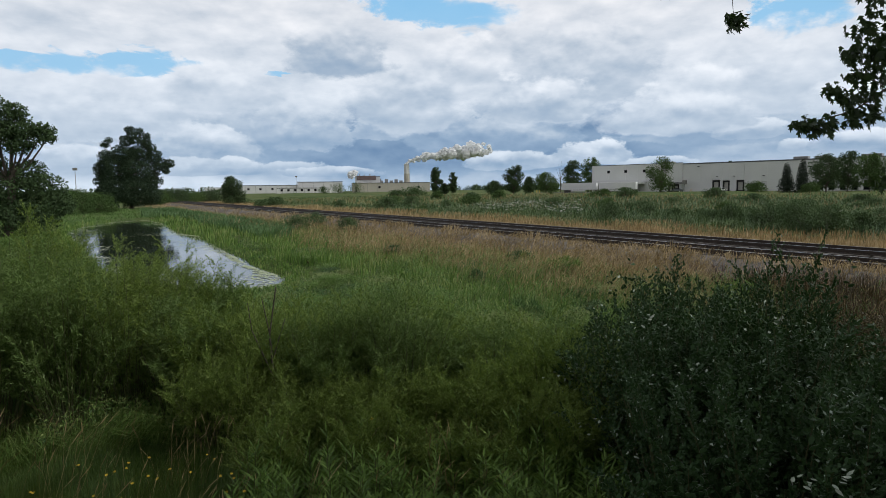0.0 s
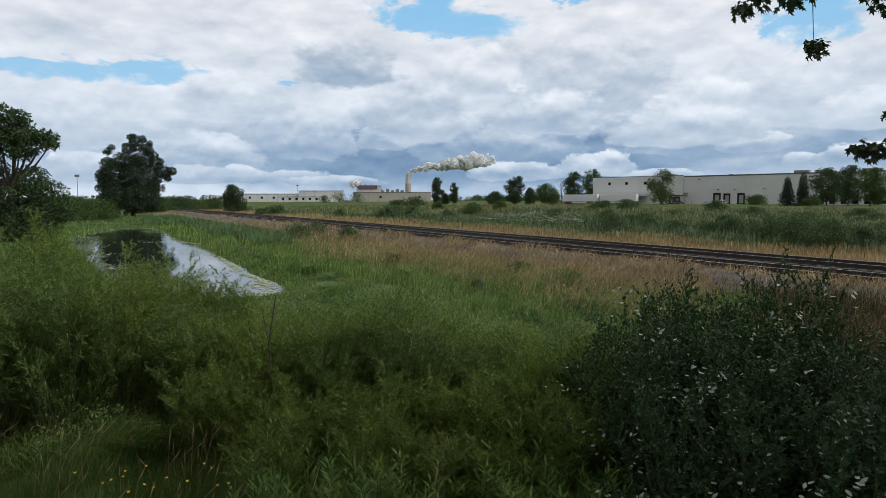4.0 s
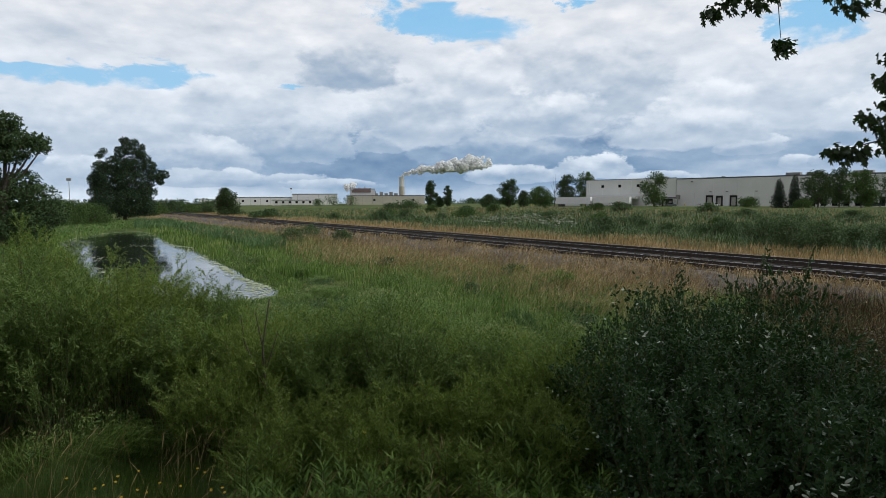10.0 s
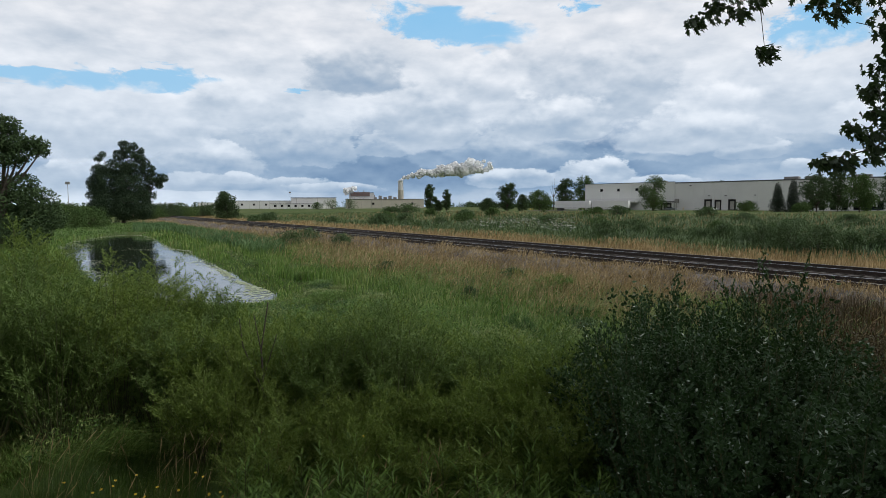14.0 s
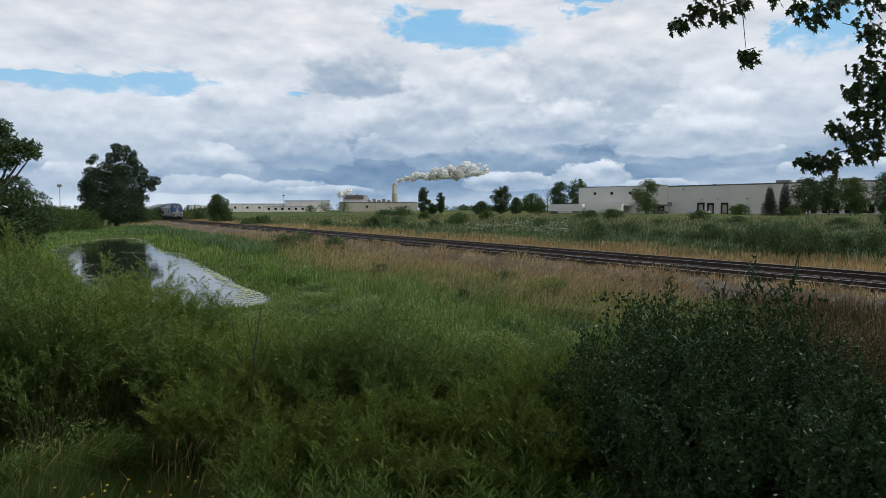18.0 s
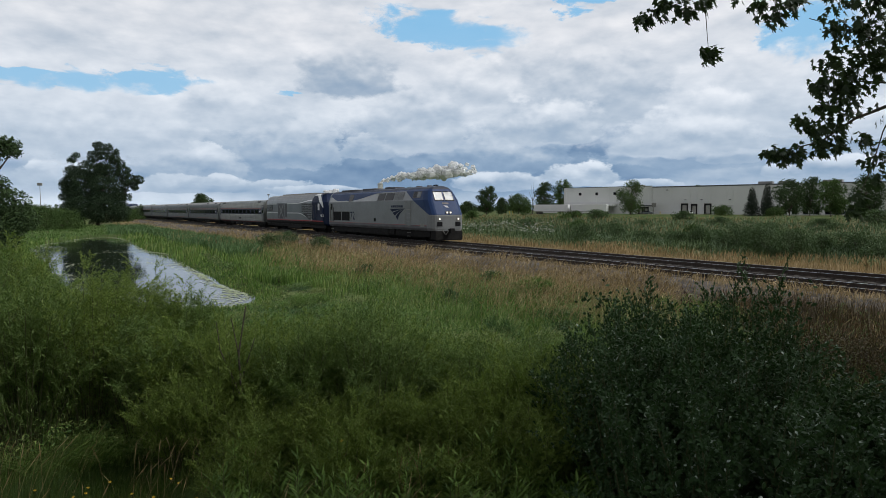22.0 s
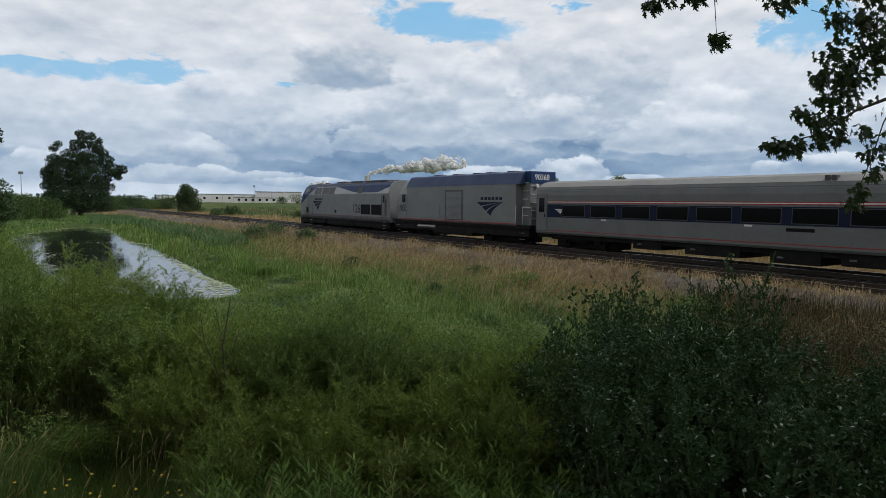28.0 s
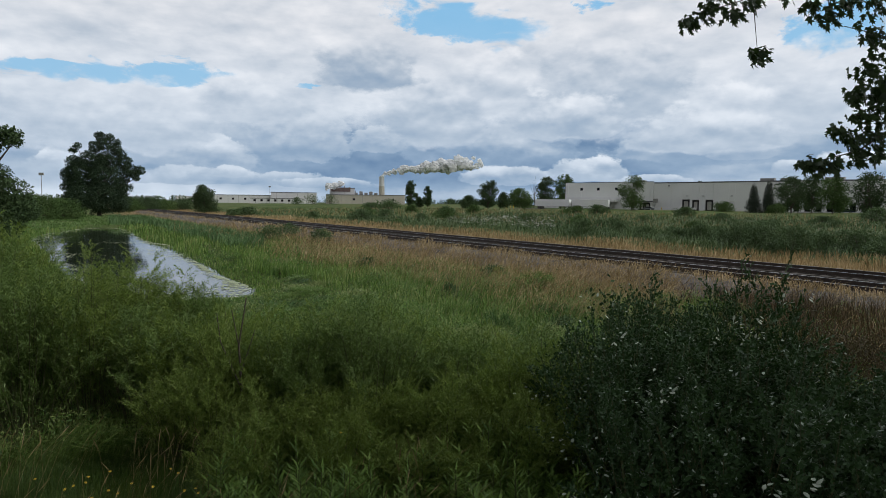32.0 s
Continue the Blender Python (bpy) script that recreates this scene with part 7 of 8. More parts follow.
# ---- shrubs and herbs near the camera ----
def shrub_parts(rng, h, w, stems, twigs, per, leaf, leaf_w, spread=0.7, twig_len=0.45, low=0.15, shag=0.6, uneven=0.135):
    """Arrays for a shrub: stems arching up, twigs off them, leaves along the twigs."""
    bm = bmesh.new()
    at, way = [], []
    for k in range(stems):
        a = rng.random() * 6.283
        reach = w / 2 * math.sqrt(rng.random()) * 0.95
        top = np.array([reach * math.cos(a), reach * math.sin(a), h * (1 - 0.30 * (reach / (w / 2)) ** 2) * rng.uniform(0.985 - uneven, 0.985 + uneven)])
        foot = np.array([0.28 * reach * math.cos(a), 0.28 * reach * math.sin(a), -0.1])
        belly = foot * 0.5 + top * 0.5 + np.array([0, 0, 0.08 * h]) - spread * 0.12 * np.array([top[0], top[1], 0])

        def along(t):
            return (1 - t) ** 2 * foot + 2 * t * (1 - t) * belly + t * t * top

        pts = [along(i / 4) for i in range(5)]
        for i in range(4):
            rod(bm, pts[i], pts[i + 1], 0.014 * (1 - i * 0.2), 0.014 * (0.8 - i * 0.2), 4)
        for j in range(twigs):
            t = low + (1 - low) * math.sqrt((j + rng.random()) / twigs)
            s0 = along(t)
            d = along(min(1, t + 0.05)) - along(max(0, t - 0.05))
            d = d / (np.linalg.norm(d) + 1e-9)
            b = rng.random() * 6.283
            d = d * 0.75 + shag * np.array([math.cos(b), math.sin(b), 0.15]) + np.array([0.10, 0, 0])
            d /= np.linalg.norm(d)
            ln = twig_len * rng.uniform(0.5, 1.2) * (1.15 - 0.5 * t)
            u = (np.arange(per) + rng.random(per)) / per
            at.append(s0 + d[None] * ln * u[:, None] + np.array([0, 0, -0.10])[None] * ln * (u[:, None] ** 2))
            way.append(d[None] * 0.8 + np.array([0.12, 0, 0]) + rng.normal(size=(per, 3)) * 0.45)
    at, way = np.concatenate(at), np.concatenate(way)
    k = len(at)
    normal = rng.normal(size=(k, 3)) * 0.6 + np.array([0, -0.3, 0.8])
    ln = leaf * rng.uniform(0.6, 1.3, k)
    return bm, at, way, normal, ln, leaf_w * rng.uniform(0.7, 1.3, k)


def shrub(name, label, category, seed, material, group, **k):
    rng = np.random.default_rng(seed)
    bm, at, way, normal, ln, wd = shrub_parts(rng, **k)
    t = thing(name, label, category, None, group)
    part("stem", bm, M["stem"], t)["kind"] = "stuff"
    part("foliage", leaf_mesh("foliage", at, way, normal, ln, wd, material), material, t)
    return t


WILLOW = [shrub("willow_shrub", "feathery green willow shrub bending in the wind", "shrub", 200 + i, M["willow" if i in (0, 3) else "willow_deep"], "willow shrubs",
                h=1.0 * hh, w=ww, stems=ns, twigs=22, per=24, leaf=0.088, leaf_w=0.0145, twig_len=0.58, low=0.12, shag=0.75, uneven=0.24) for i, (hh, ww, ns) in enumerate(((3.15, 2.9, 54), (2.85, 2.7, 48), (2.2, 2.2, 38), (1.72, 2.2, 36)))]
POPLAR = [shrub("poplar_shrub", "dark broad-leaved poplar thicket showing pale leaf undersides", "shrub", 220 + i, M["poplar"], "poplar thicket",
                h=hh, w=ww, stems=ns, twigs=18, per=15, leaf=0.052, leaf_w=0.028, twig_len=0.36, low=0.1, shag=0.6, uneven=0.26) for i, (hh, ww, ns) in enumerate(((2.55, 2.2, 52), (2.1, 2.4, 50)))]


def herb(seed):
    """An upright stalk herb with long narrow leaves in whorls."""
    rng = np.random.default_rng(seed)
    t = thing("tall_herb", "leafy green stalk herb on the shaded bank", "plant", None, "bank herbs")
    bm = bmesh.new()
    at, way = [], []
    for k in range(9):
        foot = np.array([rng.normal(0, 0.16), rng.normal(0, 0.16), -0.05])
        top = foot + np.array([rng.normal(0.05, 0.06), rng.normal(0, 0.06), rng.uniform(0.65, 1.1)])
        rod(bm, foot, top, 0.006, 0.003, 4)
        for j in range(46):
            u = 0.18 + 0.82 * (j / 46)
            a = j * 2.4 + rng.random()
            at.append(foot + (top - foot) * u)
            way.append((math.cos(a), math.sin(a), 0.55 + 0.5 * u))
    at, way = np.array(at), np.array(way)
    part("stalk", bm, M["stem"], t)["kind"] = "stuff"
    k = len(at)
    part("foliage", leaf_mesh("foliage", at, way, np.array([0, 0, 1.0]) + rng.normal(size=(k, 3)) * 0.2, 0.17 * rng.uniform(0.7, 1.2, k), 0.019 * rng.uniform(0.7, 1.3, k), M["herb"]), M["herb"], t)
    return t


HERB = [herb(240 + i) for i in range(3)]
TUFT = [shrub("grass_tuft", "mound of soft bent grass in the wet meadow", "grass tuft", 260 + i, M[m], "meadow tufts",
              h=0.62, w=1.25, stems=26, twigs=9, per=12, leaf=0.15, leaf_w=0.009, twig_len=0.30, low=0.1, shag=0.8, uneven=0.3) for i, m in enumerate(("grass_mid", "weedgreen", "sedge"))]
SWAY = []


def plant(kind, az, r, scale, turn):
    p = on_land(az, r)
    m = pose(p.x, p.y, p.z, 0, 0, turn) @ Matrix.Diagonal((scale[0], scale[0], scale[1], 1))
    ob = copy_thing(kind, m)
    SWAY.append((ob, (p.x, p.y, p.z), turn, r))
    return ob


rp = random.Random(31)
# left bank of willows, tall in front of the pond
for az, r, v, sc, hs in ((-39, 13.5, 0, 1.05, 0.95), (-34.5, 14.5, 1, 1.05, 0.95), (-30.5, 13.2, 0, 1.0, 0.72), (-27, 13.8, 1, 1.0, 0.80), (-23.6, 13.0, 0, 0.95, 0.78), (-36.5, 11.6, 1, 1.0, 0.86), (-31.5, 11.2, 2, 1.1, 1.05), (-27.2, 11.4, 0, 0.9, 0.80),
                         (-23.4, 11.0, 2, 1.1, 0.86), (-19.8, 12.8, 2, 1.0, 0.80), (-42, 11.5, 0, 1, 1), (-33.5, 16.5, 0, 1.0, 0.95), (-38, 16.5, 1, 1.0, 1.05), (-19.8, 10.6, 3, 1.0, 0.95), (-16.4, 11.6, 3, 1.0, 0.75), (-29, 15.5, 2, 1.0, 0.95)):
    plant(WILLOW[v], az, r, (0.86 * sc, hs * rp.uniform(0.92, 1.08)), rp.uniform(0, 360))
# lower willows across the middle
for az, r, v, sc, hs in ((-15.5, 9.7, 3, 1.0, 0.88), (-12, 10.8, 3, 1.05, 0.80), (-11, 9.2, 2, 0.9, 0.70), (-7.6, 10.0, 3, 1.05, 0.92), (-4, 9.2, 2, 1.0, 0.80), (-3, 11.4, 3, 1.0, 0.80), (0.5, 10.2, 3, 1.1, 0.84), (4.5, 9.6, 2, 1.0, 0.68), (3.6, 11.6, 3, 1.0, 0.55), (8.4, 10.2, 3, 1.05, 0.66),
                         (11.6, 9.4, 2, 1.0, 0.58), (12.2, 11.4, 3, 1.0, 0.5), (15.4, 10.2, 3, 1.0, 0.6), (-8.4, 12.4, 3, 1, 0.72), (-13.5, 13, 3, 1, 0.72), (7.6, 12.6, 3, 1, 0.42), (0, 13, 3, 1, 0.5), (18, 12.4, 3, 1, 0.45),
                         (-17.5, 9.0, 3, 0.75, 0.62), (-9.3, 8.2, 3, 0.7, 0.58), (-1.2, 8.3, 3, 0.7, 0.55), (6.4, 8.2, 3, 0.7, 0.6), (-13.2, 8.3, 3, 0.85, 0.66), (-5.2, 8.4, 3, 0.85, 0.68), (2.6, 8.2, 3, 0.9, 0.72), (9.6, 8.4, 3, 0.9, 0.74), (13.0, 8.6, 3, 0.9, 0.74), (-15.8, 7.7, 3, 0.7, 0.5), (-7.2, 7.5, 3, 0.7, 0.5), (0.6, 7.4, 3, 0.7, 0.5), (5.4, 7.3, 3, 0.65, 0.5), (11.4, 7.5, 3, 0.75, 0.62), (-20.5, 9.4, 3, 0.8, 0.6)):
    plant(WILLOW[v], az, r, (0.80 * sc, hs * rp.uniform(0.95, 1.25)), rp.uniform(0, 360))
FLIPS = []


def spray_mesh(seed):
    """A handful of leaves, each green above and pale below, its green side to the eye at rest."""
    rng = np.random.default_rng(seed)
    k = 11
    at = rng.normal(size=(k, 3)) * np.array([0.15, 0.05, 0.15]) - np.array([0, 0.07, 0])
    normal = np.array([0, -0.95, -0.15]) + rng.normal(size=(k, 3)) * 0.25
    way = np.stack([rng.normal(0.5, 0.5, k), rng.normal(0, 0.3, k), rng.normal(0, 0.5, k)], 1)
    way = unit_rows(way)
    side = unit_rows(np.cross(way, normal))
    nn = unit_rows(np.cross(side, way))
    ln, wd = 0.060 * rng.uniform(0.7, 1.3, k)[:, None], 0.034 * rng.uniform(0.8, 1.2, k)[:, None]
    co = []
    for lift in (0.0015, -0.0015):
        c = at + nn * lift
        co.append(np.stack([c, c + way * ln * 0.22 + side * wd * 0.42, c + way * ln * 0.55 + side * wd * 0.45, c + way * ln, c + way * ln * 0.55 - side * wd * 0.45, c + way * ln * 0.22 - side * wd * 0.42], 1))
    me = mesh_np("leaf_spray", np.concatenate(co), np.arange(12 * k), np.full(2 * k, 6), M["poplar"])
    me.materials.append(M["pale_leaf"])
    me.polygons.foreach_set("material_index", [0] * k + [1] * k)
    return me


SPRAYS = [spray_mesh(500 + i) for i in range(4)]
rl = random.Random(77)


def leaf_sprays(ob, pattern, az, turn, scale):
    """Sprays of leaves on the side of a poplar that looks on to the bank."""
    leaves = next(c for c in pattern.children if c.name.startswith("foliage")).data
    k = len(leaves.vertices)
    top = max(leaves.vertices[i].co.z for i in range(0, k, 97))
    to_eye = Vector((-math.sin(radians(az + turn)), -math.cos(radians(az + turn))))
    done = tries = 0
    while done < 17 and tries < 1400:
        tries += 1
        p = leaves.vertices[rl.randrange(k)].co
        if p.z < 0.30 * top or Vector((p.x, p.y)).dot(to_eye) < 0.45 + 0.25 * rl.random():
            continue
        done += 1
        o = part("leaf_spray", SPRAYS[rl.randrange(4)], None, ob, "leaves that turn up their pale undersides")
        o["kind"] = "stuff"
        o.scale = (1 / scale[0], 1 / scale[0], 1 / scale[1])
        FLIPS.append((o, p.copy(), -turn - az, rl.random()))


# mounds of grass over the meadow
rt = random.Random(63)
done = 0
while done < 170:
    az, r = rt.uniform(-22, 30), math.exp(rt.uniform(math.log(11.5), math.log(42)))
    p = on_land(az, r)
    if offs(p.x, p.y) > 16.5 or pond_depth(p.x, p.y) > -2.0 or noise.noise((p.x * 0.2, p.y * 0.2, 31.0)) < rt.uniform(-0.5, 0.3):
        continue
    done += 1
    z_ = rt.uniform(0.55, 1.05) * (0.6 if -9 < pond_depth(p.x, p.y) else 1.0)
    wide = rt.uniform(0.8, 1.4)
    copy_thing(TUFT[rt.choice((0, 0, 0, 1, 2))], pose(p.x, p.y, p.z, 0, 0, rt.uniform(0, 360)) @ Matrix.Diagonal((wide, wide, z_, 1)))

# dark poplar thicket
for az, r, v, sc, hs in ((17.0, 7.6, 1, 0.85, 0.90), (20.5, 7.0, 0, 0.9, 0.86), (25.0, 7.2, 0, 1.0, 0.88), (29.5, 6.9, 0, 1.0, 0.84), (33.5, 7.4, 1, 1.0, 0.84), (38.0, 7.2, 1, 1.0, 0.82), (42.5, 7.0, 1, 1.0, 0.84), (22, 5.9, 1, 0.85, 0.84), (27.5, 5.6, 1, 0.9, 0.88), (34, 5.6, 1, 0.95, 0.86), (40, 5.5, 1, 0.9, 0.88),
                         (15.4, 8.6, 1, 0.8, 0.78), (46, 6.2, 1, 1, 0.9), (18.8, 8.7, 0, 0.75, 0.94), (22.9, 8.8, 0, 0.75, 0.78), (27.4, 8.5, 0, 0.75, 1.04), (30.4, 8.7, 0, 0.6, 0.82), (25.2, 9.4, 1, 0.7, 0.84), (20.6, 9.8, 1, 0.8, 0.95), (36.5, 9.0, 1, 0.8, 0.76), (40.5, 9.2, 1, 0.8, 0.78), (44, 8.6, 1, 0.9, 0.86)):
    turn = rp.uniform(0, 360)
    leaf_sprays(plant(POPLAR[v], az, r, (sc, hs), turn), POPLAR[v], az, turn, (sc, hs))
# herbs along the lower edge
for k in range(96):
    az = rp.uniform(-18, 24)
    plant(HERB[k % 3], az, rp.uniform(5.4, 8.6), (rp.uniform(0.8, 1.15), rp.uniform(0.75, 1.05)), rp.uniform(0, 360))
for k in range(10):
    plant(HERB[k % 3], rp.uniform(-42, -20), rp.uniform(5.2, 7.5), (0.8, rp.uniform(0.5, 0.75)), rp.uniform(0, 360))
for ob in WILLOW + POPLAR + HERB + TUFT:                 # the patterns themselves stand in the rear of their groups
    i = (WILLOW + POPLAR + HERB + TUFT).index(ob)
    p = on_land(-44 - 3 * i, 12 + i % 3)
    ob.matrix_world = pose(p.x, p.y, p.z)

# a thin bare-topped stem that stands out of the willows
st = thing("sapling", "thin bare-branched willow sapling above the shrubs", "sapling", pose(*on_land(-15.7, 9.0)) @ Matrix.Scale(1.12, 4))
bm = bmesh.new()
for k, (a, b, r) in enumerate( (((0, 0, 0), (0.03, 0, 1.0), 0.016), ((0.03, 0, 1.0), (0.0, 0, 1.55), 0.011), ((0.0, 0, 1.55), (0.10, 0, 2.15), 0.007), ((0.03, 0, 1.0), (-0.22, 0, 1.6), 0.007), ((-0.22, 0, 1.6), (-0.26, 0, 1.95), 0.004), ((0, 0, 1.55), (-0.08, 0, 2.0), 0.005), ((0.02, 0, 1.2), (0.2, 0, 1.75), 0.005))):
    if k < 3:
        rod(bm, a, b, r * 1.5, r * 1.1, 5)
    else:
        part("branch", rod(bmesh.new(), a, b, r * 1.6, r, 5), M["bark"], st)
part("trunk", bm, M["bark"], st)

# low dark bushes in the meadow and a patch of yellow weed
for k, (az, r, h, wd) in enumerate(((3.05, 23.5, 0.75, 1.0), (7.0, 28.0, 0.8, 1.6), (13.5, 17.5, 0.7, 1.4), (-8.5, 52, 1.2, 2.6), (-11.5, 60, 1.5, 4.0), (-4.5, 34, 0.7, 1.3), (-13, 56, 1.5, 3.4))):
    tree_at(az, r, "low dark green bush in the meadow", "bush", h, wd, 1500, 0.07 if r < 30 else 0.12, M["shrub"], 140 + k, shape="dome", trunk=0.03, group="meadow bushes", name="shrub", radius=0.02)
yw = tree_at(7.3, 27.2, "yellow-green flowering weed by the tracks", "weed", 0.85, 0.7, 700, 0.04, M["weedflower"], 150, shape="tall", trunk=0.05, name="yellow_weed", radius=0.015)
for k, (az, r) in enumerate(((33.5, 15.5), (36, 14.8), (38.5, 15.2))):
    tree_at(az, r, "dark reddish-brown dock weed in the dry grass", "weed", 1.15 + 0.3 * (k % 3) / 2, 1.5, 1100, 0.06, M["dock"], 160 + k, shape="tall", trunk=0.05, group="dock weeds", name="dock_weed", radius=0.012)


def yellow_flower():
    t = thing("yellow_flower", "yellow daisy-like flower in the bank's long grass", "flower", None, "yellow flowers")
    part("stalk", rod(bmesh.new(), (0, 0, 0), (0.04, 0, 0.75), 0.004, 0.003, 4), M["stem"], t)
    verts, faces = [], []
    for j in range(10):
        a, b = j * 0.628, len(verts)
        for r, d in ((0.006, -0.25), (0.024, -0.24), (0.033, 0.0), (0.024, 0.24), (0.006, 0.25)):
            verts.append((0.04 + r * math.cos(a + d), r * math.sin(a + d), 0.755 + 0.25 * r))
        faces.append(tuple(range(b, b + 5)))
    part("petals", mesh("petals", verts, faces, M["petal"]), M["petal"], t)
    bm = bmesh.new()
    bmesh.ops.create_uvsphere(bm, u_segments=8, v_segments=5, radius=0.010, matrix=Matrix.Translation((0.04, 0, 0.758)))
    part("disc", bm, M["yellowp"], t)
    return t


YF = yellow_flower()
p = on_land(-30, 7.0)
YF.matrix_world = pose(p.x, p.y, p.z, 20, 0, 0)
for k in range(60):
    az = rp.choice((rp.uniform(-37, -17), rp.uniform(-36, -26)))
    p = on_land(az, rp.uniform(5.6, 8.0))
    copy_thing(YF, pose(p.x, p.y, p.z, rp.uniform(5, 45), rp.uniform(-15, 15), rp.uniform(-40, 40)) @ Matrix.Diagonal((0.55, 0.55, rp.uniform(0.8, 1.2), 1)))
p = on_land(-6.8, 7.8)
copy_thing(YF, pose(p.x, p.y, p.z, 15, 0, 0) @ Matrix.Diagonal((0.7, 0.7, 1.3, 1)))


# ---- the maple above the camera ----
maple = thing("maple_tree", "large maple whose branches hang over the viewpoint", "tree")
rm = np.random.default_rng(55)
# crown lumps stay out of view and are placed to shade the bank
crown_blobs = [((x, y, z), (r, r, r * 0.7)) for x, y, z, r in ((6, -2, 10.5, 3.2), (2, -1.5, 11, 3.2), (9.5, 1, 10, 3), (6, 3.5, 10.8, 2.8), (-2, -4, 10.5, 3.0), (3, -6, 10, 3.4), (9, -5, 9.5, 3.2), (12, 4, 9, 2.6), (5, 0, 13.5, 3.4), (1, 2.0, 11.5, 2.4), (-4.5, -2, 10.8, 2.2), (-5, 4, 11.4, 2.2))]
tb = bmesh.new()
rod(tb, (6.6, -3.6, 0.4), (6.4, -3.2, 3.6), 0.42, 0.34, 12)
rod(tb, (6.4, -3.2, 3.6), (6.0, -2.4, 7.5), 0.34, 0.24, 12)
for c, r in crown_blobs:
    rod(tb, (6.0, -2.4, 7.5), Vector((6.0, -2.4, 7.5)).lerp(Vector(c), 0.9), 0.13, 0.04, 6)
rod(tb, (6.2, -2.8, 5.6), (7.2, 2.0, 6.6), 0.12, 0.07, 7)
rod(tb, (7.2, 2.0, 6.6), (6.2, 5.0, 6.75), 0.07, 0.03, 7)
part("trunk", tb, M["bark"], maple)
part("crown", crown_mesh("crown", crown_blobs, 17000, 0.30, M["maple"], rm), M["maple"], maple)


def sight(az, el, r):
    """A place by its direction from the eye."""
    return Vector((r * math.sin(radians(az)) * math.cos(radians(el)), r * math.cos(radians(az)) * math.cos(radians(el)), EYE + r * math.sin(radians(el))))


def spray(name, paths, clusters, seed, label):
    """A leafy branch: woody runs, and bunches of lobed leaves, by direction and distance."""
    rng = np.random.default_rng(seed)
    bm = bmesh.new()
    for run in paths:
        for (a0, e0, r0, w0), (a1, e1, r1, w1) in zip(run, run[1:]):
            rod(bm, sight(a0, e0, r0), sight(a1, e1, r1), w0, w1, 6)
    origin = sight(*paths[0][0][:3])
    bmesh.ops.translate(bm, verts=bm.verts, vec=-origin)
    ob = part(name, bm, M["bark"], maple, label)
    ob.location = origin
    at, way, nor, ln = [], [], [], []
    for a, e, r, size, n_ in clusters:
        c = sight(a, e, r)
        for _ in range(int(n_ * 3.8)):
            d = rng.normal(size=3)
            d /= np.linalg.norm(d)
            at.append(np.array(c - origin) + d * size * rng.uniform(0.05, 0.80))
            way.append(d * 0.35 + np.array([0.50, 0, -0.70]) + rng.normal(size=3) * 0.28)
            nor.append(rng.normal(size=3) * 0.7 + np.array([0, -0.6, 0.5]))
            ln.append(rng.uniform(0.045, 0.082))
    ln = np.array(ln)
    part("leaves", leaf_mesh("leaves", np.array(at), np.array(way), np.array(nor), ln, ln * 0.95, M["maple"], True), M["maple"], ob)
    return ob, origin


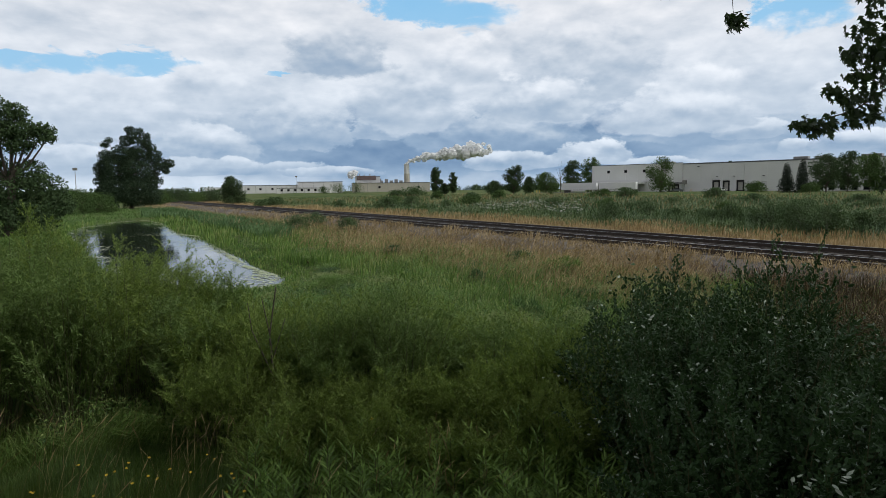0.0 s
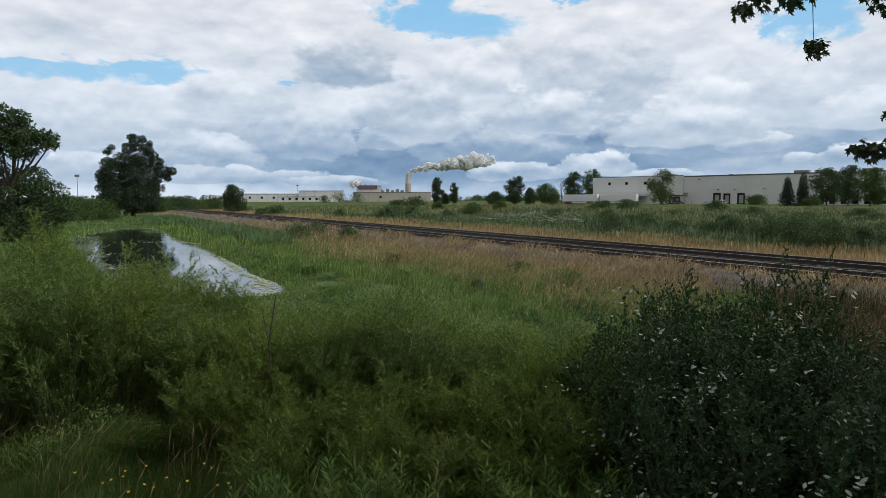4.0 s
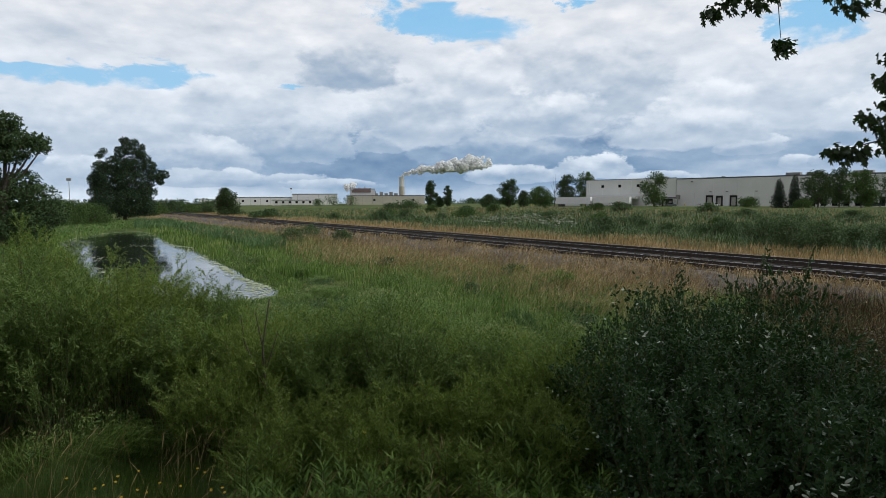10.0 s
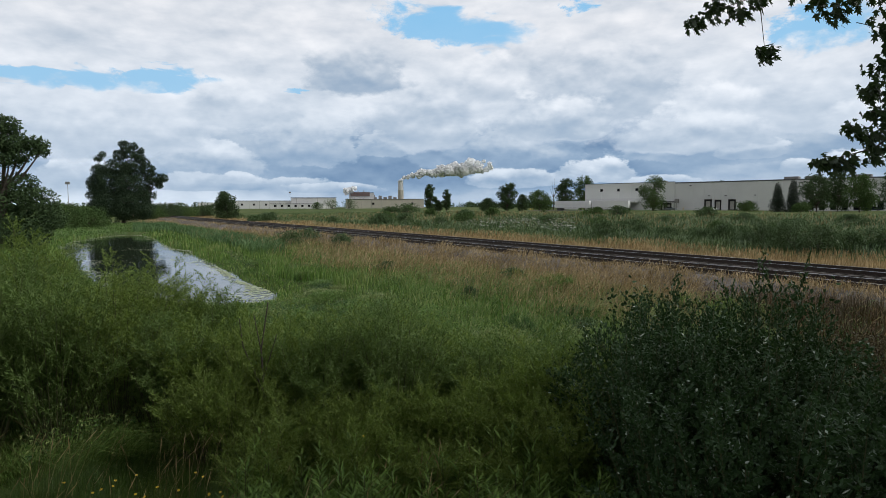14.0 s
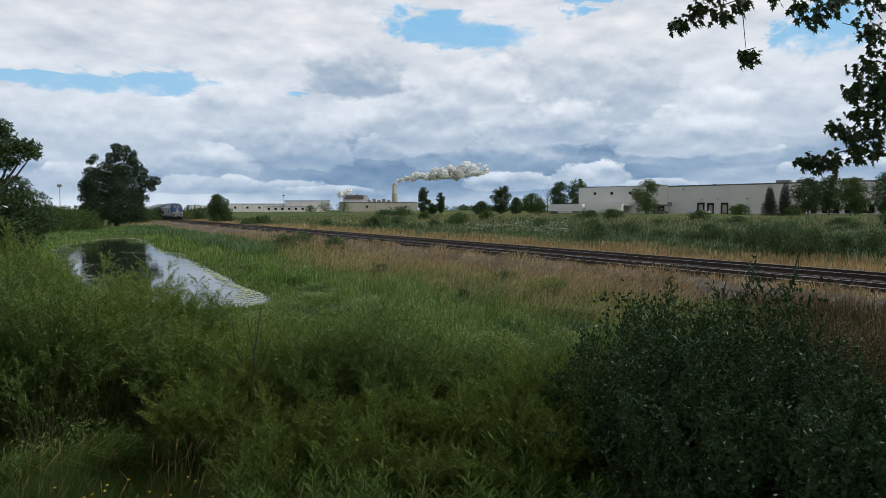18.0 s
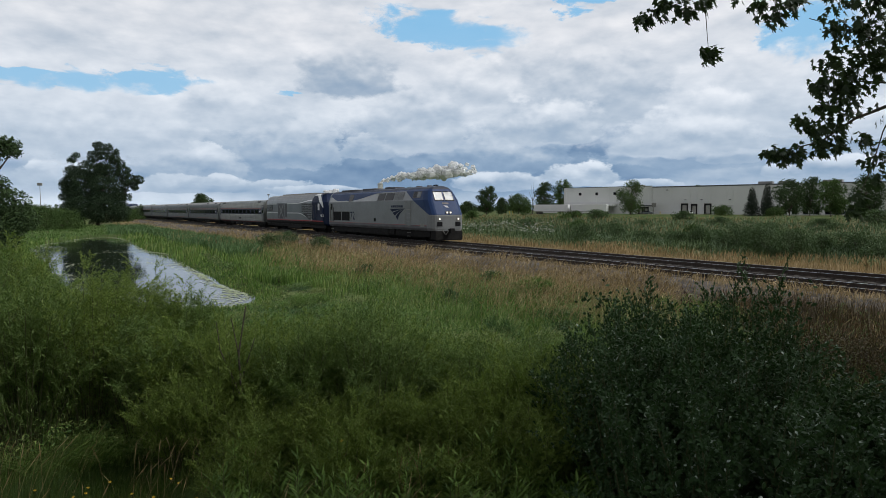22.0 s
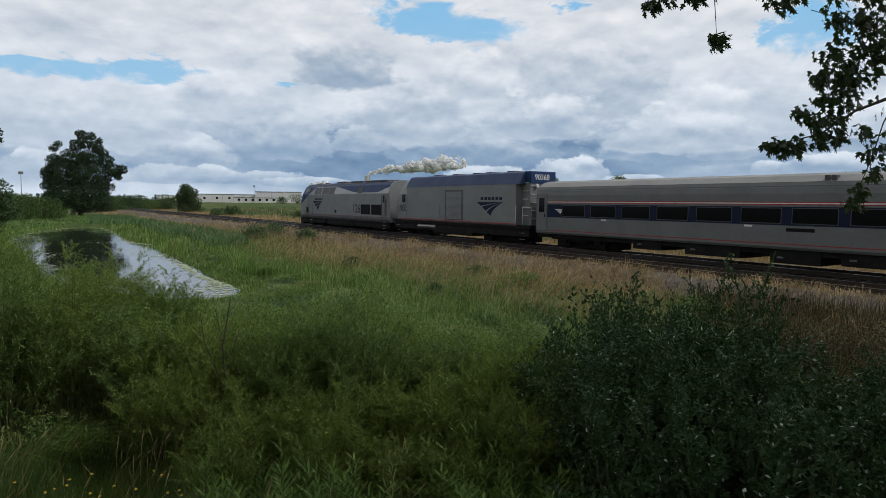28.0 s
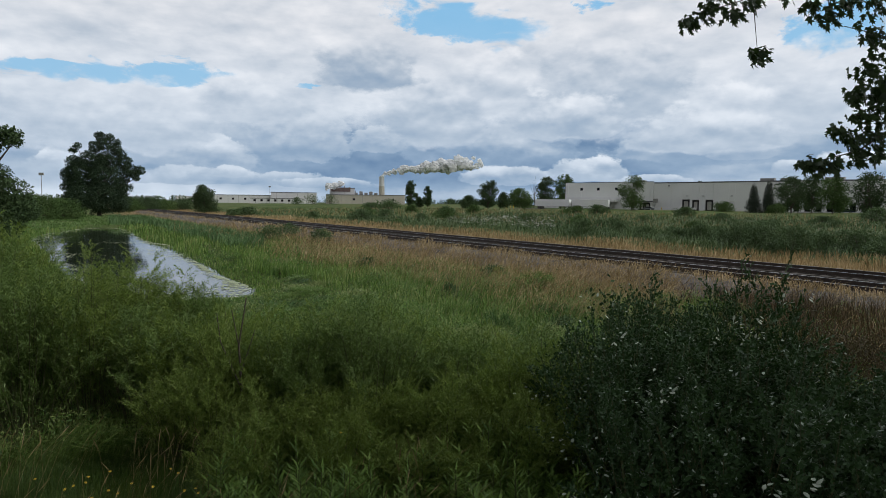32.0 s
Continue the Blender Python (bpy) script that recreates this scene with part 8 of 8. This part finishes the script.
BRANCHES = [
    spray("side_branch",
          [[(46, 9.5, 6.0, 0.022), (39, 8.2, 6.0, 0.014), (36.4, 7.2, 6.0, 0.010), (34.2, 5.6, 6.0, 0.006), (31.4, 5.0, 6.0, 0.003)],
           [(43, 9.2, 6.0, 0.012), (38.4, 9.6, 6.0, 0.008), (36, 10.0, 6.0, 0.004)], [(42, 10.6, 6.0, 0.010), (38.0, 12.4, 6.0, 0.007), (35.5, 13.8, 6.0, 0.004), (33.2, 14.8, 6.0, 0.003)],
           [(39, 8.2, 6.0, 0.008), (38.2, 6.2, 6.0, 0.005), (37.6, 3.6, 6.0, 0.004), (36.9, 1.4, 6.0, 0.003)], [(36.4, 7.2, 6.0, 0.005), (34.0, 8.4, 6.0, 0.003)]],
          [(34.9, 14.1, 6.0, 0.20, 16), (36.7, 13.5, 6.0, 0.28, 26), (37.8, 12.2, 6.0, 0.28, 26), (34.6, 11.6, 6.0, 0.15, 13), (35.8, 10.9, 6.0, 0.18, 15), (37.4, 10.8, 6.0, 0.22, 18),
           (34.0, 10.1, 6.0, 0.15, 13), (35.1, 9.6, 6.0, 0.18, 16), (36.2, 9.4, 6.0, 0.16, 13), (34.5, 8.3, 6.0, 0.17, 15), (35.6, 7.8, 6.0, 0.16, 12), (32.8, 7.3, 6.0, 0.12, 11), (33.8, 6.6, 6.0, 0.14, 12),
           (35.2, 6.6, 6.0, 0.13, 11), (30.7, 4.9, 6.0, 0.10, 10), (31.6, 4.7, 6.0, 0.13, 14), (32.6, 4.9, 6.0, 0.14, 14), (34.2, 5.5, 6.0, 0.13, 12), (35.4, 5.3, 6.0, 0.10, 8), (37.0, 5.7, 6.0, 0.12, 10), (37.8, 4.2, 6.0, 0.15, 12),
           (37.9, 2.8, 6.0, 0.10, 8), (36.9, 1.2, 6.0, 0.11, 10), (36.5, 0.4, 6.0, 0.09, 8), (39.5, 8, 6.0, 0.3, 26), (39.8, 11, 6.0, 0.3, 26), (39.6, 5, 6.0, 0.25, 20), (39.4, 14.2, 6.0, 0.35, 34), (37.4, 15.6, 6.0, 0.3, 28), (35.4, 16.4, 6.0, 0.2, 14)],
          301, "maple branch with bunches of lobed leaves"),
    spray("hanging_twig",
          [[(27.2, 19.5, 6.0, 0.008), (26.2, 16.8, 6.0, 0.004), (26.4, 14.6, 6.0, 0.0025), (26.5, 13.6, 6.0, 0.002)]],
          [(26.5, 13.3, 6.0, 0.12, 15), (26.1, 17.2, 6.0, 0.10, 9)], 302, "thin twig with one hanging leaf bunch"),
    spray("upper_twig",
          [[(31, 20, 6.0, 0.010), (29, 18.3, 6.0, 0.006), (24.6, 17.4, 6.0, 0.004), (21.2, 16.9, 6.0, 0.003)], [(31, 20, 6.0, 0.008), (31.4, 15.6, 6.0, 0.003)]],
          [(21.3, 16.6, 6.0, 0.14, 12), (22.8, 17.2, 6.0, 0.14, 12), (24.6, 16.8, 6.0, 0.13, 12), (31.3, 15.5, 6.0, 0.13, 13), (30.3, 16.6, 6.0, 0.14, 12), (32.4, 16.4, 6.0, 0.13, 11), (28.6, 18.0, 6.0, 0.16, 12), (23.8, 18.6, 6.0, 0.2, 16)], 303, "upper maple twig with leaf bunches"),
]


# ---- ties, one by one where the camera passes nearest ----
def ties():
    me = block(-0.115, 0.115, -1.3, 1.3, -0.10, 0.06, bevel=0.012)
    bmesh.ops.recalc_face_normals(me, faces=me.faces)
    data = bpy.data.meshes.new("tie")
    me.to_mesh(data)
    me.free()
    data.materials.append(M["tie"])
    rng = random.Random(9)
    plate = block(-0.09, 0.09, -0.16, 0.16, 0.06, 0.078)
    pd = bpy.data.meshes.new("tie_plate")
    plate.to_mesh(pd)
    plate.free()
    pd.materials.append(M["rail"])
    for name, off in (("track_near", NEAR_TRACK), ("track_far", FAR_TRACK)):
        owner = bpy.data.objects[name]
        for k in range(150):
            s = -86 + k * 0.56
            p = trk(s, off, RAIL_TOP - 0.235)
            ob = new("tie", data)
            ob.matrix_world = pose(p.x, p.y, p.z + rng.uniform(-0.01, 0.01), 0, 0, TURN + rng.uniform(-0.8, 0.8))
            ob.parent = owner
        far = bmesh.new()
        for k in range(240):
            s = -86 - 0.56 * (k + 1)
            box(far, s - 0.115, s + 0.115, off - 1.3, off + 1.3, RAIL_TOP - 0.335, RAIL_TOP - 0.175)
        ob = part("far_ties", far, M["tie"])
        ob.matrix_world = pose(0, 0, 0, 0, 0, TURN)
        ob.parent = owner
        ob["kind"] = "stuff"


ties()


def motions():
    for ob, back, turned in TRAIN:
        walk(ob, [(t, vehicle_pose(t, back, turned)) for t in range(0, 33)])
    # cloud layers drift to the right, the higher one faster
    walk(far_sky, [(t, pose(0, 0, EYE, 0, 0, -1.9 * t / 32)) for t in range(0, 33, 4)])
    walk(near_sky, [(t, pose(0, 0, EYE, 0, 0, -4.6 * t / 32)) for t in range(0, 33, 4)])
    # steam drifts off slowly
    for ob, c, a in PUFFS:
        walk(ob, [(t, pose(c.x + (0.35 + 0.25 * a) * (t - 16) * a, c.y, c.z + 0.03 * (t - 16) * a, 0, 12 * math.sin(t * 0.2 + a * 9), 0)) for t in (0, 8, 16, 24, 32)])
    # gusts in the shrubs
    gust = ((0, 0.3), (1, 0.5), (2, 1.1), (3, 1.6), (4, 1.3), (5, 1.5), (6, 1.6), (7, 1.2), (8, 0.8), (9, 0.5), (10, 0.7), (11, 1.1), (12, 1.2), (13, 0.9), (14, 0.4), (15, 0.4), (16, 0.5),
            (17, 0.5), (18, 0.5), (19, 0.4), (20, 0.5), (21, 0.6), (22, 0.5), (23, 0.6), (24, 0.7), (25, 0.9), (26, 0.8), (27, 0.6), (28, 0.6), (29, 0.5), (30, 0.5), (31, 0.5), (32, 0.8))
    for i, (ob, p, turn, r) in enumerate(SWAY):
        walk(ob, [(t, Matrix.Translation(p) @ pose(0, 0, 0, 0.9 * math.sin(2.3 * t + i * 1.1), 2.6 * g + 0.9 * math.sin(2.9 * t + i * 1.9), 0) @ pose(0, 0, 0, 0, 0, turn)) for t, g in gust])
    # the poplars' leaves turn over in the gusts
    lift = ((0, 0.30), (1, 0.25), (2, 0.35), (3, 0.68), (4, 0.60), (5, 0.40), (6, 0.62), (7, 0.45), (8, 0.25), (9, 0.30), (10, 0.30), (11, 0.68), (11.6, 0.98), (12.3, 1.0), (13, 0.60), (14, 0.22), (15, 0.15), (18, 0.10), (22, 0.12), (26, 0.15), (29, 0.2), (30, 0.15), (31, 0.35), (32, 0.50))
    for i, (ob, p, face, late) in enumerate(FLIPS):
        rows = []
        for t, g in lift:
            over = min(1.0, max(0.0, (g - 0.75 * late) / 0.25))
            rows.append((t, Matrix.Translation(p) @ pose(0, 0, 0, 0, 0, face) @ pose(0, 0, 0, 84 * over + 2 * math.sin(2.7 * t + i), 4 * math.sin(3.1 * t + 2 * i), 0)))
        walk(ob, rows)
    # the maple's branches swing: degrees to the right and up from their rest
    swing = ((0, -2.1, -0.2), (1, 0.5, -0.9), (2, 3.0, -0.9), (3, 3.6, -2.1), (4.5, 3.1, -1.8), (5.5, 2.6, -1.6), (6, 2.1, -1.2), (7, 1.2, -1.3), (8, 1.2, -1.4), (9, 3.4, -2.0), (10, 1.6, -1.4), (11, 0.7, -1.3), (12, -0.6, -0.3),
             (13, 0.4, -1.2), (14, 0.5, -1.4), (15.5, -0.8, -1.0), (17, -1.9, -0.7), (18, -0.1, -1.3), (19, -0.5, -1.3), (20, -0.9, -0.9), (21, -0.5, -1.2), (22, -1.5, -0.7), (23, 0.2, -0.6), (24, -0.3, -1.0), (25, -3.1, 1.2),
             (26, -3.0, 0.2), (27.5, -0.7, -0.6), (28, 0.0, 0.0), (29, -0.6, -0.6), (30, 0.0, -0.9), (31, -0.9, -0.7), (32, 1.5, -1.4))
    for (ob, origin), share in zip(BRANCHES, (0.7, 1.0, 1.0)):
        walk(ob, [(t, Matrix.Translation(origin + Vector((0.094 * a, -0.05 * a, 0.10 * e)) * share) @ pose(0, 0, 0, 1.5 * math.sin(t * 2.1), 2.0 * math.sin(t * 1.7), 0)) for t, a, e in swing])


motions()
